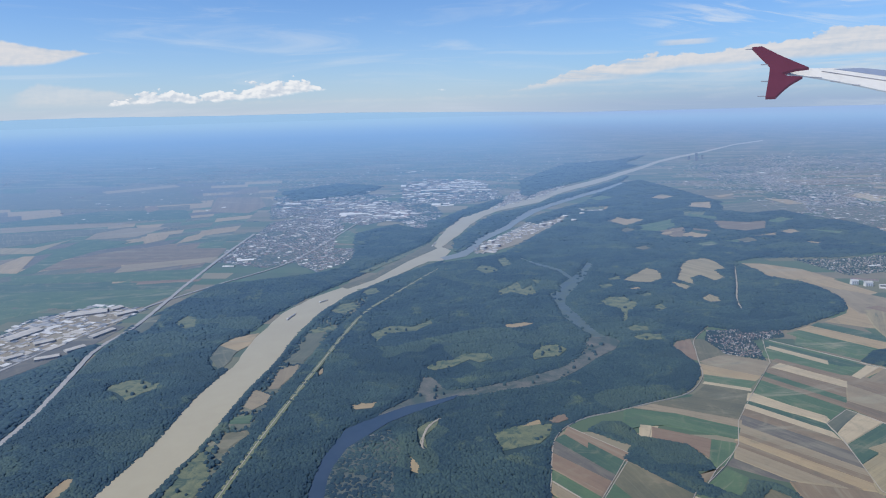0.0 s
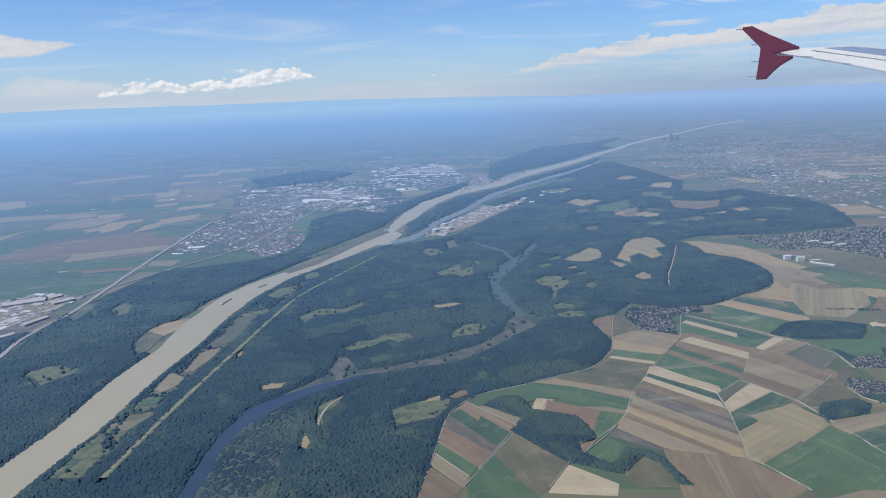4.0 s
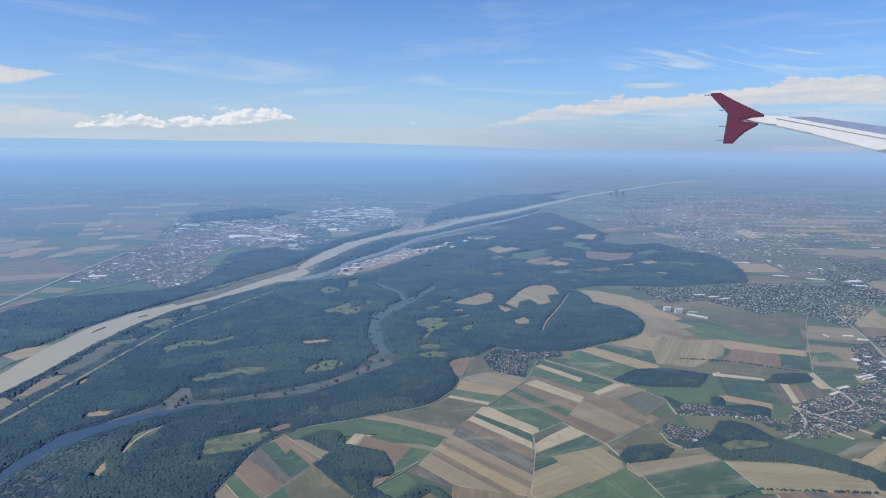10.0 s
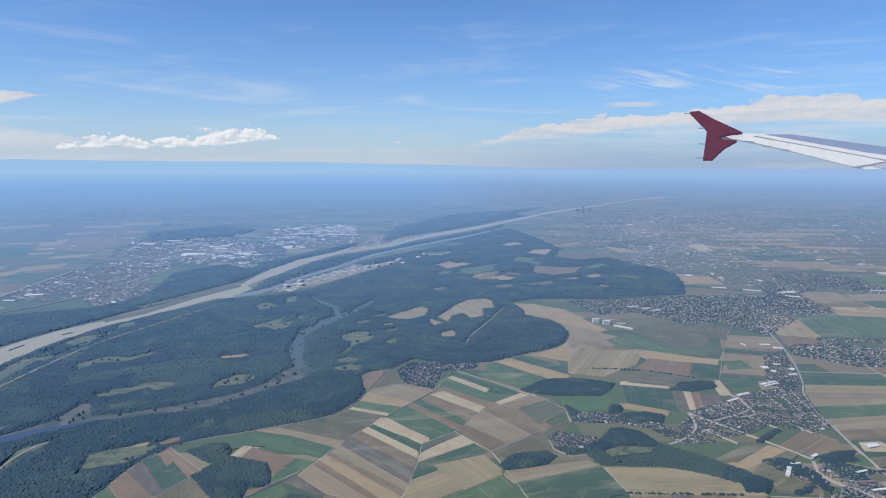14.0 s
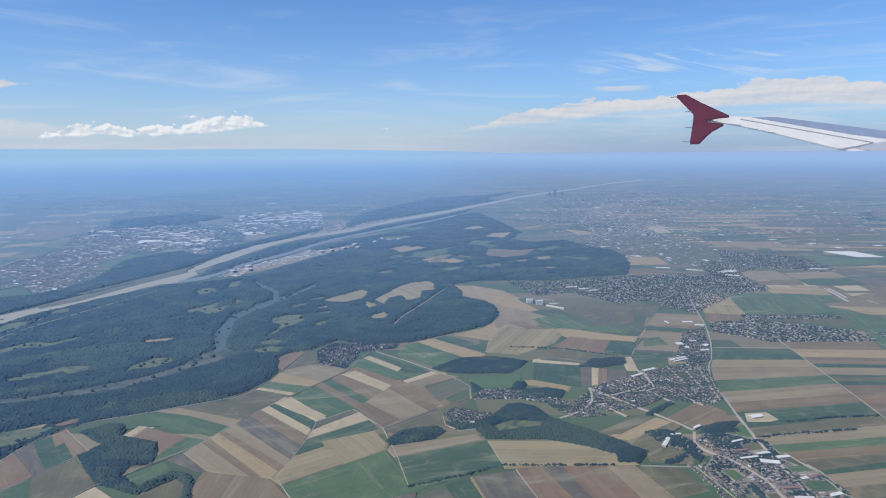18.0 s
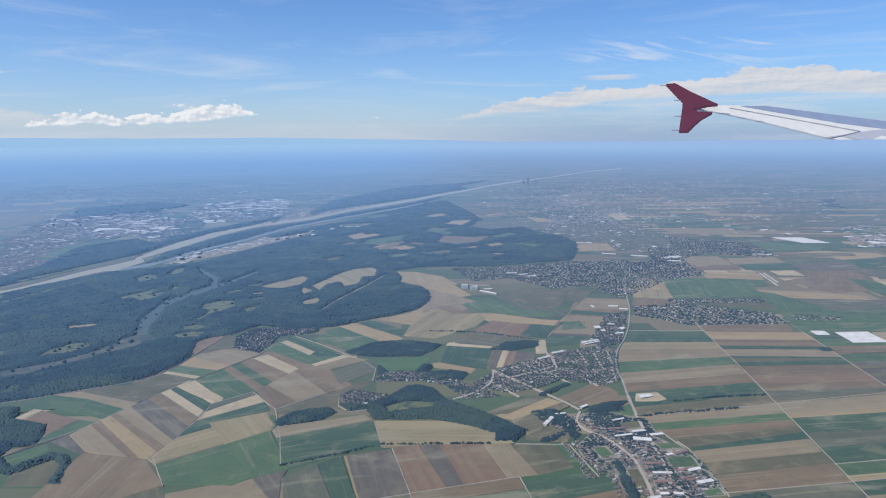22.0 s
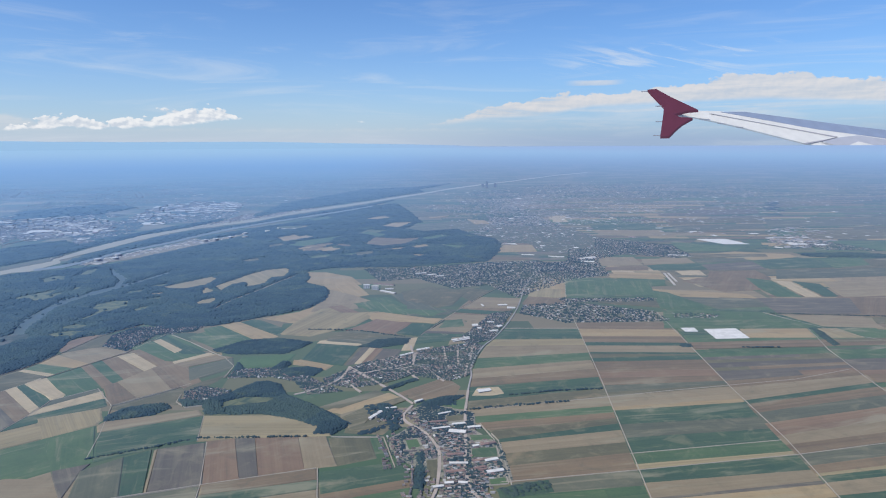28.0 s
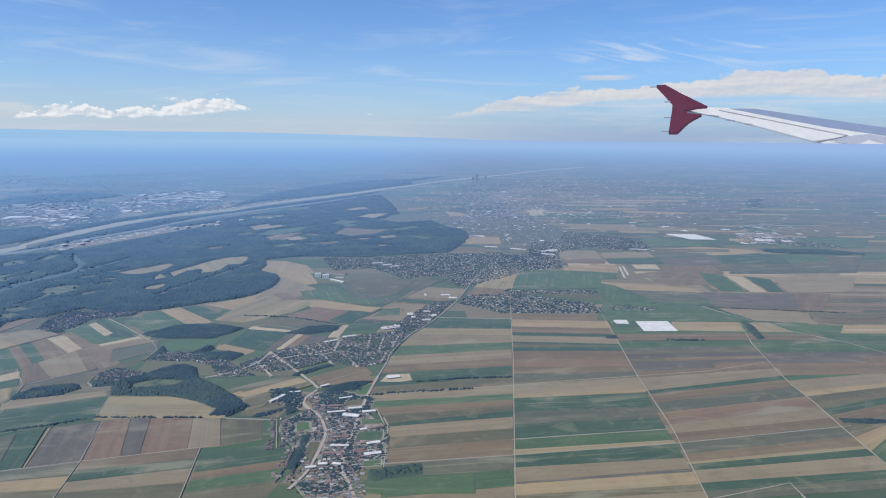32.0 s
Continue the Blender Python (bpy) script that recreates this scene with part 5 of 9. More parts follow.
bank = [(-8.1, 44.3), (-6.5, 46.9), (-4.6, 49), (-4.3, 52.8), (-3.4, 52.8), (-2.1, 50), (0.7, 50.6), (3.6, 51.9), (6.2, 53.6), (8.3, 55), (10.3, 57.7), (11.6, 62), (12.7, 63.6), (13.7, 62.7), (14.7, 61.4), (13.7, 59.1), (11.7, 57.1), (9.4, 54.1), (7.1, 51.6), (4.9, 50.6), (2, 49.6), (-1.2, 48.8), (-4.2, 46.4), (-6.2, 44.8)]
tagged(new("dry_river_bed", slab("dry_river_bed", wavy(bank, 0.25, 1.5), 0.028, MUD)), "pale dried out bed of an old river arm", "water", kind="structure")
bank = [(12.2, 62.3), (11.1, 65.8), (10.2, 69), (10, 74.4), (9.8, 78.3), (11.1, 80), (12.8, 83.8), (15.3, 89.8), (17.5, 95.7), (18.1, 93.8), (15.8, 86.6), (13.3, 80.7), (11.7, 76.9), (11.2, 73.4), (11.9, 70.1), (12.6, 65.4), (13.5, 62.6)]
tagged(new("shallow_arm", slab("shallow_arm", wavy(bank, 0.25, 1.5), 0.03, SHALLOW)), "shallow overgrown arm of water in the woods", "water", kind="structure")
bank = [(7.4, 99.3), (10, 95.7), (13.2, 90.7), (14.3, 84.1), (12.1, 80.9), (11.4, 82.2), (13.2, 85.5), (12.4, 89.6), (9.6, 94)]
tagged(new("shallow_arm", slab("shallow_arm", wavy(bank, 0.25, 1.5), 0.0288, SHALLOW)), "shallow overgrown arm of water in the woods", "water", kind="structure")
bank = [(-8.9, 32.3), (-9.2, 36.8), (-9.2, 38.6), (-8.6, 40.8), (-7.6, 42.5), (-6, 43.4), (-4.9, 41), (-5.1, 38), (-4.5, 32.3)]
tagged(new("reed_marsh", slab("reed_marsh", wavy(bank, 0.25, 1.5), 0.026, REED)), "pale reed marsh with bare patches", "water", kind="structure")

# ---- roads ----
ROADS = []


def road(kind, pts, name, label):
    width, top, material = {"highway": (0.125, 0.064, ASPHALT), "track": (0.05, 0.058, ROAD), "path": (0.05, 0.06, ROAD), "dyke": (0.46, 0.2, DYKE_GRASS), "dykepath": (0.07, 0.206, ROAD), "motorway": (0.5, 0.075, ASPHALT), "creek": (0.22, 0.03, SHALLOW),
                            "rail": (0.32, 0.07, ASPHALT), "forest": (0.15, 0.06, ROAD), "village": (0.19, 0.061, STREET), "lane": (0.17, 0.0605, STREET)}[kind]
    top += 0.0002 * len(ROADS)
    ob = tagged(new(name, ribbon(name, pts, width, top, material, straight=kind == "track" and len(pts) < 12)), label, "road", kind="structure")
    ROADS.append((smooth_line(pts, 0.6, kind == "track" and len(pts) < 12), width))
    return ob


road("highway", [(71.9, 85.9), (69, 77.5), (66.6, 69.2), (64.2, 62.4), (61.7, 56.7), (59.9, 53.4), (58.2, 48.4), (57.9, 46.1), (57.2, 42.7), (56.4, 38), (55.9, 33.4), (55.5, 30.7), (55.53, 28.15), (55.95, 26.58), (56.48, 24.73)], "main_road", "asphalt country road running along the villages")
road("track", [(76.5, 84.4), (73.4, 73), (72.2, 67.2), (70.9, 59.2), (68.7, 45.7), (66.4, 32.7), (64.8, 23.5)], "farm_track", "pale straight gravel farm track between fields")
road("track", [(81.7, 64.2), (79.7, 51.5), (78.1, 41.5), (76.9, 32.1), (76, 27.6), (75, 22.6)], "farm_track", "pale straight gravel farm track between fields")
road("creek", [(-31.93, 72.87), (-29.44, 67.19), (-27.94, 64.37), (-27.05, 60.97), (-25.91, 57.88), (-24.56, 56.42)], "forest_creek", "pale shallow creek through the riverside wood")
road("path", [(-2.38, 44.96), (-3.25, 43.92), (-3.44, 42.55), (-3.69, 41.51), (-3.28, 40.25)], "forest_track", "pale winding gravel track through the wood")
road("path", [(-2.89, 37.43), (-2.51, 36.17), (-2.17, 34.86)], "forest_track", "pale winding gravel track through the wood")
road("track", [(63.21, 59.65), (70.95, 58.89)], "farm_track", "pale straight gravel farm track between fields")
road("track", [(58.07, 39.05), (67.59, 40.28), (72.41, 41.01), (78.2, 41.72), (84.24, 42.45), (90.18, 44.22)], "farm_track", "pale straight gravel farm track between fields")
road("track", [(57.3, 28.49), (65.7, 29.13), (76.33, 30.08), (81.92, 30.87), (89.15, 31.87)], "farm_track", "pale straight gravel farm track between fields")
road("track", [(65.99, 31.19), (76.46, 32.07)], "farm_track", "pale straight gravel farm track between fields")
road("track", [(75.29, 23.69), (80.6, 25.04), (80.42, 22.12)], "farm_track", "pale straight gravel farm track between fields")
road("track", [(93.68, 62.91), (95.58, 58.05), (98.03, 53.11), (101.33, 49.23), (103.17, 45.07)], "farm_track", "pale straight gravel farm track between fields")
road("track", [(94.63, 56.38), (92.09, 49.54), (90.11, 41.78), (89.53, 39.1), (89.13, 35.63), (88.41, 31.84), (87.18, 23.82)], "farm_track", "pale straight gravel farm track between fields")
road("track", [(57.8, 34.9), (58.1, 33.8), (57.9, 28.1)], "farm_track", "pale straight gravel farm track between fields")
road("track", [(54.2, 57.9), (59.2, 67.7), (63, 74.7), (69.6, 85.2)], "farm_track", "pale straight gravel farm track between fields")
road("track", [(28.2, 60.8), (27.3, 58.2), (26.4, 55.2), (22.5, 49.4), (19.2, 44.2), (17.9, 40.9), (16, 38.2), (14.2, 36.2)], "farm_track", "pale straight gravel farm track between fields")
road("track", [(28.8, 60.8), (31.5, 58), (34.5, 54.5), (36, 52.9), (37.4, 50.3), (37.3, 47.4)], "farm_track", "pale straight gravel farm track between fields")
road("track", [(23.9, 35.3), (24.3, 37.3), (25.1, 41.5), (25.2, 43.7), (27.8, 45.9), (30.3, 42.2), (33.8, 45.2), (34.9, 46.4)], "farm_track", "pale straight gravel farm track between fields")
road("track", [(30.3, 42.2), (31.5, 37.3), (32.2, 33.6)], "farm_track", "pale straight gravel farm track between fields")
road("track", [(23.9, 35.3), (25.8, 31.7)], "farm_track", "pale straight gravel farm track between fields")
road("track", [(4.3, 33.7), (4.8, 36.7), (5.3, 40.1), (5.8, 42), (6.8, 43.6), (8.5, 45), (11, 46), (13.7, 47.3), (16.7, 48.7), (18.1, 50), (19.6, 52.6), (20.2, 55.1), (21, 58.5), (21.8, 61.3), (24.3, 64.9)], "farm_track", "pale straight gravel farm track between fields")
road("track", [(10.3, 39.8), (8.6, 36.6), (7.5, 34.6)], "farm_track", "pale straight gravel farm track between fields")
road("track", [(6.8, 43.6), (10.3, 39.8)], "farm_track", "pale straight gravel farm track between fields")
road("track", [(47.1, 35.4), (50.6, 35), (51.3, 30.8)], "farm_track", "pale straight gravel farm track between fields")
road("track", [(37.4, 50.3), (37.2, 47.4)], "farm_track", "pale straight gravel farm track between fields")
road("track", [(34.8, 44.1), (34.9, 42.5), (35.9, 41.4), (37.2, 41.7)], "farm_track", "pale straight gravel farm track between fields")
road("track", [(4.85, 36.5), (6.94, 33.86)], "farm_track", "pale straight gravel farm track between fields")
road("track", [(11.54, 32.55), (13.35, 35.57)], "farm_track", "pale straight gravel farm track between fields")
road("track", [(6.64, 32.81), (7.29, 33.97), (9.95, 38.75)], "farm_track", "pale straight gravel farm track between fields")
road("track", [(13.58, 35.3), (15.28, 37.76), (16.94, 39.55)], "farm_track", "pale straight gravel farm track between fields")
road("track", [(34.28, 28.51), (40.13, 29.82), (46.57, 31.18)], "farm_track", "pale straight gravel farm track between fields")
road("track", [(39.04, 35.36), (40.13, 29.82), (40.6, 25.73)], "farm_track", "pale straight gravel farm track between fields")
road("track", [(46.64, 31.18), (47.21, 25.27)], "farm_track", "pale straight gravel farm track between fields")
road("track", [(38.36, 35.58), (37.72, 39.63)], "farm_track", "pale straight gravel farm track between fields")
road("track", [(57.27, 36.47), (57.83, 33.97), (57.76, 28.33), (55.54, 28.09)], "farm_track", "pale straight gravel farm track between fields")
road("dyke", [(-15.4, 34.4), (-15, 42.7), (-14, 54.8), (-12.4, 70), (-9.5, 79.1), (-4.7, 92)], "flood_dyke", "long grassy flood dyke with a gravel path")
road("motorway", [(-32.9, 37), (-33.8, 41.3), (-34.4, 45.9), (-36.4, 54.5), (-37.7, 60.6), (-37.4, 67.9), (-38.5, 78.7), (-39.3, 85.7), (-41.1, 105.9), (-42.2, 124.1)], "motorway", "wide grey motorway through woods")
road("rail", [(-44.3, 53), (-41.7, 65.3), (-39.7, 75.1), (-37.6, 79.9), (-34.1, 86.9), (-28.9, 96.7), (-26.5, 109.2), (-22.6, 142.4)], "trunk_road", "straight grey trunk road")
road("forest", [(30.3, 71), (31.4, 75), (34.1, 81.8), (37.4, 90.8)], "forest_ride", "pale ride cut through the woods")
road("forest", [(-3.5, 39.8), (-3.5, 42.5), (-3, 44.2), (-1.6, 46.1)], "forest_ride", "pale ride cut through the woods")
road("village", [(57.2, 42.7), (56.4, 38), (55.9, 33.4), (55.5, 30.7), (55.53, 28.15), (55.95, 26.58), (56.48, 24.73)], "road_verge", "dusty verges beside the village road")
road("village", [(52.7, 40.1), (52, 38.4), (52.2, 37.2), (52.9, 36.2), (53.5, 35.1), (53.9, 33.8), (54.1, 32.5), (54, 31), (53.8, 29.4), (53.6, 28.2), (53.3, 27.2), (52.8, 26)], "village_street", "pale village street between houses")
road("village", [(53.1, 54.6), (53.2, 50.3), (51.6, 48.8), (48.9, 47.4)], "village_street", "pale village street between houses")
road("lane", [(47.6, 48.5), (49.7, 45.6), (51.4, 42.9), (52.8, 40.4)], "village_lane", "narrow pale lane between small houses")
road("lane", [(47.1, 46.2), (48.8, 43.1)], "village_lane", "narrow pale lane between small houses")
road("lane", [(47.5, 49.2), (49.2, 46.5), (50.7, 44)], "village_lane", "narrow pale lane between small houses")
road("lane", [(49.3, 50.5), (50.2, 48.7)], "village_lane", "narrow pale lane between small houses")
road("lane", [(50.4, 50.8), (51.3, 49.4)], "village_lane", "narrow pale lane between small houses")
road("lane", [(51.3, 51.5), (52.2, 49.9)], "village_lane", "narrow pale lane between small houses")
road("lane", [(56.2, 54.1), (56.1, 49.8)], "village_lane", "narrow pale lane between small houses")
road("lane", [(57.5, 53.2), (57.1, 48.9)], "village_lane", "narrow pale lane between small houses")
road("lane", [(59, 53.8), (58.3, 49.9)], "village_lane", "narrow pale lane between small houses")
road("lane", [(57.9, 48.9), (57.3, 45.7)], "village_lane", "narrow pale lane between small houses")
road("lane", [(56.2, 48.3), (56.7, 46.8)], "village_lane", "narrow pale lane between small houses")
road("lane", [(54.8, 46.6), (55.5, 44.8)], "village_lane", "narrow pale lane between small houses")
road("lane", [(53.6, 48.8), (54.7, 47)], "village_lane", "narrow pale lane between small houses")
road("lane", [(52.3, 48), (53.4, 45.5)], "village_lane", "narrow pale lane between small houses")
road("lane", [(53.5, 52.5), (53.2, 50.1), (52.9, 48.6), (51.1, 48.1)], "village_lane", "narrow pale lane between small houses")
road("lane", [(43.6, 43.1), (45.2, 44.1), (46.9, 46.2), (47.6, 49.2)], "village_lane", "narrow pale lane between small houses")
road("dykepath", [(-15.4, 34.4), (-15, 42.7), (-14, 54.8), (-12.4, 70), (-9.5, 79.1), (-4.7, 92)], "dyke_path", "pale gravel path on top of a dyke")


def off_roads(pts, gap):
    keep = np.ones(len(pts), bool)
    for line, width in ROADS:
        lo, hi = line.min(0) - 1, line.max(0) + 1
        near = np.where(((pts > lo) & (pts < hi)).all(1))[0]
        for block in np.array_split(near, max(1, len(near) // 2000)):
            if len(block):
                d = np.linalg.norm(pts[block][:, None] - line[None], axis=2).min(1)
                keep[block[d < width / 2 + gap]] = False
    return keep


# ---- woods ----
def crowns(places, size, height):
    """Leafy crowns, one for each place: steep flanks down to the ground and a rough rounded top."""
    n = len(places)
    ring = np.arange(5) * math.tau / 5
    base = np.vstack([np.c_[np.cos(ring), np.sin(ring), np.full(5, 0.03)], np.c_[0.88 * np.cos(ring + 0.6), 0.88 * np.sin(ring + 0.6), np.full(5, 0.80)], [[0, 0, 1.0]]])
    tris = []
    for k in range(5):
        j = (k + 1) % 5
        tris += [(k, j, 5 + k), (j, 5 + j, 5 + k), (5 + k, 5 + j, 10)]
    turn = RNG.uniform(0, 6.28, n)
    jig = RNG.uniform(0.75, 1.2, (n, 11, 1))
    v = base[None] * np.concatenate([jig, jig, RNG.uniform(0.92, 1.08, (n, 11, 1))], 2)
    c, s = np.cos(turn)[:, None], np.sin(turn)[:, None]
    x, y = v[..., 0] * c - v[..., 1] * s, v[..., 0] * s + v[..., 1] * c
    out = np.stack([x * size[:, None] + places[:, :1], y * size[:, None] + places[:, 1:2], v[..., 2] * height[:, None]], 2)
    return out.reshape(-1, 3), (np.array(tris)[None] + 11 * np.arange(n)[:, None, None]).reshape(-1, 3)


def scatter(poly, step):
    p = np.asarray(poly, float)
    lo, hi = p.min(0), p.max(0)
    xs, ys = np.meshgrid(np.arange(lo[0], hi[0], step), np.arange(lo[1], hi[1], step))
    pts = np.stack([xs.ravel(), ys.ravel()], 1) + RNG.uniform(-0.5, 0.5, (xs.size, 2)) * step
    return pts[inside(poly, pts)]


LOOSE = []
OVERGROWN = []
THICKET = []
FAR_WOOD = 60.0


def woodland(name, outline, step, label, holes=(), floor=True, kind="stuff", tall=0.27, thin=0.0):
    pts = scatter(outline, step)
    pts = pts[RNG.random(len(pts)) >= thin]
    if step < 0.45 and len(pts) > 2000:  # larger clumps where the wood lies farther off
        far = scatter(outline, step * 1.55)
        pts = np.vstack([pts[pts[:, 1] < FAR_WOOD], far[far[:, 1] >= FAR_WOOD]])
    for hole in holes:  # overgrown arms keep some trees, clearings a few; trees camera-side of open ground are dropped to keep it in view
        near = pts[:, 1] < 62
        gone = inside(hole, pts) | (near & (inside(hole, pts + (0, 0.35)) | inside(hole, pts + (0, 0.7))))
        if hole in OVERGROWN:
            gone = (inside(hole, pts) | inside(hole, pts + (0, 0.3))) & (RNG.random(len(pts)) > 0.016)
        if hole in LOOSE:
            gone &= RNG.random(len(pts)) > (0.33 if hole in THICKET else 0.012)
        pts = pts[~gone]
    pts = pts[off_roads(pts, step * 0.35)]
    size = step * RNG.uniform(0.6, 1.2, len(pts)) * np.where((pts[:, 1] >= FAR_WOOD) & (step < 0.45), 1.55, 1.0)
    lump = np.array([noise.noise((p[0] * 0.5, p[1] * 0.9, 0.0)) + 0.9 * noise.noise((p[0] * 0.14, p[1] * 0.25, 7.0)) for p in pts]) if len(pts) else np.zeros(0)
    height = tall * RNG.uniform(0.80, 1.08, len(pts)) * (1 + 0.5 * lump)
    rim = np.full(len(pts), 9.0)  # trees at the rim stay lower
    q = np.asarray(outline, float)
    for a, b in zip(q, np.roll(q, -1, 0)):
        d = b - a
        u = np.clip(((pts - a) @ d) / (d @ d + 1e-9), 0, 1)
        rim = np.minimum(rim, np.linalg.norm(pts - a - u[:, None] * d, axis=1))
    for hole in holes:
        q = np.asarray(hole, float)
        near = np.where(((pts > q.min(0) - 0.6) & (pts < q.max(0) + 0.6)).all(1))[0]
        for a, b in zip(q, np.roll(q, -1, 0)):
            d = b - a
            u = np.clip(((pts[near] - a) @ d) / (d @ d + 1e-9), 0, 1)
            rim[near] = np.minimum(rim[near], np.linalg.norm(pts[near] - a - u[:, None] * d, axis=1))
    height = height * np.clip(0.35 + rim / (step * 4.0), 0.35, 1.0)
    v, t = crowns(pts, size, height)
    ob = tagged(new(name, tri_mesh(name, v, t, LEAVES)), label, "woodland", kind=kind)
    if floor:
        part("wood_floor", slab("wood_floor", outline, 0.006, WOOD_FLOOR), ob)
    return ob


HOLES = []


def clearing(crop, outline):
    HOLES.append(outline)
    if crop == "glade":
        LOOSE.append(outline)
    field(crop, wavy(outline, 0.3, 1.2), "clearing")


THICKET.append([(-19.1, 36.2), (-19.1, 41), (-18.3, 48.8), (-17.7, 56.6), (-17.3, 65.2), (-15.6, 73.2), (-13, 80.6), (-12.8, 74.9), (-14.5, 65.4), (-15.5, 57.4), (-16.3, 48.4), (-16.6, 42.3), (-16.7, 38.2), (-16.7, 34.8), (-19.6, 34.9)])
LOOSE.append(THICKET[-1])
HOLES.append(THICKET[-1])
field("greengrey", THICKET[-1], "river_meadow", 0.0118)
clearing("glade", [(-31.4, 51.7), (-30.4, 52.7), (-29.3, 52.9), (-27.8, 52), (-27.2, 52.2), (-27, 50.8), (-27.8, 50), (-28.3, 48.6), (-30.2, 50.3), (-31.2, 50.9)])
clearing("tan", [(-26.4, 34.9), (-26.4, 36.2), (-26.2, 37), (-25.6, 37), (-25.4, 34.9)])
clearing("greengrey", [(-37, 66.6), (-37.4, 71.2), (-36.3, 72.4), (-35.3, 67.4), (-35.4, 65.2)])
clearing("glade", [(-33.2, 68.5), (-33, 71.4), (-31.7, 70.9), (-30.4, 67.2), (-31.4, 66.5)])
clearing("tan", [(-25.4, 61.4), (-24.7, 63.7), (-23.2, 64.5), (-22.5, 65.2), (-22.4, 61.3), (-23, 59.7)])
clearing("greengrey", [(-25.1, 58), (-25.4, 61.4), (-23, 59.7), (-22.8, 56), (-23.2, 55)])
clearing("glade", [(-19.8, 34.9), (-19.2, 36.5), (-19.2, 38.9), (-19.1, 41), (-18.1, 41.1), (-18.1, 39.2), (-17.1, 37.2), (-16.9, 34.8)])
clearing("olive", [(-17.6, 40.3), (-18.1, 42.8), (-16.5, 43.4), (-16.1, 42.9), (-16.9, 41.1), (-16.9, 40)])
clearing("green", [(-18.7, 44.3), (-18.7, 45.4), (-16.8, 45.9), (-16.8, 44.5)])
clearing("lilac", [(-18.2, 47.2), (-18.4, 50.6), (-16.5, 49.4), (-16.6, 47.8), (-17.4, 46.8)])
clearing("lilac", [(-17.2, 50.6), (-17.4, 54.9), (-16, 56.2), (-15.7, 54.2), (-16.4, 50.6)])
clearing("greengrey", [(-17.5, 56.9), (-16.8, 60.6), (-17.2, 64.8), (-15.4, 64.8), (-15.2, 62.2), (-15.3, 59), (-15.6, 56.8)])
clearing("glade", [(-17.4, 65.6), (-15, 67.2), (-14.3, 65.8), (-16.6, 64.6)])
clearing("glade", [(-16.4, 72.1), (-15.9, 74.8), (-14.3, 76.1), (-13.3, 74), (-14.6, 71.6)])
clearing("glade", [(-14.9, 82.1), (-12.5, 82.5), (-11.5, 80.3), (-12.9, 78.8)])
clearing("tan", [(-9.6, 47.3), (-8.8, 47.7), (-7.6, 47.9), (-7.8, 46.9), (-9.1, 46.7)])
clearing("tan", [(-13.8, 54.5), (-13.5, 55.3), (-13.1, 54.1), (-13.3, 53.5)])
clearing("glade", [(-10.6, 64.2), (-8.8, 66.9), (-6.3, 66.4), (-4.5, 68.6), (-4.1, 67.6), (-5.9, 64.7), (-8.5, 64.3), (-9.6, 62)])
clearing("glade", [(-4.2, 54.9), (-3.1, 56.5), (-1.8, 56.8), (-1, 58), (0, 58.4), (1.6, 58.3), (2, 57.1), (0.8, 56.2), (-0.2, 56.8), (-1.8, 55.2), (-3.3, 54.3)])
clearing("tan", [(3.5, 66.7), (5.6, 67.4), (6.9, 67.2), (5.8, 65.9), (4.6, 65.2), (3.8, 65.6)])
clearing("glade", [(0.7, 91.6), (1.5, 94.4), (3.2, 93.5), (4.3, 90.6), (2.2, 89.1)])
clearing("glade", [(4.2, 97.9), (5.6, 99.8), (6.2, 94.7), (4.8, 93)])
clearing("glade", [(3.4, 79.9), (5.4, 82.8), (6.3, 84.8), (6.7, 80.8), (8, 82.7), (8.3, 78.6), (6.8, 77.4), (5.2, 79.3), (3.6, 77.6)])
clearing("glade", [(8.2, 85.6), (9.7, 84.9), (8.7, 82.9)])
clearing("glade", [(5.6, 58), (6.9, 60.2), (8.3, 60.7), (9.2, 59.2), (8.1, 57.4), (6.6, 57.1), (5.7, 56.6)])
clearing("glade", [(15.4, 75), (16.9, 76.6), (18.6, 76.5), (19.6, 73.8), (18.4, 71.3), (17.7, 70.9), (17, 67.7), (16.2, 66.9), (17, 69.9), (16.9, 72), (15.8, 72.7)])
clearing("glade", [(16.1, 65.1), (17.3, 65.9), (18.6, 65.3), (18.2, 64.1), (16.5, 64)])
clearing("glade", [(16, 62.2), (17.5, 63.3), (19.2, 63.2), (18.7, 61.6), (17, 61.3)])
clearing("glade", [(20.9, 72.4), (22.2, 73.7), (22.4, 71.9), (20.9, 70.3)])
clearing("gold", [(20, 84.2), (22.8, 88), (25.2, 91.1), (26.4, 89), (25.6, 85), (23.4, 82.8), (21.3, 83.2)])
clearing("gold", [(30.3, 92.2), (32.1, 95.3), (35, 96.5), (36, 94.6), (35.8, 89.4), (33.9, 88.8), (33.8, 84.8), (31.8, 83.1), (31, 86.2), (29.4, 84.8), (28.7, 81.1), (27.2, 84)])
clearing("gold", [(26.2, 83.5), (28.1, 80.9), (26.9, 79.3), (26.2, 81.5)])
clearing("gold", [(27.3, 75.3), (28.9, 77.2), (29.5, 75.9), (29.2, 74), (27.7, 73.6)])
clearing("glade", [(16.5, 81.9), (18.3, 82.9), (18.4, 81.2), (16.6, 80.2)])
clearing("glade", [(18.2, 85.2), (20.2, 86.6), (20.3, 84.8), (18.5, 84)])
clearing("tan", [(20, 80.3), (21.4, 81), (21.6, 79.9), (20.2, 79.5)])
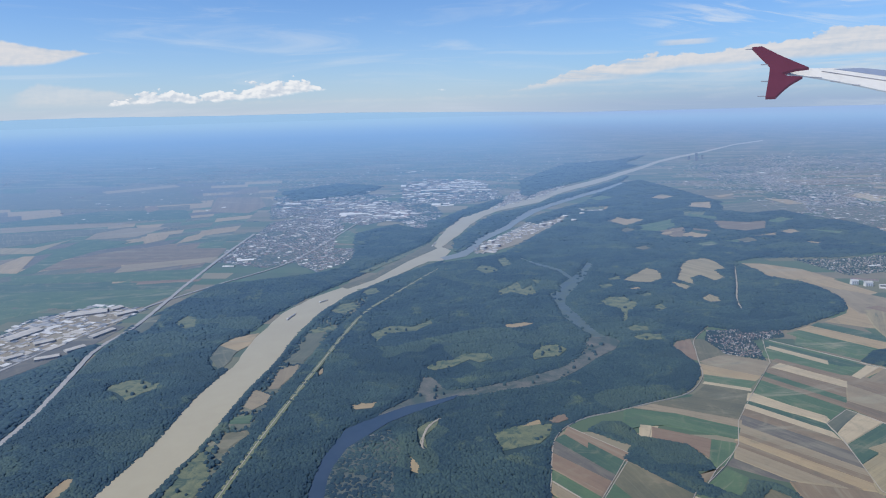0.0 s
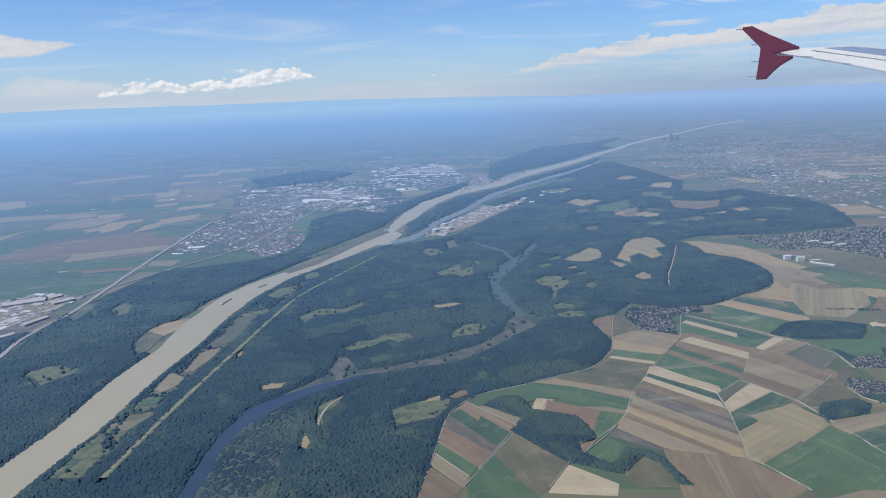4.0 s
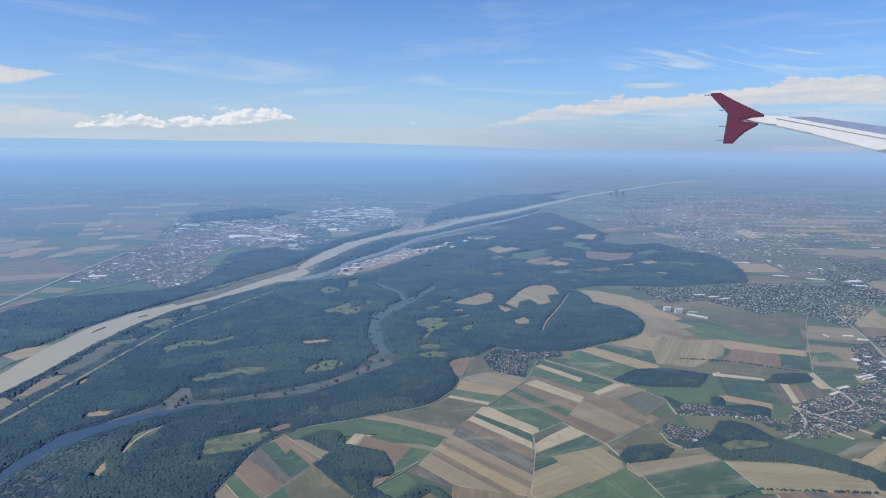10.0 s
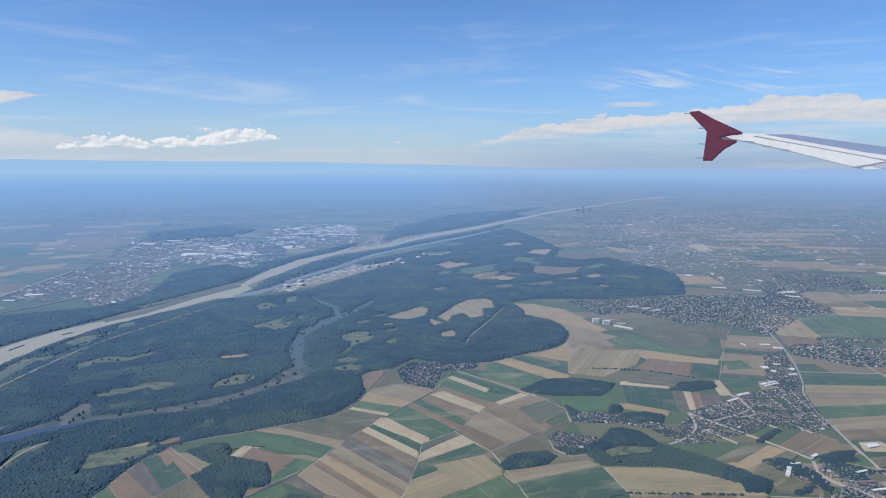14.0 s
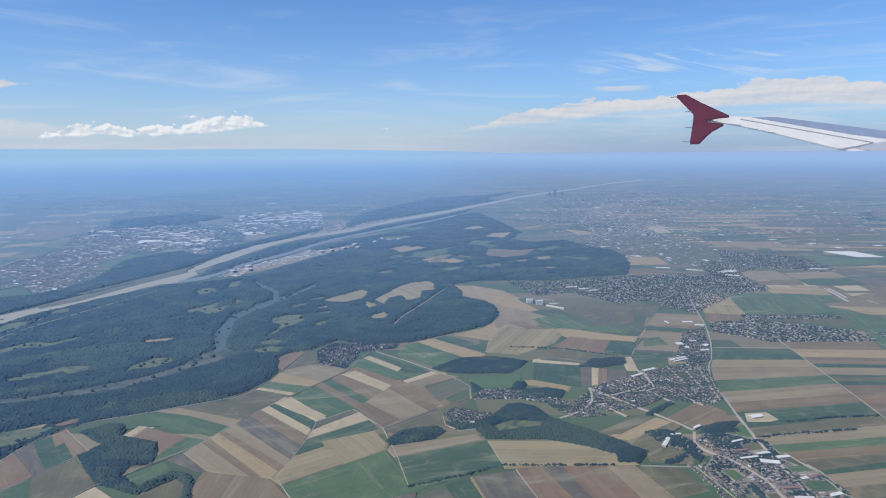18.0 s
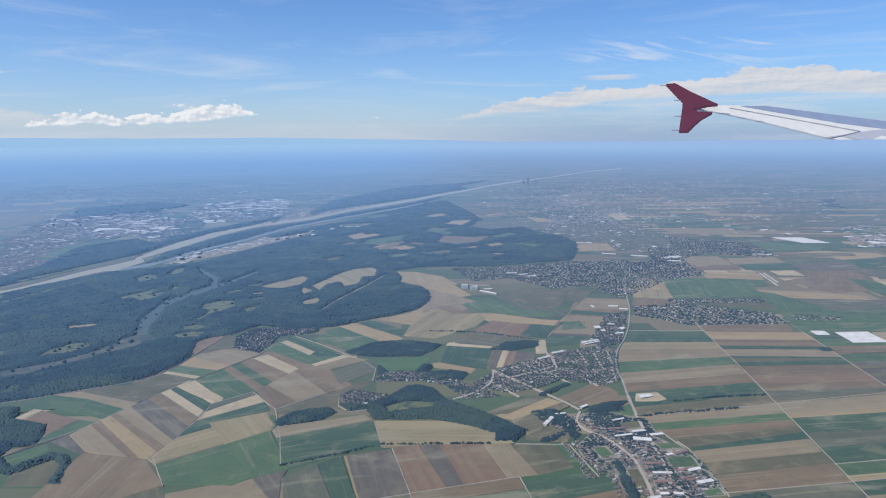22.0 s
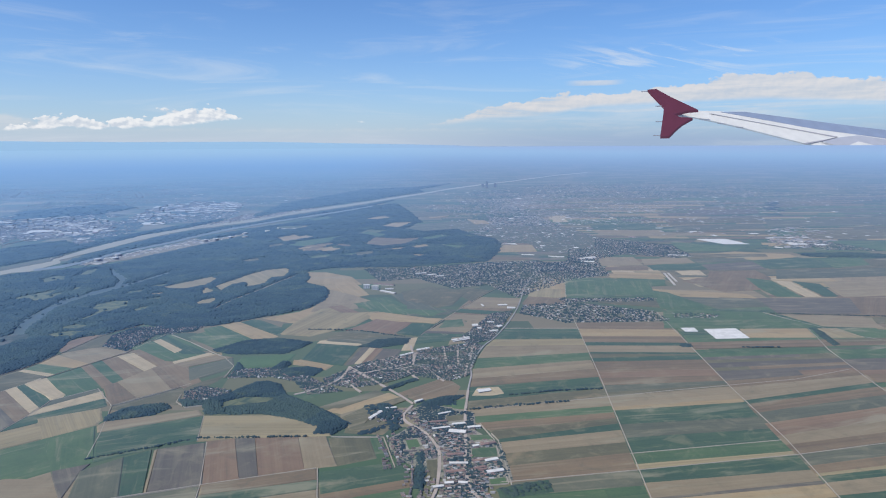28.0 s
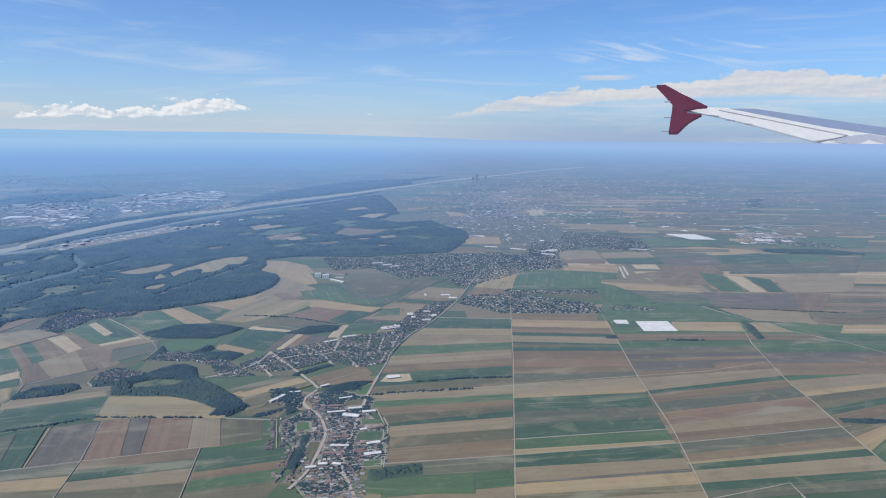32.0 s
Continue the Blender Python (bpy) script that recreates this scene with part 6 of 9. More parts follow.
clearing("glade", [(20.4, 77.4), (21.9, 78.3), (22.3, 77), (20.9, 76.4)])
clearing("glade", [(2, 40.1), (1.5, 42.7), (2.7, 43.4), (4.2, 44.2), (5.7, 44), (5.4, 42.5), (4.5, 41.3), (3.1, 40.5)])
clearing("redbrown", [(5.5, 44.3), (6.1, 45.2), (6.9, 45.6), (7.1, 44.8), (6.3, 44.2)])
clearing("tan", [(3.6, 43.5), (4.2, 44.4), (4.9, 44.7), (5, 44.1)])
clearing("tan", [(-4.1, 37.9), (-4.2, 39.5), (-3.6, 38.6), (-3.5, 37.4)])
clearing("glade", [(-3.8, 41.5), (-4.1, 43.5), (-3.4, 44.4), (-2.4, 45), (-2.8, 43.7), (-3.4, 42.4), (-3.1, 40.6)])
clearing("tan", [(27.9, 130.8), (30.9, 135.4), (32.5, 132.3), (29.5, 127.9)])
clearing("green", [(31.2, 120.2), (36.5, 127), (40.1, 124.7), (35.1, 118.6)])
clearing("tan", [(34.3, 116.4), (38.1, 121.8), (39.7, 118.1), (35.8, 112.5)])
clearing("olive", [(49.1, 148.3), (53.9, 154.1), (56.3, 150.9), (51.8, 146.1)])
clearing("tan", [(36.9, 114.5), (40.5, 118), (41.3, 115.2), (38.1, 112.8)])
clearing("green", [(57.7, 127.1), (62.6, 132), (63.7, 129), (59.2, 124.9)])
clearing("tan", [(45.3, 163.7), (50.2, 170.8), (51.9, 165.9), (48.1, 161.1)])
clearing("tan", [(62, 167.5), (68.2, 172.3), (67.3, 166.6), (62.1, 161.9)])
clearing("olive", [(27.9, 120.6), (30.1, 123.3), (31.1, 120.8), (28.7, 118.2)])
clearing("green", [(37.3, 107), (40.8, 109), (41.3, 106.6), (37.9, 104.6)])
clearing("olive", [(44.8, 109.6), (48.1, 111.8), (48.8, 109.2), (45.6, 107.1)])
clearing("tan", [(55.4, 116.4), (58.6, 118.9), (59, 116), (56.1, 114.1)])
clearing("olive", [(26.5, 104.3), (28.8, 106.4), (29.6, 104), (27.6, 102.5)])
clearing("green", [(30.1, 165.1), (34.9, 171.1), (36.8, 166.2), (32.1, 160.6)])
clearing("tan", [(25.9, 150), (32.5, 151.1), (31.3, 147), (27.4, 145)])
clearing("tan", [(48.9, 112.7), (55.1, 115.7), (53.2, 113.2)])
clearing("tan", [(55.2, 107.3), (58.1, 106.7), (56.3, 105.1)])
clearing("tan", [(49.8, 147.9), (55.5, 149.9), (53.5, 144.9)])
clearing("tan", [(29.1, 128.1), (33.9, 134.1), (35.5, 131.4), (30.3, 125.3)])
clearing("tan", [(40, 116.3), (42.6, 115.2), (41, 112.5), (38.6, 112.1)])
clearing("tan", [(52.1, 154), (57.3, 155.1), (54.3, 147.5), (50.1, 148.6)])
clearing("brown", [(46.6, 120.4), (48.2, 129.2), (56.8, 125.3), (54.9, 121), (50.1, 117.7)])
clearing("brown", [(34, 114.8), (38.8, 118.6), (38, 114.7)])
clearing("brown", [(41.7, 121.2), (44.3, 119.1), (43.6, 117.2), (41, 119.2)])
clearing("brown", [(48.5, 127.5), (53, 126.1), (57.9, 127.7), (54.5, 119.6), (50.1, 117.4), (47.4, 121.7)])
clearing("brown", [(35, 119.1), (40.3, 122.5), (40.2, 120.1), (35.3, 117.5)])
clearing("brown", [(36.7, 117.8), (39.6, 119.3), (37.2, 112.9), (35.7, 113.4)])
clearing("glade", [(-16.4, 90.5), (-11.9, 101.2), (-7.1, 112.2), (-5.8, 118.5), (-6.8, 107.4), (-12.3, 96.9), (-14.9, 91)])
clearing("glade", [(25.2, 149.9), (31.4, 150.3), (29.7, 144.1), (24.8, 144.8)])
clearing("glade", [(46.4, 141.7), (50.7, 140), (47.7, 133.7), (44.6, 135.6)])
clearing("green", [(55.2, 143), (60.1, 153.1), (68, 150.9), (66.4, 140.1), (58.8, 137.4)])
clearing("green", [(41.9, 108.7), (45.5, 109.8), (44.8, 107)])
clearing("green", [(60.1, 118.9), (65.9, 115.5), (64.2, 113)])
clearing("green", [(34.5, 126.3), (39.8, 130.1), (40.2, 125.5), (35.1, 123.4)])
clearing("green", [(46.4, 138.4), (50.8, 133.2), (49.2, 130), (45.5, 135)])
clearing("green", [(32.7, 125), (41.1, 132.1), (38.8, 123.5), (32.5, 120.1)])
clearing("green", [(58.3, 153), (66, 155.7), (69.3, 151.3), (62.8, 142.2), (55.3, 141.5)])
HOLES.append([(30.1, 71), (31.2, 75.1), (33.9, 81.9), (37.2, 90.9), (37.6, 90.7), (34.3, 81.7), (31.6, 74.9), (30.5, 70.9)])
HOLES.append(LEFT_BANK + RIGHT_BANK)
HOLES.append([(-4.7, 100), (-1.9, 103.1), (0.2, 108.7), (1.4, 115), (4.1, 121.2), (7.1, 128.1), (10, 137.7), (13.6, 147.7), (18.5, 155.7), (23.9, 164.7), (30, 174.7), (37, 184.5), (46.5, 200.8), (46.5, 197), (37.3, 179.7), (30.5, 170.5), (24.5, 160.9), (19.1, 152.3), (14.6, 143.6), (11, 134.1), (8.1, 125), (5.1, 118.4), (2.4, 112.4), (1.2, 106.4), (-0.6, 100.5), (-3.7, 98.1)])
HOLES.append([(3.1, 107.2), (6.4, 111.4), (7.5, 108.4), (4.3, 105.5)])
HOLES.append([(-10, 31.3), (-10.2, 37.4), (-10.1, 39.7), (-9.6, 42), (-9.3, 43.5), (-8.3, 44.6), (-6.8, 45.7), (-5.1, 47), (-3, 48.2), (-1, 49.2), (-1.6, 48.4), (-4.4, 46.2), (-6.2, 44.5), (-7.6, 42.5), (-8.6, 40.8), (-9.2, 38.6), (-9.2, 36.8), (-8.9, 31.3)])
HOLES.append([(-8.1, 44.3), (-6.5, 46.9), (-4.6, 49), (-4.3, 52.8), (-3.4, 52.8), (-2.1, 50), (0.7, 50.6), (3.6, 51.9), (6.2, 53.6), (8.3, 55), (10.3, 57.7), (11.6, 62), (12.7, 63.6), (13.7, 62.7), (14.7, 61.4), (13.7, 59.1), (11.7, 57.1), (9.4, 54.1), (7.1, 51.6), (4.9, 50.6), (2, 49.6), (-1.2, 48.8), (-4.2, 46.4), (-6.2, 44.8)])
OVERGROWN.append(HOLES[-1])
HOLES.append([(12.2, 62.3), (11.1, 65.8), (10.2, 69), (10, 74.4), (9.8, 78.3), (11.1, 80), (12.8, 83.8), (15.3, 89.8), (17.5, 95.7), (18.1, 93.8), (15.8, 86.6), (13.3, 80.7), (11.7, 76.9), (11.2, 73.4), (11.9, 70.1), (12.6, 65.4), (13.5, 62.6)])
OVERGROWN.append(HOLES[-1])
HOLES.append([(7.4, 99.3), (10, 95.7), (13.2, 90.7), (14.3, 84.1), (12.1, 80.9), (11.4, 82.2), (13.2, 85.5), (12.4, 89.6), (9.6, 94)])
OVERGROWN.append(HOLES[-1])
HOLES.append([(-8.9, 32.3), (-9.2, 36.8), (-9.2, 38.6), (-8.6, 40.8), (-7.6, 42.5), (-6, 43.4), (-4.9, 41), (-5.1, 38), (-4.5, 32.3)])
woodland("riverside_forest", [(-19.9, 32), (-19.8, 34.9), (-19.3, 39.2), (-19, 42.6), (-19, 48.2), (-18.8, 51.8), (-18.3, 56.9), (-18.2, 64.9), (-17.4, 72.4), (-15.3, 79.5), (-11.2, 87.2), (-5.9, 94.9), (-2.7, 96.9), (2.5, 100), (6.8, 103.9), (9.7, 110.6), (41.3, 103), (38.6, 93.3), (39.6, 88.7), (39.5, 85), (42.4, 81.9), (43.4, 78.6), (43.1, 74.2), (41.6, 70.5), (39.5, 68.8), (35.8, 66.2), (32.4, 64), (28.1, 63), (24.4, 65.3), (22, 61.9), (19.8, 60.9), (19.2, 59.8), (20, 54.7), (19.4, 52.6), (18, 50.2), (16.6, 48.9), (13.8, 47.5), (11.1, 46.2), (8.5, 45.1), (6.7, 43.7), (5.7, 42), (5.2, 40.1), (4.4, 34.3), (3.9, 31.9)], 0.16, "dense dark green riverside forest with clearings", HOLES)
woodland("far_forest", [(5.1, 101.3), (10.6, 114), (17.8, 129.6), (25.8, 151.1), (33.8, 173.8), (44.2, 197.2), (53.8, 206.5), (57.7, 178.2), (59.9, 147.9), (66.3, 142.9), (69.5, 129.8), (72.8, 124.3), (73.1, 116.7), (70.4, 106.5), (67.2, 98.8), (61.4, 98), (54.4, 95.4), (47.3, 96), (42, 95.7), (37.9, 93.2), (37.4, 88.8), (26.1, 87.3), (11.9, 87.7)], 0.46, "wide dark forest with scattered fields", HOLES)
woodland("left_bank_forest", [(-23.3, 34.9), (-22.6, 41.2), (-22.8, 49.6), (-22.2, 55), (-24.1, 56), (-25.2, 59.4), (-23.4, 66), (-22.6, 72), (-20.7, 77.7), (-17.2, 85.8), (-13, 95.5), (-7.1, 112.2), (-6.3, 122), (-10.1, 126.7), (-15, 130.5), (-18, 118.6), (-18.1, 106.1), (-19.6, 94.2), (-22.3, 90.9), (-29.5, 87.5), (-35.2, 85.4), (-36.8, 74.9), (-37.9, 67.6), (-37.2, 60.5), (-35.7, 53.4), (-34.2, 45.7), (-33.8, 41.3), (-33.7, 33.9), (-25, 32), (-23.4, 32.5)], 0.17, "dense dark green forest along the river bank", HOLES)
woodland("bank_wood", [(-21.8, 122.4), (-15.3, 132.6), (-9.4, 124.7), (-6.3, 122), (-8.6, 112.4), (-12.8, 101.3), (-16, 92.8), (-18.3, 89.6), (-19, 103.1)], 0.36, "dark wood between the river meadows and the town", HOLES)
woodland("harbour_wood", [(-10, 133.4), (-3.7, 139.9), (2.8, 156.2), (7.3, 160.5), (-3.4, 127.2), (-6.6, 128.2)], 0.7, "small dark wood by the harbour", HOLES)
woodland("city_park", [(16.7, 212.2), (40.5, 274.9), (64.8, 289.5), (83.2, 312.7), (61.8, 265.5), (30.2, 204.1), (14.8, 178.4)], 1.1, "long dark wooded park along the river", HOLES)
woodland("plateau_wood", [(-56.6, 195.4), (-43.4, 216.4), (-26.6, 204.6), (-30.5, 183.9), (-46.8, 171.1)], 1, "dark wood between far fields", HOLES)
woodland("roadside_forest", [(-42.9, 51.2), (-40.8, 55.5), (-39.4, 61.4), (-38.2, 61.9), (-37, 55.4), (-34.8, 46.5), (-34.3, 42), (-33.4, 37.6)], 0.3, "dark green wood beside the motorway", HOLES)
woodland("island_wood", [(-2.7, 105.2), (-2.7, 113), (-0.8, 120.4), (1.1, 129.6), (3.8, 138.4), (7.6, 146.4), (12.6, 152), (17.9, 158.7), (22.9, 170.8), (29.3, 180.8), (36.5, 191.2), (44.6, 203.9), (53.9, 220.8), (46.5, 200.8), (37, 184.5), (30, 174.7), (23.9, 164.7), (18.5, 155.7), (13.6, 147.7), (10, 137.7), (7.1, 128.1), (4.1, 121.2), (1.4, 115), (0.2, 108.7), (-1.9, 103.1)], 0.7, "narrow wooded island between two channels")
woodland("bank_wood", [(-7.2, 116.6), (-5.9, 120.3), (-4.7, 130.3), (-2.7, 140.1), (1, 147.3), (4.8, 156.3), (9.7, 164), (7.3, 168.1), (-0.7, 152.6), (-6.8, 135.4), (-10.2, 120.8)], 0.6, "narrow belt of trees along the river bank", HOLES)
woodland("bank_wood", [(15.5, 171.1), (21, 183.5), (27.8, 194.2), (35.4, 206.2), (44.1, 219.9), (54.1, 238.2), (65.7, 256.7), (64.3, 273.6), (41.1, 248.5), (24.4, 207.8), (14, 178.3)], 0.6, "narrow belt of trees along the river bank", HOLES)
woodland("bank_wood", [(46.6, 193.3), (32.6, 164.8), (20, 147.9), (15.3, 140.7), (11.5, 132.4), (13.6, 128.9), (21.6, 139.9), (33.8, 152.7), (47, 176.9)], 0.6, "narrow belt of trees along the river bank", HOLES)
woodland("riverside_trees", wavy([(-4.2, 97.7), (-6.3, 95), (-11.1, 87.2), (-15.2, 79.5), (-17.3, 72.4), (-18.1, 64.9), (-18.2, 56.9), (-18.7, 51.8), (-18.9, 48.2), (-18.9, 42.6), (-19.2, 39.2), (-19.7, 34.9), (-19.8, 32.5), (-19.6, 32.5), (-19.1, 34.9), (-19, 39.2), (-18.3, 42.6), (-18.7, 48.2), (-18.1, 51.8), (-18, 56.9), (-17.5, 64.9), (-17, 72.4), (-14.7, 79.5), (-10.8, 87.2), (-5.9, 95), (-3.8, 97.7)], 0.2, 1.0), 0.2, "dark trees lining the water of the river", floor=False, tall=0.3, thin=0.25)
woodland("far_wood", wavy([(167.1, 187.3), (177.6, 198.1), (175.1, 190.2), (156.2, 156.3), (149.7, 154.4)], 3.0, 6.0), 1.3, "dark wood among far fields", tall=0.08, thin=0.3)
woodland("far_wood", [(122.2, 100.5), (128, 100.5), (138.2, 96.4), (135.8, 93.3), (125, 96.2)], 0.6, "long dark belt of wood among far fields", tall=0.12, thin=0.2)
PARK = [[(38.4, 42.1), (39.8, 43.1), (42.3, 42.7), (41.8, 42), (39.7, 41.6), (38.6, 41.3)]]
woodland("copse", wavy([(9.5, 44.3), (10.8, 44.2), (11.6, 41.9), (13, 41.5), (14.5, 40.9), (15.1, 39.5), (15.3, 37.9), (14, 37.6), (14.1, 36.3), (15.6, 34.7), (16.6, 36), (16.9, 36.6), (18.2, 36.1), (19, 35), (19.6, 32.3), (18.9, 32.4), (18.5, 34.8), (17.6, 35.6), (16.8, 34.8), (16, 33.8), (14.6, 34.5), (12.8, 35.3), (11.1, 37.6), (9.8, 39.2), (10.8, 40.9), (8.1, 43.1)], 0.25, 1.0), 0.125, "dark green copse among fields", PARK, tall=0.25)
woodland("copse", wavy([(30.6, 40.3), (31.8, 41.7), (34.3, 42.1), (34.7, 41.3), (33.9, 40.2), (31.9, 39.6), (30.8, 39.4)], 0.25, 1.0), 0.125, "dark green copse among fields", PARK, tall=0.25)
woodland("copse", wavy([(34.9, 43), (35.7, 41.5), (37.2, 41.7), (37.7, 40), (41.9, 39.8), (44.4, 38.3), (46.1, 37.1), (45.8, 35.8), (47.2, 35.7), (48.2, 37.2), (47, 39), (45.1, 41.3), (43.1, 43.2), (42.3, 45.4), (41.1, 46.4), (40.1, 46.1), (38.4, 43.9), (36.8, 42.4)], 0.25, 1.0), 0.125, "dark green copse among fields", PARK, tall=0.25)
woodland("copse", wavy([(34.5, 55.3), (36.7, 57.8), (39.8, 58.2), (43.5, 56.6), (42.7, 55), (41.2, 53.5), (37.3, 53.6), (35, 54.5)], 0.25, 1.0), 0.125, "dark green copse among fields", PARK, tall=0.25)
woodland("copse", wavy([(48, 54.7), (49.9, 56.8), (53.1, 57.1), (52.8, 55.4), (50.1, 54.3)], 0.25, 1.0), 0.125, "dark green copse among fields", PARK, tall=0.25)
woodland("copse", wavy([(41.9, 49.1), (43.9, 49.6), (45.3, 48.7), (44.7, 47.3), (42.6, 47.1)], 0.25, 1.0), 0.125, "dark green copse among fields", PARK, tall=0.25)
woodland("copse", wavy([(50.2, 43.4), (53.1, 45.8), (53.4, 45.4), (50.8, 43.1)], 0.25, 1.0), 0.125, "dark green copse among fields", PARK, tall=0.25)
woodland("copse", wavy([(53.1, 40.1), (55, 41.5), (56.8, 41.7), (55.5, 40.3), (53.7, 39.5)], 0.25, 1.0), 0.125, "dark green copse among fields", PARK, tall=0.25)
woodland("copse", wavy([(37.5, 51.4), (38.6, 49.6), (37.6, 48.7)], 0.25, 1.0), 0.125, "dark green copse among fields", PARK, tall=0.25)
woodland("copse", wavy([(41.5, 51.2), (42.4, 50.5), (41.7, 48.9), (40.7, 49.2)], 0.25, 1.0), 0.125, "dark green copse among fields", PARK, tall=0.25)
woodland("copse", wavy([(94.8, 56.6), (95.5, 55.5), (94.2, 50.8), (93.2, 50.5)], 0.25, 1.0), 0.125, "dark green copse among fields", PARK, tall=0.25)
woodland("copse", wavy([(89.3, 33), (92.2, 32.6), (91.7, 32), (88.9, 32.3)], 0.25, 1.0), 0.125, "dark green copse among fields", PARK, tall=0.25)
woodland("copse", wavy([(79, 52.8), (80.1, 52.4), (79.8, 51.5), (78.7, 51.7)], 0.25, 1.0), 0.125, "dark green copse among fields", PARK, tall=0.25)
woodland("copse", wavy([(52.62, 32.5), (53.15, 32.8), (53.2, 30.6), (52.95, 28.6), (52.75, 28), (52.3, 28.4), (52.5, 30.4)], 0.12, 0.8), 0.15, "belt of dark trees behind village gardens", tall=0.24)
woodland("copse", wavy([(57.03, 27.8), (58.58, 28.23), (60.08, 28.48), (60.1, 27.36), (58.58, 27.02), (57.33, 26.42)], 0.12, 0.8), 0.17, "loose belt of trees over a dark green meadow", floor=False, tall=0.16, thin=0.55)
woodland("copse", wavy([(49.13, 40.43), (50.85, 40.79), (51.86, 38.98), (51.95, 36.56), (51.16, 35.66), (50.53, 37.61), (49.53, 38.68)], 0.12, 0.8), 0.16, "dark trees between village gardens", floor=False, tall=0.2, thin=0.45)
woodland("copse", wavy([(53.54, 40.76), (54.66, 41.28), (56, 40.63), (56.04, 39.84), (54.75, 40.13), (53.7, 39.96)], 0.1, 0.8), 0.15, "row of dark trees by a village", floor=False, tall=0.2, thin=0.2)
woodland("copse", wavy([(48.83, 35.88), (49.76, 36.39), (50.63, 37.01), (50.71, 36.53), (49.98, 35.82), (49.06, 35.5)], 0.1, 0.8), 0.15, "hedge of dark trees by a village", floor=False, tall=0.18, thin=0.2)
woodland("copse", wavy([(121.6, 98.7), (131.7, 100.1), (136.5, 96.6), (134, 94.5), (128.8, 95.7), (122.7, 97)], 0.25, 1.0), 0.125, "dark green copse among fields", PARK, tall=0.25)

# ---- settlements ----
def gables(places, turn, length, depth, wall, rise):
    """House bodies with pitched roofs: walls in slot 0, roofs in slot 1."""
    n = len(places)
    base = np.array([(-1, -1, 0), (1, -1, 0), (1, 1, 0), (-1, 1, 0), (-1, -1, 1), (1, -1, 1), (1, 1, 1), (-1, 1, 1), (-1, 0, 2), (1, 0, 2)], float)
    tris = [(0, 1, 5), (0, 5, 4), (2, 3, 7), (2, 7, 6), (1, 2, 6), (1, 6, 5), (3, 0, 4), (3, 4, 7), (5, 6, 9), (7, 4, 8), (4, 5, 9), (4, 9, 8), (6, 7, 8), (6, 8, 9)]
    x = base[None, :, 0] * length[:, None] / 2
    y = base[None, :, 1] * depth[:, None] / 2
    z = np.where(base[None, :, 2] >= 2, (wall + rise)[:, None], np.where(base[None, :, 2] >= 1, wall[:, None], 0.0))
    c, s = np.cos(turn)[:, None], np.sin(turn)[:, None]
    v = np.stack([x * c - y * s + places[:, :1], x * s + y * c + places[:, 1:2], z], 2).reshape(-1, 3)
    t = (np.array(tris)[None] + 10 * np.arange(n)[:, None, None]).reshape(-1, 3)
    return v, t, np.tile([0] * 10 + [1] * 4, n)


def blocks(places, turn, length, depth, height):
    """Plain far blocks with flat roofs: walls in slot 0, roofs in slot 1."""
    n = len(places)
    base = np.array([(x, y, z) for z in (0, 1) for x, y in ((-1, -1), (1, -1), (1, 1), (-1, 1))], float)
    tris = [(0, 1, 5), (0, 5, 4), (1, 2, 6), (1, 6, 5), (2, 3, 7), (2, 7, 6), (3, 0, 4), (3, 4, 7), (4, 5, 6), (4, 6, 7)]
    x, y = base[None, :, 0] * length[:, None] / 2, base[None, :, 1] * depth[:, None] / 2
    c, s = np.cos(turn)[:, None], np.sin(turn)[:, None]
    v = np.stack([x * c - y * s + places[:, :1], x * s + y * c + places[:, 1:2], base[None, :, 2] * height[:, None]], 2).reshape(-1, 3)
    return v, (np.array(tris)[None] + 8 * np.arange(n)[:, None, None]).reshape(-1, 3), np.tile([0] * 8 + [1] * 2, n)


def far_clumps(places, size, height):
    """Far clumps of trees, a few facets each."""
    n = len(places)
    ring = np.arange(5) * math.tau / 5
    base = np.vstack([np.c_[np.cos(ring), np.sin(ring), np.zeros(5)], [[0, 0, 1.0]]])
    v = base[None] * RNG.uniform(0.7, 1.25, (n, 6, 1))
    out = np.stack([v[..., 0] * size[:, None] * 1.3 + places[:, :1], v[..., 1] * size[:, None] + places[:, 1:2], v[..., 2] * height[:, None]], 2)
    return out.reshape(-1, 3), (np.array([(k, (k + 1) % 5, 5) for k in range(5)])[None] + 6 * np.arange(n)[:, None, None]).reshape(-1, 3)


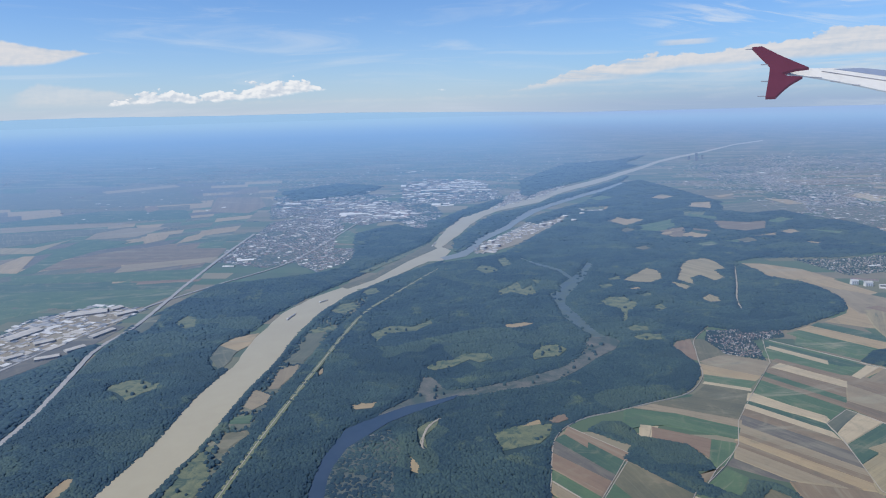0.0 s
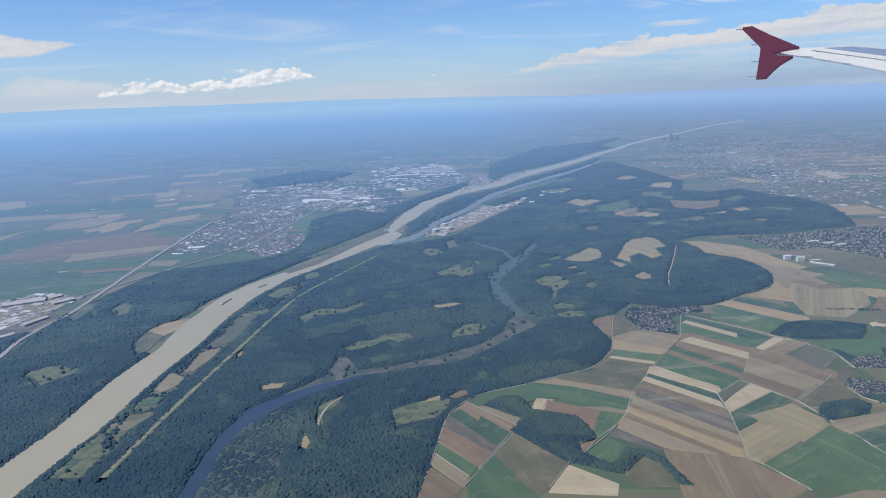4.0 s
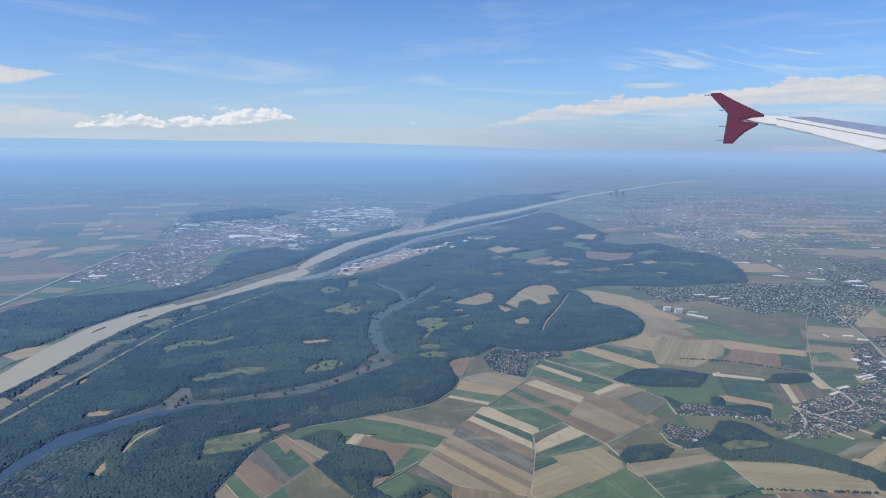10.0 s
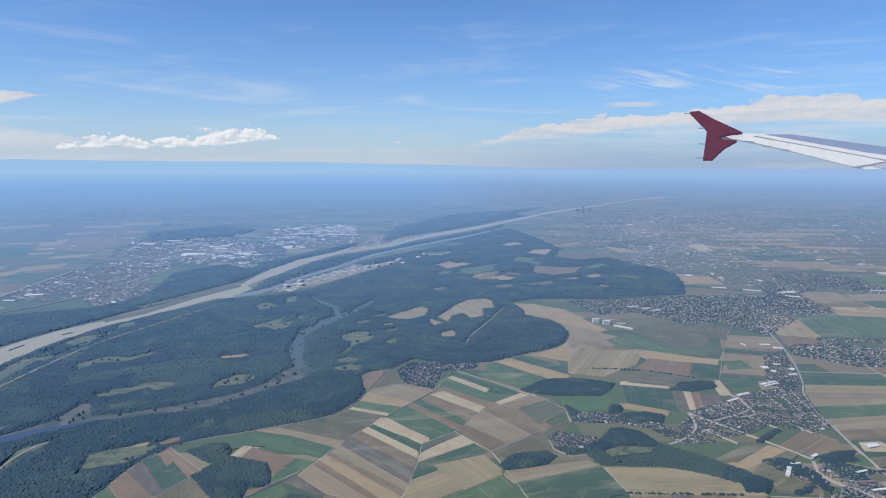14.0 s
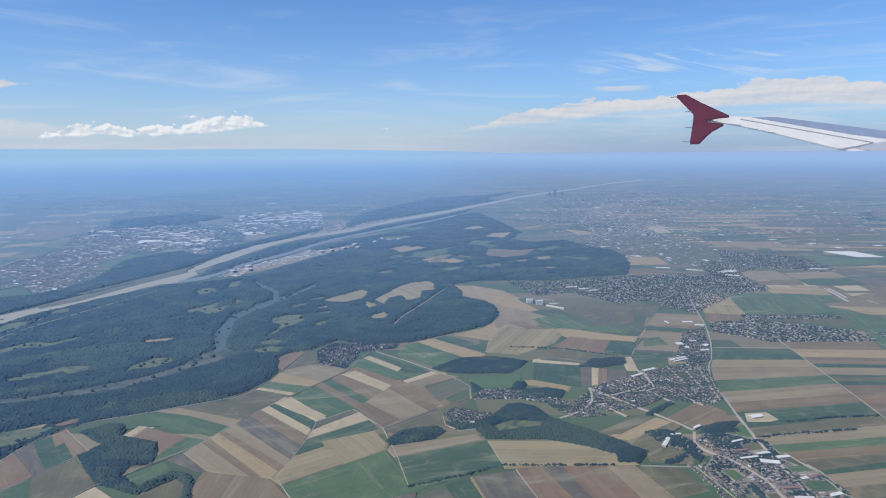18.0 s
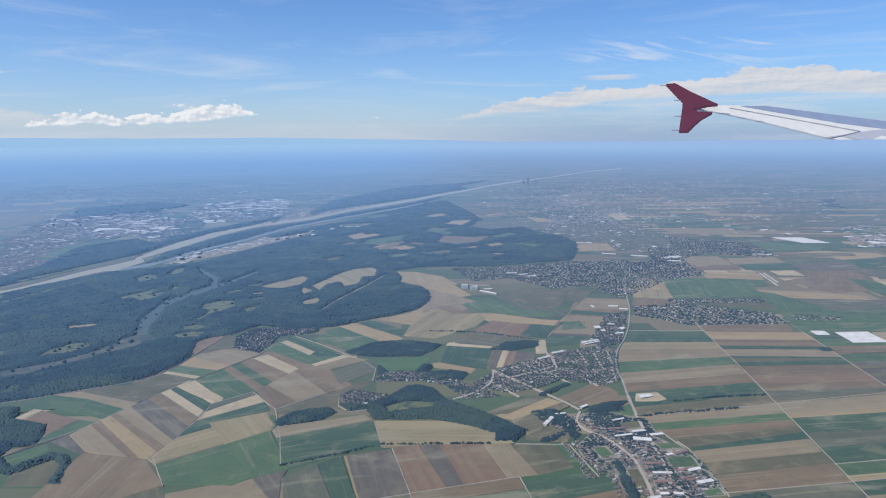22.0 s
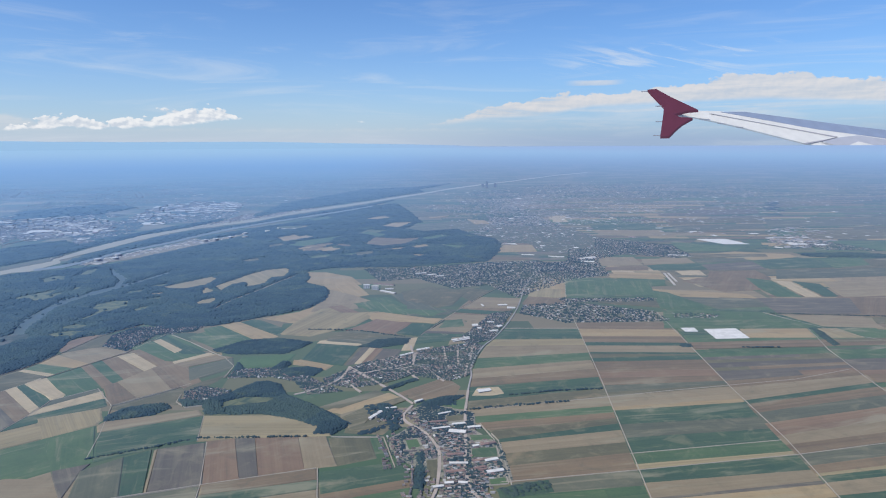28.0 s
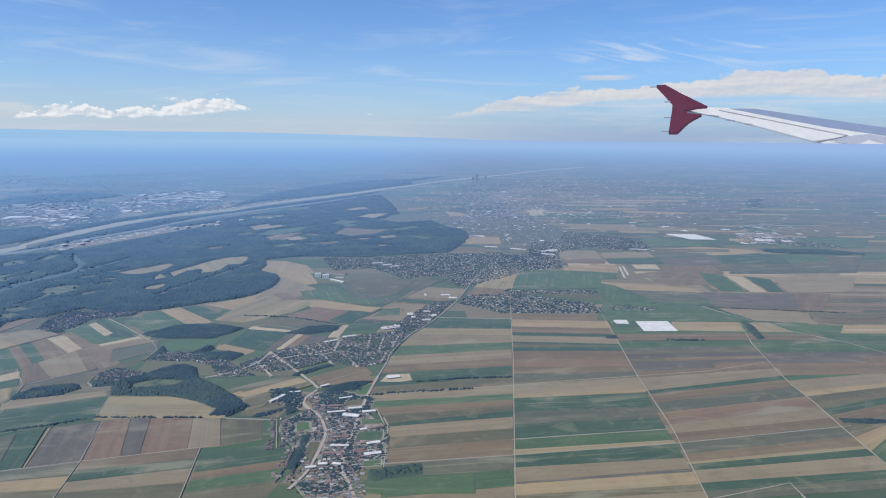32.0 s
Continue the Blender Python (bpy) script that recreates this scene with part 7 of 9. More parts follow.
def far_quarter(name, outline, step, label, mix, size, trees, turn=0.0, open_share=0.0, grain=0.05, roofs=None):
    """Far built-up land: blocks of many sizes in clusters, with tree clumps between them."""
    pts = scatter(outline, step)
    pts = pts[[noise.noise((p[0] * grain, p[1] * grain * 1.4, 9.0)) + 0.5 * noise.noise((p[0] * grain * 4, p[1] * grain * 5, 3.0)) + RNG.normal(0, 0.15) > open_share for p in pts]]
    pts = pts[RNG.random(len(pts)) < np.clip((430 - np.hypot(pts[:, 0] - 30, pts[:, 1])) / 260, 0.05, 1)]
    ob = tagged(new(name), label, "town", kind="stuff")
    kind = RNG.choice(3, len(pts), p=mix)
    for k, roof in enumerate(roofs or (ROOF_RED, ROOF_GREY, FAR_ROOF)):
        q = pts[kind == k]
        m = len(q)
        if m:
            grow = size * (1.0, 1.15, 1.5)[k] * np.exp(RNG.normal(0, 0.35, m))
            v, t, s = blocks(q, turn + RNG.choice([0, math.pi / 2], m) + RNG.normal(0, 0.05, m), grow * RNG.uniform(0.9, 2.0, m), grow * RNG.uniform(0.6, 1.0, m), size * RNG.uniform(0.10, 0.28, m))
            part("houses", tri_mesh("houses", v, t, [WALLS, roof], False, s), ob)
    if trees:
        g = scatter(outline, step * 0.75)
        g = g[RNG.random(len(g)) < trees * np.clip((400 - np.hypot(g[:, 0] - 30, g[:, 1])) / 260, 0.02, 1)]
        v, t = far_clumps(g, size * RNG.uniform(0.6, 1.5, len(g)), size * RNG.uniform(0.06, 0.16, len(g)))
        part("trees", tri_mesh("trees", v, t, LEAVES), ob)
    return ob


def lanes_in(outline, turn, gap, width, seed):
    """Short straight lanes in two directions, kept within the outline."""
    p = np.asarray(outline, float)
    mid, reach = p.mean(0), np.abs(p - p.mean(0)).max() * 1.5
    verts, tris, lines = [], [], []
    for way in (0, 1):
        a = turn + way * math.pi / 2
        u, n = np.array((math.cos(a), math.sin(a))), np.array((-math.sin(a), math.cos(a)))
        for k in np.arange(-reach, reach, gap * (1.0 if way else 1.7)):
            s = np.arange(-reach, reach, 0.4)
            c = mid + n * (k + 0.35 * gap * noise.noise((k, seed, way))) + s[:, None] * u + n * 0.25 * gap * np.sin(s * 0.6 + k)[:, None]
            ok = inside(outline, c) & np.array([noise.noise((q[0] * 0.5, q[1] * 0.5, k)) > -0.25 for q in c])
            for q, r, m in zip(c, c[1:], ok[:-1] & ok[1:]):
                if m:
                    i = len(verts)
                    verts += [(*(q + n * width / 2), 0.0595), (*(q - n * width / 2), 0.0595), (*(r - n * width / 2), 0.0595), (*(r + n * width / 2), 0.0595)]
                    tris += [(i, i + 1, i + 2), (i, i + 2, i + 3)]
                    lines.append((q + r) / 2)
    return verts, tris, np.array(lines).reshape(-1, 2)


def town(name, outline, step, label, scale=1.0, mix=(0.6, 0.25, 0.15), trees=0.6, turn=0.0, cluster=0.0, low=1.0, lanes=0.0, stretch=1.0):
    """Houses in loose rows along lanes with garden trees between them."""
    pts = scatter(outline, step)
    pts = pts[off_roads(pts, 0.15)]
    if cluster:
        pts = pts[[noise.noise((p[0] * cluster, p[1] * cluster * 1.6, 5.0)) + RNG.normal(0, 0.12) > (0.02 if scale > 1 else -0.22) for p in pts]]
    ob = new(name)
    tagged(ob, label, "town", kind="stuff")
    if lanes:
        v, t, line = lanes_in(outline, turn + 0.5, lanes, 0.085, len(pts))
        if len(t):
            part("lanes", tri_mesh("lanes", v, t, STREET, False), ob)
            pts = pts[[np.abs(line - p).max(1).min() > 0.13 for p in pts]]
    n = len(pts)
    kind = RNG.choice(3, n, p=mix)
    for k, roof in enumerate((ROOF_RED, ROOF_GREY, ROOF_WHITE)):
        q = pts[kind == k]
        m = len(q)
        if not m:
            continue
        grow = scale * (1.0 if k == 0 else 1.2 if k == 1 else 1.5)
        flat = 1.0 if k == 0 else 0.3
        v, t, s = gables(q, turn + RNG.choice([0, math.pi / 2 if stretch == 1.0 else 0.15], m) + RNG.normal(0, 0.12, m), stretch * grow * RNG.uniform(0.2, 0.38, m), grow * RNG.uniform(0.15, 0.22, m),
                         scale * low * RNG.uniform(0.09, 0.15, m), scale * low * flat * RNG.uniform(0.06, 0.10, m))
        part("houses", tri_mesh("houses", v, t, [WALLS, roof], False, s), ob)
    if trees:
        g = scatter(outline, step * 0.56)
        g = g[RNG.random(len(g)) < trees]
        g = g[off_roads(g, 0.10)]
        if lanes and len(line):
            g = g[[np.abs(line - p).max(1).min() > 0.13 for p in g]]
        v, t = crowns(g, RNG.uniform(0.08, 0.17, len(g)) * scale * (1.5 if step > 0.3 else 1.15), RNG.uniform(0.12, 0.26, len(g)) * scale)
        part("garden_trees", tri_mesh("garden_trees", v, t, LEAVES), ob)
    return ob


def tree_belts(outline, count, seed):
    """Rows and clumps of far trees between the fields."""
    rng = np.random.default_rng(seed)
    heart = scatter(outline, 3.0)
    heart = heart[rng.choice(len(heart), min(count, len(heart)), replace=False)]
    pts = []
    for p in heart:
        a = rng.choice([0.02, 0.05, -0.1, 0.3]) + rng.normal(0, 0.1)
        s = np.arange(0, rng.uniform(2, 14), 0.5)
        pts.append(p + s[:, None] * (math.cos(a), math.sin(a)) + rng.normal(0, rng.uniform(0.1, 0.5), (len(s), 2)))
    pts = np.vstack(pts)
    v, t = far_clumps(pts, rng.uniform(0.2, 0.42, len(pts)), rng.uniform(0.04, 0.08, len(pts)))
    tagged(new("tree_belt", tri_mesh("tree_belt", v, t, LEAVES)), "scattered rows and clumps of trees between far fields", "trees", kind="stuff")


field("farmyard", wavy([(52.1, 39.2), (53.9, 40.2), (56.1, 39), (57.1, 38.4), (56.8, 35.4), (58.2, 33.2), (58.1, 28.7), (56.6, 28.1), (56.1, 25.7), (53.9, 24.7), (53, 26.4), (54, 28.2), (54.4, 32.5), (53.5, 36.1)], 0.15, 1.0), "village_ground")
field("farmyard", wavy([(51, 34.8), (53, 37.1), (54.4, 32.5), (54.1, 29.2), (52.1, 31.1), (51, 32.7)], 0.15, 1.0), "village_ground")
field("yard", wavy([(45.5, 46.4), (49, 50.2), (52.7, 52.2), (55.3, 53.6), (59.4, 55.1), (60, 53.9), (57.7, 46.1), (56, 45), (52.8, 46.5), (50.4, 44.8), (48, 44.2), (45.9, 45.2)], 0.15, 1.0), "village_ground")
field("yard", wavy([(37.6, 49.3), (41.5, 49.6), (43.6, 47.8), (45.2, 45.9), (45.9, 45.2), (47.3, 43.5), (44.6, 43.1), (43.3, 46), (41.2, 47.3), (37.5, 47.4)], 0.15, 1.0), "village_ground")
field("yard", wavy([(34.9, 44.6), (35.8, 45.7), (38.6, 44.5), (37.2, 41.9), (35.5, 42.3)], 0.15, 1.0), "village_ground")
field("yard", wavy([(57.8, 56), (62.7, 65.7), (65.5, 66.8), (61.2, 55.8), (58.9, 54.6)], 0.15, 1.0), "village_ground")
field("yard", wavy([(22.8, 61.1), (24, 64), (28.2, 63.8), (31.4, 64.7), (30.7, 61.7), (27.3, 60.9), (26.3, 55.7), (23.4, 57.5)], 0.15, 1.0), "village_ground")
field("yard", wavy([(47.2, 94.7), (54.2, 94.5), (66.9, 97.8), (75.6, 98.6), (78.3, 93.9), (80.7, 87.6), (82.3, 85.6), (76.4, 82.2), (67.1, 73.1), (64.7, 80.8), (59.6, 79.4), (55.1, 86.4), (49.9, 84.8)], 0.15, 1.0), "village_ground")
field("yard", wavy([(67.2, 69.1), (72.9, 70.2), (81.5, 65), (81.8, 60.6), (70.2, 61.1), (65.9, 65.6)], 0.15, 1.0), "village_ground")
field("yard", wavy([(72.4, 72.1), (84.8, 71.1), (83.3, 69.3), (72.2, 70.2)], 0.15, 1.0), "village_ground")
field("yard", wavy([(83.9, 109), (100.2, 111.7), (100.3, 98), (92.5, 103.2), (79.2, 93.9)], 0.15, 1.0), "village_ground")
field("yard", wavy([(83.3, 63.8), (88.5, 62.9), (87.2, 61.2), (82.6, 61.8)], 0.15, 1.0), "village_ground")
field("greengrey", wavy([(-40.2, 99.5), (-42, 108.2), (-41.2, 121), (-42.8, 137.3), (-35.4, 148.2), (-25.8, 131.8), (-23.5, 108.9), (-18.5, 108.4), (-18, 99.7), (-22.5, 91.9), (-27.6, 98.5), (-31, 95)], 0.15, 1.0), "village_ground")
field("greengrey", wavy([(0.4, 106.7), (7.4, 120.5), (16, 141.2), (24.9, 150.1), (29.5, 141), (24.4, 127.2), (14.1, 123.9), (10.5, 120.2), (6.1, 108.5), (0.8, 103.5)], 0.15, 1.0), "village_ground")
field("greengrey", wavy([(-50.8, 164.3), (-34.8, 172.6), (-15.3, 159), (-13.7, 141.2), (-22.2, 131.4), (-35.4, 148.2), (-44, 141.2)], 0.15, 1.0), "village_ground")
field("greengrey", wavy([(-12.4, 127), (-7.2, 136.6), (-5.7, 128.1), (-8.7, 122.2)], 0.15, 1.0), "village_ground")
field("greengrey", wavy([(9.1, 160.2), (12, 182.7), (27, 193.8), (19.9, 175), (13.2, 168)], 0.15, 1.0), "village_ground")
field("yard", wavy([(73.1, 94.8), (85.9, 99.7), (83.6, 85.3), (74.9, 83.6)], 0.15, 1.0), "village_ground")
field("yard", wavy([(93.4, 122.8), (104.6, 111.5), (102.9, 99.2), (96, 102.2), (88.6, 108.5)], 0.15, 1.0), "village_ground")
field("yard", wavy([(128.5, 114.5), (136.5, 110.7), (138.7, 101.1), (129.5, 103.1)], 0.15, 1.0), "village_ground")
woodland("garden_trees", [(52.1, 39.2), (53.9, 40.2), (56.1, 39), (57.1, 38.4), (56.8, 35.4), (58.2, 33.2), (58.1, 28.7), (56.6, 28.1), (56.1, 25.7), (53.9, 24.7), (53, 26.4), (54, 28.2), (54.4, 32.5), (53.5, 36.1)], 0.13, "scattered garden trees between village houses", OPEN, floor=False, tall=0.12, thin=0.45)
woodland("garden_trees", [(51, 34.8), (53, 37.1), (54.4, 32.5), (54.1, 29.2), (52.1, 31.1), (51, 32.7)], 0.13, "scattered garden trees between village houses", OPEN, floor=False, tall=0.12, thin=0.45)
woodland("marsh_shrubs", [(-8.9, 32.3), (-9.2, 36.8), (-9.2, 38.6), (-8.6, 40.8), (-7.6, 42.5), (-6, 43.4), (-4.9, 41), (-5.1, 38), (-4.5, 32.3)], 0.15, "low shrubs scattered over a reed marsh", floor=False, tall=0.09, thin=0.5)
town("village", [(45.5, 46.4), (49, 50.2), (52.7, 52.2), (55.3, 53.6), (59.4, 55.1), (60, 53.9), (57.7, 46.1), (56, 45), (52.8, 46.5), (50.4, 44.8), (48, 44.2), (45.9, 45.2)], 0.235, "village of small houses with red roofs and gardens", 0.56, (0.70, 0.25, 0.05), 0.72, 0.3, 0.45)
town("village", [(37.6, 49.3), (41.5, 49.6), (43.6, 47.8), (45.2, 45.9), (45.9, 45.2), (47.3, 43.5), (44.6, 43.1), (43.3, 46), (41.2, 47.3), (37.5, 47.4)], 0.235, "village of small houses with red roofs and gardens", 0.56, (0.70, 0.25, 0.05), 0.72, 0.3, 0.45)
town("village", [(34.9, 44.6), (35.8, 45.7), (38.6, 44.5), (37.2, 41.9), (35.5, 42.3)], 0.235, "village of small houses with red roofs and gardens", 0.56, (0.70, 0.25, 0.05), 0.72, 0.3, 0.45)
town("village", [(57.8, 56), (62.7, 65.7), (65.5, 66.8), (61.2, 55.8), (58.9, 54.6)], 0.235, "village of small houses with red roofs and gardens", 0.56, (0.70, 0.25, 0.05), 0.72, 0.3, 0.45)
town("village", [(22.8, 61.1), (24, 64), (28.2, 63.8), (31.4, 64.7), (30.7, 61.7), (27.3, 60.9), (26.3, 55.7), (23.4, 57.5)], 0.235, "village of small houses with red roofs and gardens", 0.56, (0.70, 0.25, 0.05), 0.72, 0.3, 0.45)
town("suburb", [(47.2, 94.7), (54.2, 94.5), (66.9, 97.8), (75.6, 98.6), (78.3, 93.9), (80.7, 87.6), (82.3, 85.6), (76.4, 82.2), (67.1, 73.1), (64.7, 80.8), (59.6, 79.4), (55.1, 86.4), (49.9, 84.8)], 0.45, "suburb of small houses among garden trees", 0.62, (0.58, 0.34, 0.08), 0.62, 0.1, 0.4, lanes=1.7)
town("suburb", [(67.2, 69.1), (72.9, 70.2), (81.5, 65), (81.8, 60.6), (70.2, 61.1), (65.9, 65.6)], 0.45, "suburb of small houses among garden trees", 0.62, (0.58, 0.34, 0.08), 0.62, 0.1, 0.4, lanes=1.7)
town("suburb", [(72.4, 72.1), (84.8, 71.1), (83.3, 69.3), (72.2, 70.2)], 0.45, "suburb of small houses among garden trees", 0.62, (0.58, 0.34, 0.08), 0.62, 0.1, 0.4, lanes=1.7)
town("suburb", [(83.9, 109), (100.2, 111.7), (100.3, 98), (92.5, 103.2), (79.2, 93.9)], 0.45, "suburb of small houses among garden trees", 0.62, (0.58, 0.34, 0.08), 0.62, 0.1, 0.4, lanes=1.7)
town("suburb", [(83.3, 63.8), (88.5, 62.9), (87.2, 61.2), (82.6, 61.8)], 0.45, "suburb of small houses among garden trees", 0.62, (0.58, 0.34, 0.08), 0.62, 0.1, 0.4, lanes=1.7)
far_quarter("far_town", [(-40.2, 99.5), (-42, 108.2), (-41.2, 121), (-42.8, 137.3), (-35.4, 148.2), (-25.8, 131.8), (-23.5, 108.9), (-18.5, 108.4), (-18, 99.7), (-22.5, 91.9), (-27.6, 98.5), (-31, 95)], 0.46, "far town of pale houses, halls and trees", (0.55, 0.36, 0.09), 0.24, 1.3, 0.45, -0.3, 0.05)
far_quarter("far_town", [(0.4, 106.7), (7.4, 120.5), (16, 141.2), (24.9, 150.1), (29.5, 141), (24.4, 127.2), (14.1, 123.9), (10.5, 120.2), (6.1, 108.5), (0.8, 103.5)], 0.46, "far town of pale houses, halls and trees", (0.55, 0.36, 0.09), 0.24, 1.3, 0.45, -0.3, 0.05)
far_quarter("far_town", [(-50.8, 164.3), (-34.8, 172.6), (-15.3, 159), (-13.7, 141.2), (-22.2, 131.4), (-35.4, 148.2), (-44, 141.2)], 0.46, "far town of pale houses, halls and trees", (0.55, 0.36, 0.09), 0.24, 1.3, 0.45, -0.3, 0.05)
far_quarter("far_town", [(-12.4, 127), (-7.2, 136.6), (-5.7, 128.1), (-8.7, 122.2)], 0.46, "far town of pale houses, halls and trees", (0.55, 0.36, 0.09), 0.24, 1.3, 0.45, -0.3, 0.05)
far_quarter("far_town", [(9.1, 160.2), (12, 182.7), (27, 193.8), (19.9, 175), (13.2, 168)], 0.46, "far town of pale houses, halls and trees", (0.55, 0.36, 0.09), 0.24, 1.3, 0.45, -0.3, 0.05)
town("suburb", [(73.1, 94.8), (85.9, 99.7), (83.6, 85.3), (74.9, 83.6)], 0.45, "suburb of small houses among garden trees", 0.62, (0.58, 0.34, 0.08), 0.62, 0.1, 0.4, lanes=1.7)
town("suburb", [(93.4, 122.8), (104.6, 111.5), (102.9, 99.2), (96, 102.2), (88.6, 108.5)], 0.45, "suburb of small houses among garden trees", 0.62, (0.58, 0.34, 0.08), 0.62, 0.1, 0.4, lanes=1.7)
town("suburb", [(128.5, 114.5), (136.5, 110.7), (138.7, 101.1), (129.5, 103.1)], 0.45, "suburb of small houses among garden trees", 0.62, (0.58, 0.34, 0.08), 0.62, 0.1, 0.4, lanes=1.7)
field("olive", [(-17.6, 83.7), (-14.4, 88), (-11.5, 97.6), (-7, 111.2), (-5.4, 107.2), (-9.6, 97.8), (-13.3, 86.7), (-16.2, 82.2)], over=0.0531)
field("green", [(-24.5, 113.9), (-25.1, 128.4), (-20.2, 118.8), (-18.7, 115.9), (-20.7, 112.5)], over=0.0532)
far_quarter("far_town", [(-35.4, 148.1), (-26.7, 159.6), (-23, 153.4), (-27.6, 129.3), (-30.6, 127.1)], 0.8, "far works and houses among trees", (0.40, 0.45, 0.15), 0.34, 1.0, 0.3, -0.2, 0.06)
far_quarter("far_town", [(-23.3, 138.6), (-23.8, 159.2), (-10.2, 167.4), (-5.7, 144.1), (-9.4, 124.7), (-15.7, 136.2)], 0.8, "far works and houses among trees", (0.40, 0.45, 0.15), 0.34, 1.0, 0.3, -0.2, 0.06)
far_quarter("far_town", [(-19.7, 173.4), (8.4, 190.2), (8.9, 168.7), (-6.8, 156.7), (-15.6, 161.9)], 0.8, "far works and houses among trees", (0.40, 0.45, 0.15), 0.34, 1.0, 0.3, -0.2, 0.06)
far_quarter("far_town", [(-56.1, 182), (-38.1, 189.2), (-20.6, 182.1), (-27, 161.7), (-42.8, 156.2)], 0.8, "far works and houses among trees", (0.40, 0.45, 0.15), 0.34, 1.0, 0.3, -0.2, 0.06)
far_quarter("harbour", [(0.8, 102.2), (3.9, 113.7), (11.1, 127.4), (21.4, 144.5), (30.8, 147.5), (25.7, 131), (13.9, 122.1), (7.3, 111.8), (3.6, 103.3)], 0.62, "harbour sheds, tanks and yards on a spit", (0.45, 0.43, 0.12), 0.36, 0.4, 0.9, -0.45, 0.05, (PALE_ROOF, ROOF_GREY, ROOF_WHITE))
far_quarter("harbour", [(5.2, 149.4), (10.8, 176.6), (22.1, 194.7), (31.4, 200.6), (19.2, 169.2), (10.4, 157.9)], 0.8, "harbour sheds, tanks and yards on a spit", (0.45, 0.43, 0.12), 0.4, 0.4, 0.7, -0.45, 0.05, (PALE_ROOF, ROOF_GREY, ROOF_WHITE))
field("greengrey", wavy([(74.8, 146.5), (89.6, 142.6), (92.7, 134.1), (94.4, 123.3), (100.7, 117.8), (100.2, 108), (99.8, 102.4), (93.7, 101.9), (82.3, 104.3), (78.3, 107.8), (79.3, 115.8), (77.3, 117.5), (72.8, 118.7), (72.9, 129.1)], 0.3, 2.0), "village_ground", 0.0561)
far_quarter("suburb", [(74.8, 146.5), (89.6, 142.6), (92.7, 134.1), (94.4, 123.3), (100.7, 117.8), (100.2, 108), (99.8, 102.4), (93.7, 101.9), (82.3, 104.3), (78.3, 107.8), (79.3, 115.8), (77.3, 117.5), (72.8, 118.7), (72.9, 129.1)], 0.5, "suburb of small houses among garden trees", (0.60, 0.33, 0.07), 0.24, 1.6, 0.15, -0.6, 0.09)
far_quarter("far_town", [(94.2, 209), (120, 224.6), (131.1, 208.6), (127.6, 171.5), (124.1, 163), (104.5, 165.4), (91.2, 161.5), (76.6, 154.3), (78, 174.6)], 0.75, "far town of pale houses, halls and trees", (0.52, 0.42, 0.06), 0.28, 0.6, 0.1, -0.05, 0.05)
far_quarter("far_town", [(156.7, 272.4), (188.1, 296.9), (202.4, 265.8), (194.6, 230.7), (176.6, 207.2), (149.9, 201.8), (136.1, 222.4)], 1, "far town of pale houses, halls and trees", (0.52, 0.42, 0.06), 0.32, 0.6, 0.1, -0.05, 0.05)
far_quarter("far_town", [(83.7, 248.9), (122, 297.9), (166.9, 300.1), (142.7, 240.8), (109.9, 225.9), (84.2, 206.1)], 1, "far town of pale houses, halls and trees", (0.52, 0.42, 0.06), 0.34, 0.6, 0.1, -0.05, 0.05)
far_quarter("far_town", [(134.4, 131.2), (146, 134.8), (145.6, 120.8), (132.4, 107), (124, 106), (125.2, 113.5)], 1, "far town of pale houses, halls and trees", (0.52, 0.42, 0.06), 0.5, 0.6, 0.1, -0.05, 0.05)
far_quarter("far_town", [(63.1, 120.1), (82.1, 122.8), (108, 163.7), (96, 171.9), (80.2, 157.5), (70.6, 138.7), (66.7, 127.4)], 0.7, "far town of pale houses, halls and trees", (0.52, 0.42, 0.06), 0.26, 0.6, 0.1, -0.05, 0.05)
far_quarter("far_town", [(87.4, 233.1), (114.9, 250.5), (104.9, 204.6), (85.4, 187.6), (75, 194.3), (75, 211.4)], 0.9, "far town of pale houses, halls and trees", (0.52, 0.42, 0.06), 0.3, 0.6, 0.1, -0.05, 0.05)
tree_belts([(-127.1, 286.6), (81.3, 346.9), (72.2, 241), (12.6, 213.5), (-19.5, 182.8), (-29, 123.7)], 60, 0)
tree_belts([(74.8, 271.9), (242.6, 215.3), (141.9, 97.5), (114.4, 106.9), (83.7, 110.5), (79.5, 144.7)], 150, 1)
tree_belts([(-144.2, 212.5), (-52.2, 202), (-28.9, 162.1), (-50.7, 131), (-70.5, 108.2)], 50, 2)
far_quarter("city", [(-97.1, 285.4), (-42.5, 385), (91.9, 396.5), (100.8, 327.3), (41.4, 280.8), (14.7, 209.2), (7.5, 171.2), (-24.5, 217.7), (-54.6, 188.2)], 1.3, "hazy far city of pale blocks, roofs and trees", (0.52, 0.43, 0.05), 0.30, 0.5, 0.0, -0.15, 0.035)
far_quarter("city", [(91, 259.4), (207.6, 284.2), (107.2, 144.8), (60, 121.7), (69.5, 172.1), (54.1, 195.8)], 1.3, "hazy far city of pale blocks, roofs and trees", (0.52, 0.43, 0.05), 0.30, 0.35, 0.0, 0.0, 0.035)
far_quarter("city", [(98.3, 280.7), (371.6, 365.7), (227, 206.1), (106.2, 129.3), (74.4, 122.1), (74, 171.3)], 1.3, "hazy far city of pale blocks, roofs and trees", (0.52, 0.43, 0.05), 0.30, 0.35, 0.0, 0.0, 0.035)
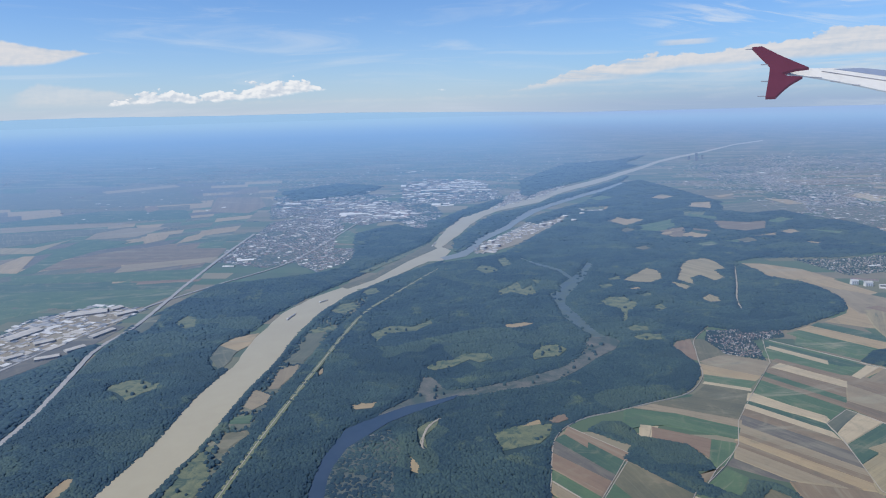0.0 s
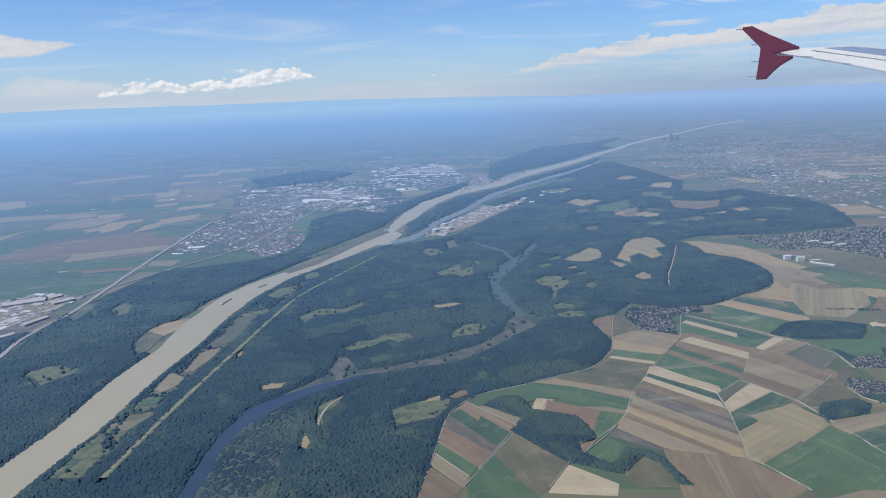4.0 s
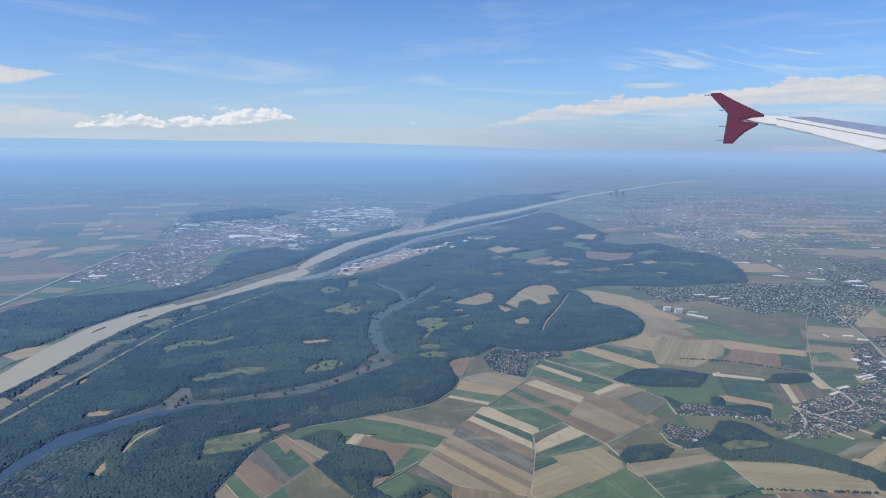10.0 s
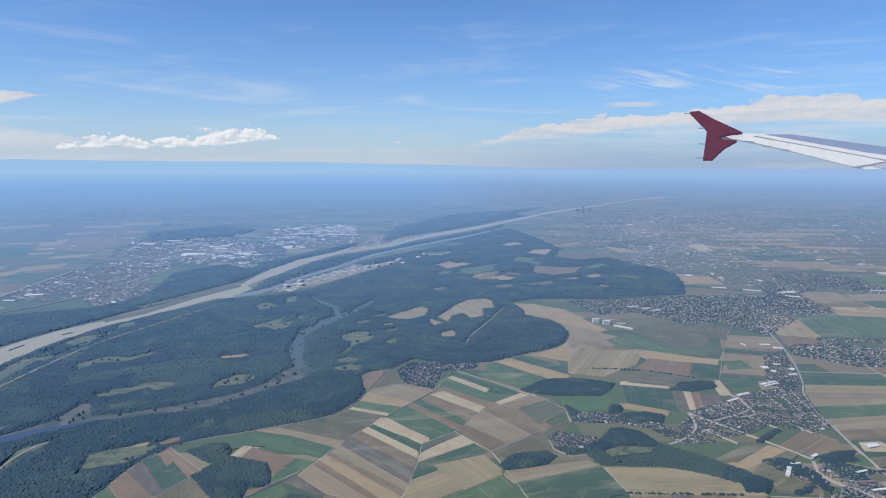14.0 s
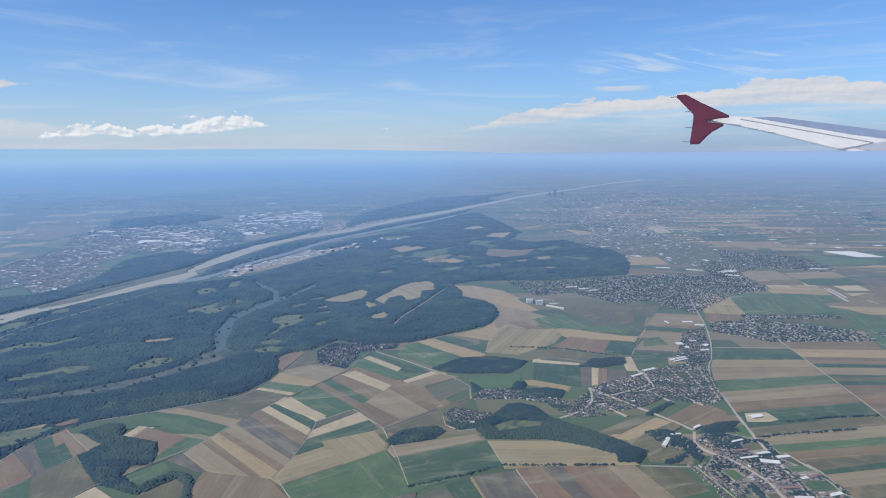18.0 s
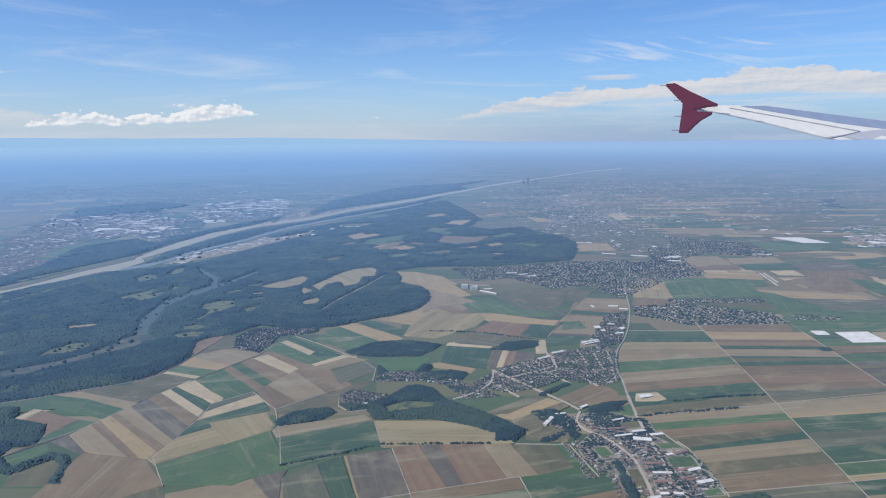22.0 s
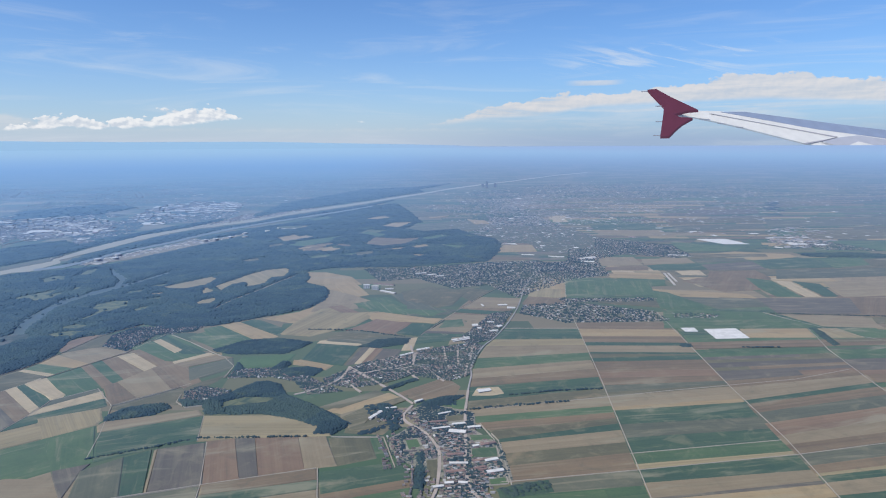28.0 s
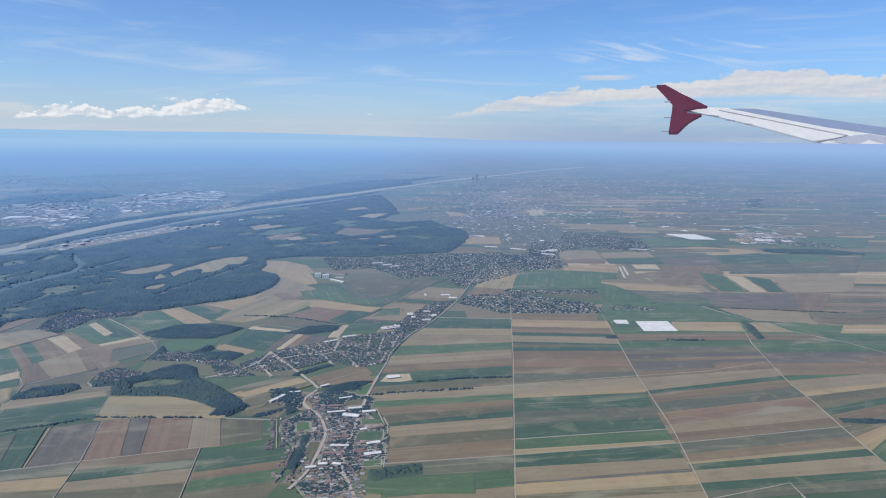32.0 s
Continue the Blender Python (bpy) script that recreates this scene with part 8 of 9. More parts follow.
far_quarter("city", [(-226.5, 244.9), (-148.7, 229.2), (-81.6, 215.7), (-86, 282.4), (-178.1, 384.9), (-366.8, 400)], 1.3, "hazy far city of pale blocks, roofs and trees", (0.52, 0.43, 0.05), 0.30, 0.35, 0.0, 0.0, 0.035)
far_quarter("works", [(-18.4, 175.6), (-19.6, 206.4), (2.1, 215.4), (6.8, 190.5), (-4.4, 170.9), (-13, 165.8)], 1.7, "far works with large pale roofed halls", (0.30, 0.42, 0.28), 0.8, 0.5, 0.05, -0.4, 0.05)
far_quarter("works", [(-51.8, 167.6), (-36, 178.6), (-15.8, 164.1), (-24.6, 155.5), (-45, 153.8)], 1.7, "far works with large pale roofed halls", (0.30, 0.42, 0.28), 0.8, 0.5, 0.05, -0.4, 0.05)
far_quarter("works", [(-15.9, 224), (1.3, 219.4), (5.8, 202.6), (-6.4, 193.6)], 1.7, "far works with large pale roofed halls", (0.30, 0.42, 0.28), 0.8, 0.5, 0.05, -0.4, 0.05)
far_quarter("works", [(-21.3, 195.7), (-20.2, 214), (-13.3, 221.5), (2.2, 215), (6.6, 198.8), (-4.4, 183.7), (-13.2, 173.4)], 1.7, "far works with large pale roofed halls", (0.30, 0.42, 0.28), 0.8, 0.5, 0.05, -0.4, 0.05)
far_quarter("works", [(-30, 146.2), (-23.7, 152.4), (-14.3, 154.3), (-9.5, 143.7), (-16.5, 139.1), (-28, 142.3)], 1.7, "far works with large pale roofed halls", (0.30, 0.42, 0.28), 0.8, 0.5, 0.05, -0.4, 0.05)
far_quarter("works", [(-9.3, 160.4), (-5.5, 163.5), (-3.9, 158.6), (-8.7, 156.9)], 1.7, "far works with large pale roofed halls", (0.30, 0.42, 0.28), 0.8, 0.5, 0.05, -0.4, 0.05)
far_quarter("far_farms", [(-116.8, 269.5), (-51.3, 311.4), (81.3, 346.9), (72.2, 241), (10.7, 224.7), (-24.4, 196.1), (-51.6, 161.2)], 4.6, "scattered roofs of far farms and works among trees", (0.40, 0.42, 0.18), 0.45, 0.5, 0.1, 0.0, 0.04)
far_quarter("far_farms", [(-144.2, 212.5), (-52.2, 202), (-31.1, 185.7), (-25.9, 161.3), (-55.3, 150.4), (-67.8, 141.5), (-90.1, 135.9)], 4.6, "scattered roofs of far farms and works among trees", (0.40, 0.42, 0.18), 0.45, 0.5, 0.1, 0.0, 0.04)
far_quarter("far_farms", [(74.8, 271.9), (125.9, 263.8), (186.4, 238.1), (233, 204.1), (152, 109.4), (122, 120.7), (83.7, 110.5), (64.1, 146.6)], 4.6, "scattered roofs of far farms and works among trees", (0.40, 0.42, 0.18), 0.45, 0.5, 0.1, 0.0, 0.04)
far_quarter("far_farms", [(108.1, 337.9), (309.7, 361.2), (147.9, 131.7), (95, 125.4), (69.6, 134.1)], 4.6, "scattered roofs of far farms and works among trees", (0.40, 0.42, 0.18), 0.45, 0.5, 0.1, 0.0, 0.04)
far_quarter("works", [(-51.7, 63.5), (-51.3, 71.2), (-46.2, 76.6), (-39.3, 74.4), (-40.7, 65.8), (-43.4, 57.7), (-45.3, 55)], 0.78, "works and airport halls with pale flat roofs", (0.45, 0.43, 0.12), 0.44, 0.5, 1.28, -0.3, 0.09, (PALE_ROOF, ROOF_GREY, ROOF_WHITE))


# ---- single houses, halls and barns ----
HOUSE_KINDS = []


def house_kind(roof, length, depth, wall, rise):
    """One house with its walls, roof and chimney, kept as a pattern for copies."""
    ob = new("house")
    tagged(ob, "small rendered village house with a pitched roof", "house", "village houses")
    l, d, o = length / 2, depth / 2, 0.015
    walls = mesh_of("body", [(-l, -d, 0), (l, -d, 0), (l, d, 0), (-l, d, 0), (-l, -d, wall), (l, -d, wall), (l, d, wall), (-l, d, wall), (-l, 0, wall + rise), (l, 0, wall + rise)],
                    [(0, 1, 5, 4), (2, 3, 7, 6), (1, 2, 6, 9, 5), (3, 0, 4, 8, 7)], WALLS)
    part("body", walls, ob)
    e = wall - o * rise / d
    tile = mesh_of("roof", [(-l - o, -d - o, e), (l + o, -d - o, e), (l + o, 0, wall + rise), (-l - o, 0, wall + rise), (l + o, d + o, e), (-l - o, d + o, e),
                            (-l - o, -d - o, e + o), (l + o, -d - o, e + o), (l + o, 0, wall + rise + o), (-l - o, 0, wall + rise + o), (l + o, d + o, e + o), (-l - o, d + o, e + o)],
                   [(0, 3, 2, 1), (3, 5, 4, 2), (6, 7, 8, 9), (9, 8, 10, 11), (0, 1, 7, 6), (4, 5, 11, 10), (1, 2, 8, 7), (2, 4, 10, 8), (3, 0, 6, 9), (5, 3, 9, 11)], roof)
    roofing = part("roof", tile, ob)
    c = 0.012
    top = wall + rise + 0.03
    part("chimney", mesh_of("chimney", [(l / 2 + x * c, 0.02 + y * c, z) for z in (wall, top) for x, y in ((-1, -1), (1, -1), (1, 1), (-1, 1))],
                            [(0, 1, 5, 4), (1, 2, 6, 5), (2, 3, 7, 6), (3, 0, 4, 7), (4, 5, 6, 7)], WALLS), roofing)
    HOUSE_KINDS.append(ob)


for roof_kind in (SINGLE_RED, SINGLE_BROWN, SINGLE_GREY):
    for size in ((0.15, 0.11, 0.075, 0.055), (0.22, 0.12, 0.075, 0.055), (0.32, 0.11, 0.065, 0.045)):
        house_kind(roof_kind, *size)
USED = []
BUILT = [0]


REST = []


def put_house(x, y, turn):
    if any((x - a) ** 2 + (y - b) ** 2 < 0.028 for a, b in USED):
        return
    if any(inside(o, np.array([(x, y)]))[0] for o in OPEN):
        return
    if not off_roads(np.array([(x, y)]), 0.17)[0]:
        return
    USED.append((x, y))
    k = int(RNG.choice(9, p=[0.14, 0.16, 0.08, 0.12, 0.14, 0.08, 0.1, 0.1, 0.08]))
    m = pose(x, y, 0, 0, 0, math.degrees(turn))
    if BUILT[0] >= 290:
        REST.append((x, y, turn))
        return
    if BUILT[0] < 9:
        k = BUILT[0]
        HOUSE_KINDS[k].matrix_basis = m
    else:
        copy_thing(HOUSE_KINDS[k], m)
    BUILT[0] += 1


def street_houses(pts):
    """Houses on both sides of a street, gable or eaves to it."""
    line = smooth_line(pts, 0.27)
    d = np.gradient(line, axis=0)
    for p, q in zip(line, d):
        turn = math.atan2(q[1], q[0])
        n = np.array([-q[1], q[0]]) / (np.hypot(*q) + 1e-9)
        for side in (-1, 1):
            if RNG.random() < 0.82:
                s = p + n * side * RNG.uniform(0.27, 0.32)
                put_house(s[0], s[1], turn + (math.pi / 2 if RNG.random() < 0.55 else 0) + RNG.normal(0, 0.05))
            if RNG.random() < 0.5:
                s = p + n * side * RNG.uniform(0.5, 0.75)
                put_house(s[0], s[1], turn + math.pi / 2 + RNG.normal(0, 0.05))


def barn_plots(outline):
    """Long narrow farmyards behind the street."""
    for x, y in scatter(outline, 0.215):
        if RNG.random() < 0.66:
            put_house(x, y, RNG.normal(0.05, 0.06))


def hall(a, b, width, height, roof, name, label, wall=None):
    """A long low building: walls, a shallow roof and a row of gates."""
    a, b = Vector(a), Vector(b)
    l, d = (b - a).length / 2, width / 2
    ob = new(name)
    tagged(ob, label, "hall")
    mid, turn = (a + b) / 2, math.degrees(math.atan2(b.y - a.y, b.x - a.x))
    ob.matrix_basis = pose(mid.x, mid.y, 0, 0, 0, turn)
    rise = min(0.1, width * 0.12)
    shell = part("body", mesh_of("body", [(-l, -d, 0), (l, -d, 0), (l, d, 0), (-l, d, 0), (-l, -d, height), (l, -d, height), (l, d, height), (-l, d, height), (-l, 0, height + rise), (l, 0, height + rise)],
                          [(0, 1, 5, 4), (2, 3, 7, 6), (1, 2, 6, 9, 5), (3, 0, 4, 8, 7)], wall or WALLS), ob)
    o, e = 0.02, height
    part("roof", mesh_of("roof", [(-l - o, -d - o, e), (l + o, -d - o, e), (l + o, 0, e + rise + 0.005), (-l - o, 0, e + rise + 0.005), (l + o, d + o, e), (-l - o, d + o, e),
                                  (-l - o, -d - o, e + o), (l + o, -d - o, e + o), (l + o, 0, e + rise + o), (-l - o, 0, e + rise + o), (l + o, d + o, e + o), (-l - o, d + o, e + o)],
                         [(0, 3, 2, 1), (3, 5, 4, 2), (6, 7, 8, 9), (9, 8, 10, 11), (0, 1, 7, 6), (4, 5, 11, 10), (1, 2, 8, 7), (2, 4, 10, 8), (3, 0, 6, 9), (5, 3, 9, 11)], roof), ob)
    for k in range(3):
        x = l * (-0.6 + 0.6 * k)
        w = min(0.05, l * 0.15)
        part("gate", mesh_of("gate", [(x - w, -d - 0.004, 0), (x + w, -d - 0.004, 0), (x + w, -d - 0.004, height * 0.7), (x - w, -d - 0.004, height * 0.7),
                                      (x - w, -d, 0), (x + w, -d, 0), (x + w, -d, height * 0.7), (x - w, -d, height * 0.7)], [(0, 1, 2, 3), (3, 2, 6, 7), (0, 3, 7, 4), (1, 5, 6, 2)], ASPHALT), shell)
    return ob


street_houses([(52.5, 39.5), (52.1, 38.2), (52.8, 36.5), (53.7, 34.7), (54, 32.6), (54, 30.4), (53.7, 28.5), (53.3, 26.8)])
street_houses([(56.1, 35.7), (56, 33.2), (55.8, 30.3), (55.4, 28)])
street_houses([(50.5, 35.2), (51, 32.9), (51.3, 30.8)])
street_houses([(51.8, 34.4), (52, 32.4)])
street_houses([(52.7, 32.8), (52.5, 28.6), (52.2, 26.9)])
street_houses([(52.1, 38.2), (51, 38.6), (50, 37.7)])
barn_plots([(53, 37.4), (56.1, 36.2), (55.3, 28.4), (54, 27.9), (54.1, 31.9)])
barn_plots([(56.4, 35.3), (57.6, 33.5), (57.5, 28.8), (55.7, 28.6)])
barn_plots([(54, 27.5), (55.3, 28), (56.7, 27.1), (57.2, 24.2), (53.7, 24.4)])
barn_plots([(54.3, 30.3), (55.1, 30.6), (56.5, 30.1), (56.8, 27.4), (54.9, 27.4)])
rest = np.array(REST)
outer = tagged(new("outer_houses"), "rows of village houses and barns behind the streets", "houses", kind="stuff")
for k, roof in enumerate((ROOF_RED, ROOF_GREY)):
    q = rest[k::2]
    v, t, s = gables(q[:, :2], q[:, 2], RNG.uniform(0.15, 0.34, len(q)), RNG.uniform(0.1, 0.15, len(q)), RNG.uniform(0.06, 0.09, len(q)), RNG.uniform(0.04, 0.06, len(q)))
    part("houses", tri_mesh("houses", v, t, [WALLS, roof], False, s), outer)
hall((55.3, 36.4), (56.2, 36.5), 0.22, 0.13, ROOF_WHITE, "white_hall", "long flat farm or works hall with a white sheet roof")
hall((55, 35.4), (56.1, 35.1), 0.42, 0.13, ROOF_WHITE, "white_hall", "long flat farm or works hall with a white sheet roof")
hall((53.9, 35.8), (55.1, 36), 0.18, 0.13, ROOF_WHITE, "white_hall", "long flat farm or works hall with a white sheet roof")
hall((56.3, 35.8), (57.2, 35.9), 0.25, 0.13, ROOF_WHITE, "white_hall", "long flat farm or works hall with a white sheet roof")
hall((54.6, 30.9), (55.7, 30.8), 0.2, 0.13, ROOF_WHITE, "white_hall", "long flat farm or works hall with a white sheet roof")
hall((56.8, 31), (57.6, 31.2), 0.25, 0.13, ROOF_WHITE, "white_hall", "long flat farm or works hall with a white sheet roof")
hall((56.7, 29.6), (57.7, 29.8), 0.28, 0.13, ROOF_WHITE, "white_hall", "long flat farm or works hall with a white sheet roof")
hall((54.1, 28.6), (54.6, 28.6), 0.2, 0.13, ROOF_WHITE, "white_hall", "long flat farm or works hall with a white sheet roof")
hall((54.9, 28.6), (55.4, 28.5), 0.2, 0.13, ROOF_WHITE, "white_hall", "long flat farm or works hall with a white sheet roof")
hall((54.5, 38.2), (55.4, 38.5), 0.15, 0.13, ROOF_WHITE, "white_hall", "long flat farm or works hall with a white sheet roof")
hall((52.9, 40.6), (53.5, 41), 0.2, 0.13, ROOF_WHITE, "white_hall", "long flat farm or works hall with a white sheet roof")
hall((57.9, 42.2), (58.9, 42.5), 0.5, 0.13, ROOF_WHITE, "white_hall", "long flat farm or works hall with a white sheet roof")
hall((49.6, 37.9), (50.4, 39.1), 0.25, 0.13, ROOF_WHITE, "white_hall", "long flat farm or works hall with a white sheet roof")
hall((50.7, 39.6), (51.5, 39.7), 0.15, 0.13, ROOF_WHITE, "white_hall", "long flat farm or works hall with a white sheet roof")
hall((56.3, 33), (56.7, 33.1), 0.2, 0.13, ROOF_WHITE, "white_hall", "long flat farm or works hall with a white sheet roof")
hall((53.4, 28.2), (54, 28.3), 0.2, 0.13, ROOF_WHITE, "white_hall", "long flat farm or works hall with a white sheet roof")
hall((57.2, 55.8), (57.74, 56.04), 0.34, 0.13, ROOF_WHITE, "white_hall", "long flat farm or works hall with a white sheet roof")
hall((57.92, 56.12), (58.32, 56.3), 0.34, 0.13, ROOF_WHITE, "white_hall", "long flat farm or works hall with a white sheet roof")
hall((58.46, 56.36), (59, 56.6), 0.34, 0.13, ROOF_WHITE, "white_hall", "long flat farm or works hall with a white sheet roof")
hall((53.6, 53), (53.96, 53.15), 0.34, 0.13, ROOF_WHITE, "white_hall", "long flat farm or works hall with a white sheet roof")
hall((54.08, 53.2), (54.34, 53.31), 0.34, 0.13, ROOF_WHITE, "white_hall", "long flat farm or works hall with a white sheet roof")
hall((54.44, 53.35), (54.8, 53.5), 0.34, 0.13, ROOF_WHITE, "white_hall", "long flat farm or works hall with a white sheet roof")
hall((52, 51.5), (52.36, 51.71), 0.255, 0.13, ROOF_WHITE, "white_hall", "long flat farm or works hall with a white sheet roof")
hall((52.48, 51.78), (52.74, 51.93), 0.255, 0.13, ROOF_WHITE, "white_hall", "long flat farm or works hall with a white sheet roof")
hall((52.84, 51.99), (53.2, 52.2), 0.255, 0.13, ROOF_WHITE, "white_hall", "long flat farm or works hall with a white sheet roof")
hall((84, 99.8), (86, 100.3), 1, 0.13, ROOF_WHITE, "white_hall", "long flat farm or works hall with a white sheet roof")
hall((78.4, 102), (80.9, 100.9), 0.5, 0.13, ROOF_WHITE, "white_hall", "long flat farm or works hall with a white sheet roof")
hall((72.8, 116), (75.5, 116.6), 0.5, 0.13, ROOF_WHITE, "white_hall", "long flat farm or works hall with a white sheet roof")
hall((-47.8, 71.7), (-43.8, 73.7), 1.6, 0.22, PALE_ROOF, "white_hall", "long flat farm or works hall with a white sheet roof")
hall((-49.2, 63.4), (-47.9, 67), 1.6, 0.22, PALE_ROOF, "white_hall", "long flat farm or works hall with a white sheet roof")
hall((-43.7, 74.1), (-42.9, 75.3), 1.2, 0.22, PALE_ROOF, "white_hall", "long flat farm or works hall with a white sheet roof")
hall((-41.8, 71.8), (-40.3, 73.5), 1, 0.22, PALE_ROOF, "white_hall", "long flat farm or works hall with a white sheet roof")
hall((-42.2, 57.7), (-40.4, 58.8), 0.8, 0.22, PALE_ROOF, "white_hall", "long flat farm or works hall with a white sheet roof")
hall((-40.5, 59.9), (-39.4, 61.4), 0.8, 0.22, PALE_ROOF, "white_hall", "long flat farm or works hall with a white sheet roof")
hall((-40.3, 64), (-39.3, 66.7), 0.8, 0.22, PALE_ROOF, "white_hall", "long flat farm or works hall with a white sheet roof")
hall((-45.4, 57.8), (-44.4, 59.2), 0.8, 0.22, PALE_ROOF, "white_hall", "long flat farm or works hall with a white sheet roof")
hall((-45.2, 62.1), (-43.9, 63.4), 0.9, 0.22, PALE_ROOF, "white_hall", "long flat farm or works hall with a white sheet roof")
hall((-37.3, 100.5), (-34.8, 101.1), 1.2, 0.06, FAR_ROOF, "white_hall", "long flat farm or works hall with a white sheet roof")
hall((-38.2, 96.6), (-36.4, 96.5), 0.6, 0.06, FAR_ROOF, "white_hall", "long flat farm or works hall with a white sheet roof")
hall((-17.4, 181.6), (-11.1, 183), 2, 0.06, FAR_ROOF, "white_hall", "long flat farm or works hall with a white sheet roof")
hall((-14, 190.3), (-4.9, 192.8), 2.5, 0.06, FAR_ROOF, "white_hall", "long flat farm or works hall with a white sheet roof")
hall((-10.4, 201.3), (0.2, 203.9), 2.5, 0.06, FAR_ROOF, "white_hall", "long flat farm or works hall with a white sheet roof")
hall((-7.1, 208.7), (0.2, 212.3), 2, 0.06, FAR_ROOF, "white_hall", "long flat farm or works hall with a white sheet roof")
hall((-23.6, 250.4), (-20.7, 254.4), 2, 0.06, FAR_ROOF, "white_hall", "long flat farm or works hall with a white sheet roof")
hall((-21.6, 143.8), (-19.1, 144.3), 1.2, 0.06, FAR_ROOF, "white_hall", "long flat farm or works hall with a white sheet roof")
hall((-18.9, 147.6), (-14.4, 148.7), 1.2, 0.06, FAR_ROOF, "white_hall", "long flat farm or works hall with a white sheet roof")
hall((-43.6, 174), (-39.9, 174.5), 1.5, 0.06, FAR_ROOF, "white_hall", "long flat farm or works hall with a white sheet roof")
hall((-8.2, 156.9), (-4.1, 158.2), 1, 0.06, FAR_ROOF, "white_hall", "long flat farm or works hall with a white sheet roof")
hall((-151.2, 303.2), (-148.5, 305.6), 2.5, 0.06, FAR_ROOF, "white_hall", "long flat farm or works hall with a white sheet roof")
hall((50, 78.7), (51.9, 76.8), 0.4, 0.13, ROOF_WHITE, "white_hall", "long flat farm or works hall with a white sheet roof")
hall((50.6, 79.7), (51.7, 79.6), 0.3, 0.13, ROOF_WHITE, "white_hall", "long flat farm or works hall with a white sheet roof")
hall((55.1, 89.5), (56.7, 89.8), 0.5, 0.13, ROOF_WHITE, "white_hall", "long flat farm or works hall with a white sheet roof")
hall((56.8, 88.3), (58.1, 88.6), 0.6, 0.13, ROOF_WHITE, "white_hall", "long flat farm or works hall with a white sheet roof")
hall((57.9, 87.1), (59.1, 87.4), 0.5, 0.13, ROOF_WHITE, "white_hall", "long flat farm or works hall with a white sheet roof")
hall((64.1, 69.3), (65.2, 69.2), 0.5, 0.13, ROOF_WHITE, "white_hall", "long flat farm or works hall with a white sheet roof")
hall((65, 68), (65.9, 67.7), 0.5, 0.13, ROOF_WHITE, "white_hall", "long flat farm or works hall with a white sheet roof")
hall((59.9, 60.9), (60.5, 60.9), 0.7, 0.13, ROOF_WHITE, "white_hall", "long flat farm or works hall with a white sheet roof")
hall((60.3, 59.7), (60.7, 59.7), 0.5, 0.13, ROOF_WHITE, "white_hall", "long flat farm or works hall with a white sheet roof")
hall((61.7, 62), (62.4, 61.8), 0.3, 0.13, ROOF_WHITE, "white_hall", "long flat farm or works hall with a white sheet roof")
hall((62.4, 60), (62.9, 60.4), 0.5, 0.13, ROOF_WHITE, "white_hall", "long flat farm or works hall with a white sheet roof")
hall((57.3, 55.3), (59, 56.1), 0.2, 0.13, ROOF_WHITE, "white_hall", "long flat farm or works hall with a white sheet roof")
hall((62.2, 69.8), (62.3, 68.8), 0.2, 0.13, ROOF_WHITE, "white_hall", "long flat farm or works hall with a white sheet roof")
hall((61.4, 58.5), (62.3, 58.7), 0.3, 0.13, ROOF_WHITE, "white_hall", "long flat farm or works hall with a white sheet roof")
hall((56.8, 33.1), (57.8, 33.4), 0.22, 0.13, ROOF_RED, "barn", "long barn with a dull red tiled roof")
hall((56, 31), (56.9, 31.2), 0.2, 0.13, ROOF_RED, "barn", "long barn with a dull red tiled roof")
hall((56, 30.1), (56.7, 30.3), 0.18, 0.13, ROOF_RED, "barn", "long barn with a dull red tiled roof")
hall((56.2, 29.9), (56.7, 30), 0.15, 0.13, ROOF_RED, "barn", "long barn with a dull red tiled roof")
hall((54.5, 32), (55.6, 32), 0.2, 0.13, ROOF_RED, "barn", "long barn with a dull red tiled roof")
hall((53.8, 36.9), (55, 37), 0.2, 0.13, ROOF_RED, "barn", "long barn with a dull red tiled roof")
hall((54.3, 29.9), (55.4, 29.9), 0.22, 0.13, ROOF_RED, "barn", "long barn with a dull red tiled roof")
hall((49, 83), (51.8, 81.9), 0.4, 0.14, ROOF_RED, "barn", "long barn with a dull red tiled roof")
hall((47.7, 80.7), (48.5, 80.7), 0.5, 0.5, ROOF_WHITE, "works_block", "tall pale grain works block", ROOF_WHITE)
hall((48.8, 79.7), (49.7, 79.7), 0.5, 0.5, ROOF_WHITE, "works_block", "tall pale grain works block", ROOF_WHITE)
hall((83.2, 99.6), (85.7, 99.4), 0.5, 0.06, FAR_ROOF, "white_hall", "long flat farm or works hall with a white sheet roof")
hall((82.7, 97), (84.6, 96.3), 0.7, 0.06, FAR_ROOF, "white_hall", "long flat farm or works hall with a white sheet roof")
hall((99.3, 101.3), (102.2, 100.4), 0.5, 0.06, FAR_ROOF, "white_hall", "long flat farm or works hall with a white sheet roof")
hall((73.1, 116.5), (75.8, 116.2), 0.5, 0.06, FAR_ROOF, "white_hall", "long flat farm or works hall with a white sheet roof")
hall((74.3, 104.6), (76.4, 103.8), 0.5, 0.06, FAR_ROOF, "white_hall", "long flat farm or works hall with a white sheet roof")
hall((122.5, 107.4), (123.2, 106), 0.6, 0.06, FAR_ROOF, "white_hall", "long flat farm or works hall with a white sheet roof")
hall((130.2, 113.7), (131.5, 112.8), 0.6, 0.06, FAR_ROOF, "white_hall", "long flat farm or works hall with a white sheet roof")
hall((116.6, 129.4), (118, 129.3), 0.7, 0.06, FAR_ROOF, "white_hall", "long flat farm or works hall with a white sheet roof")
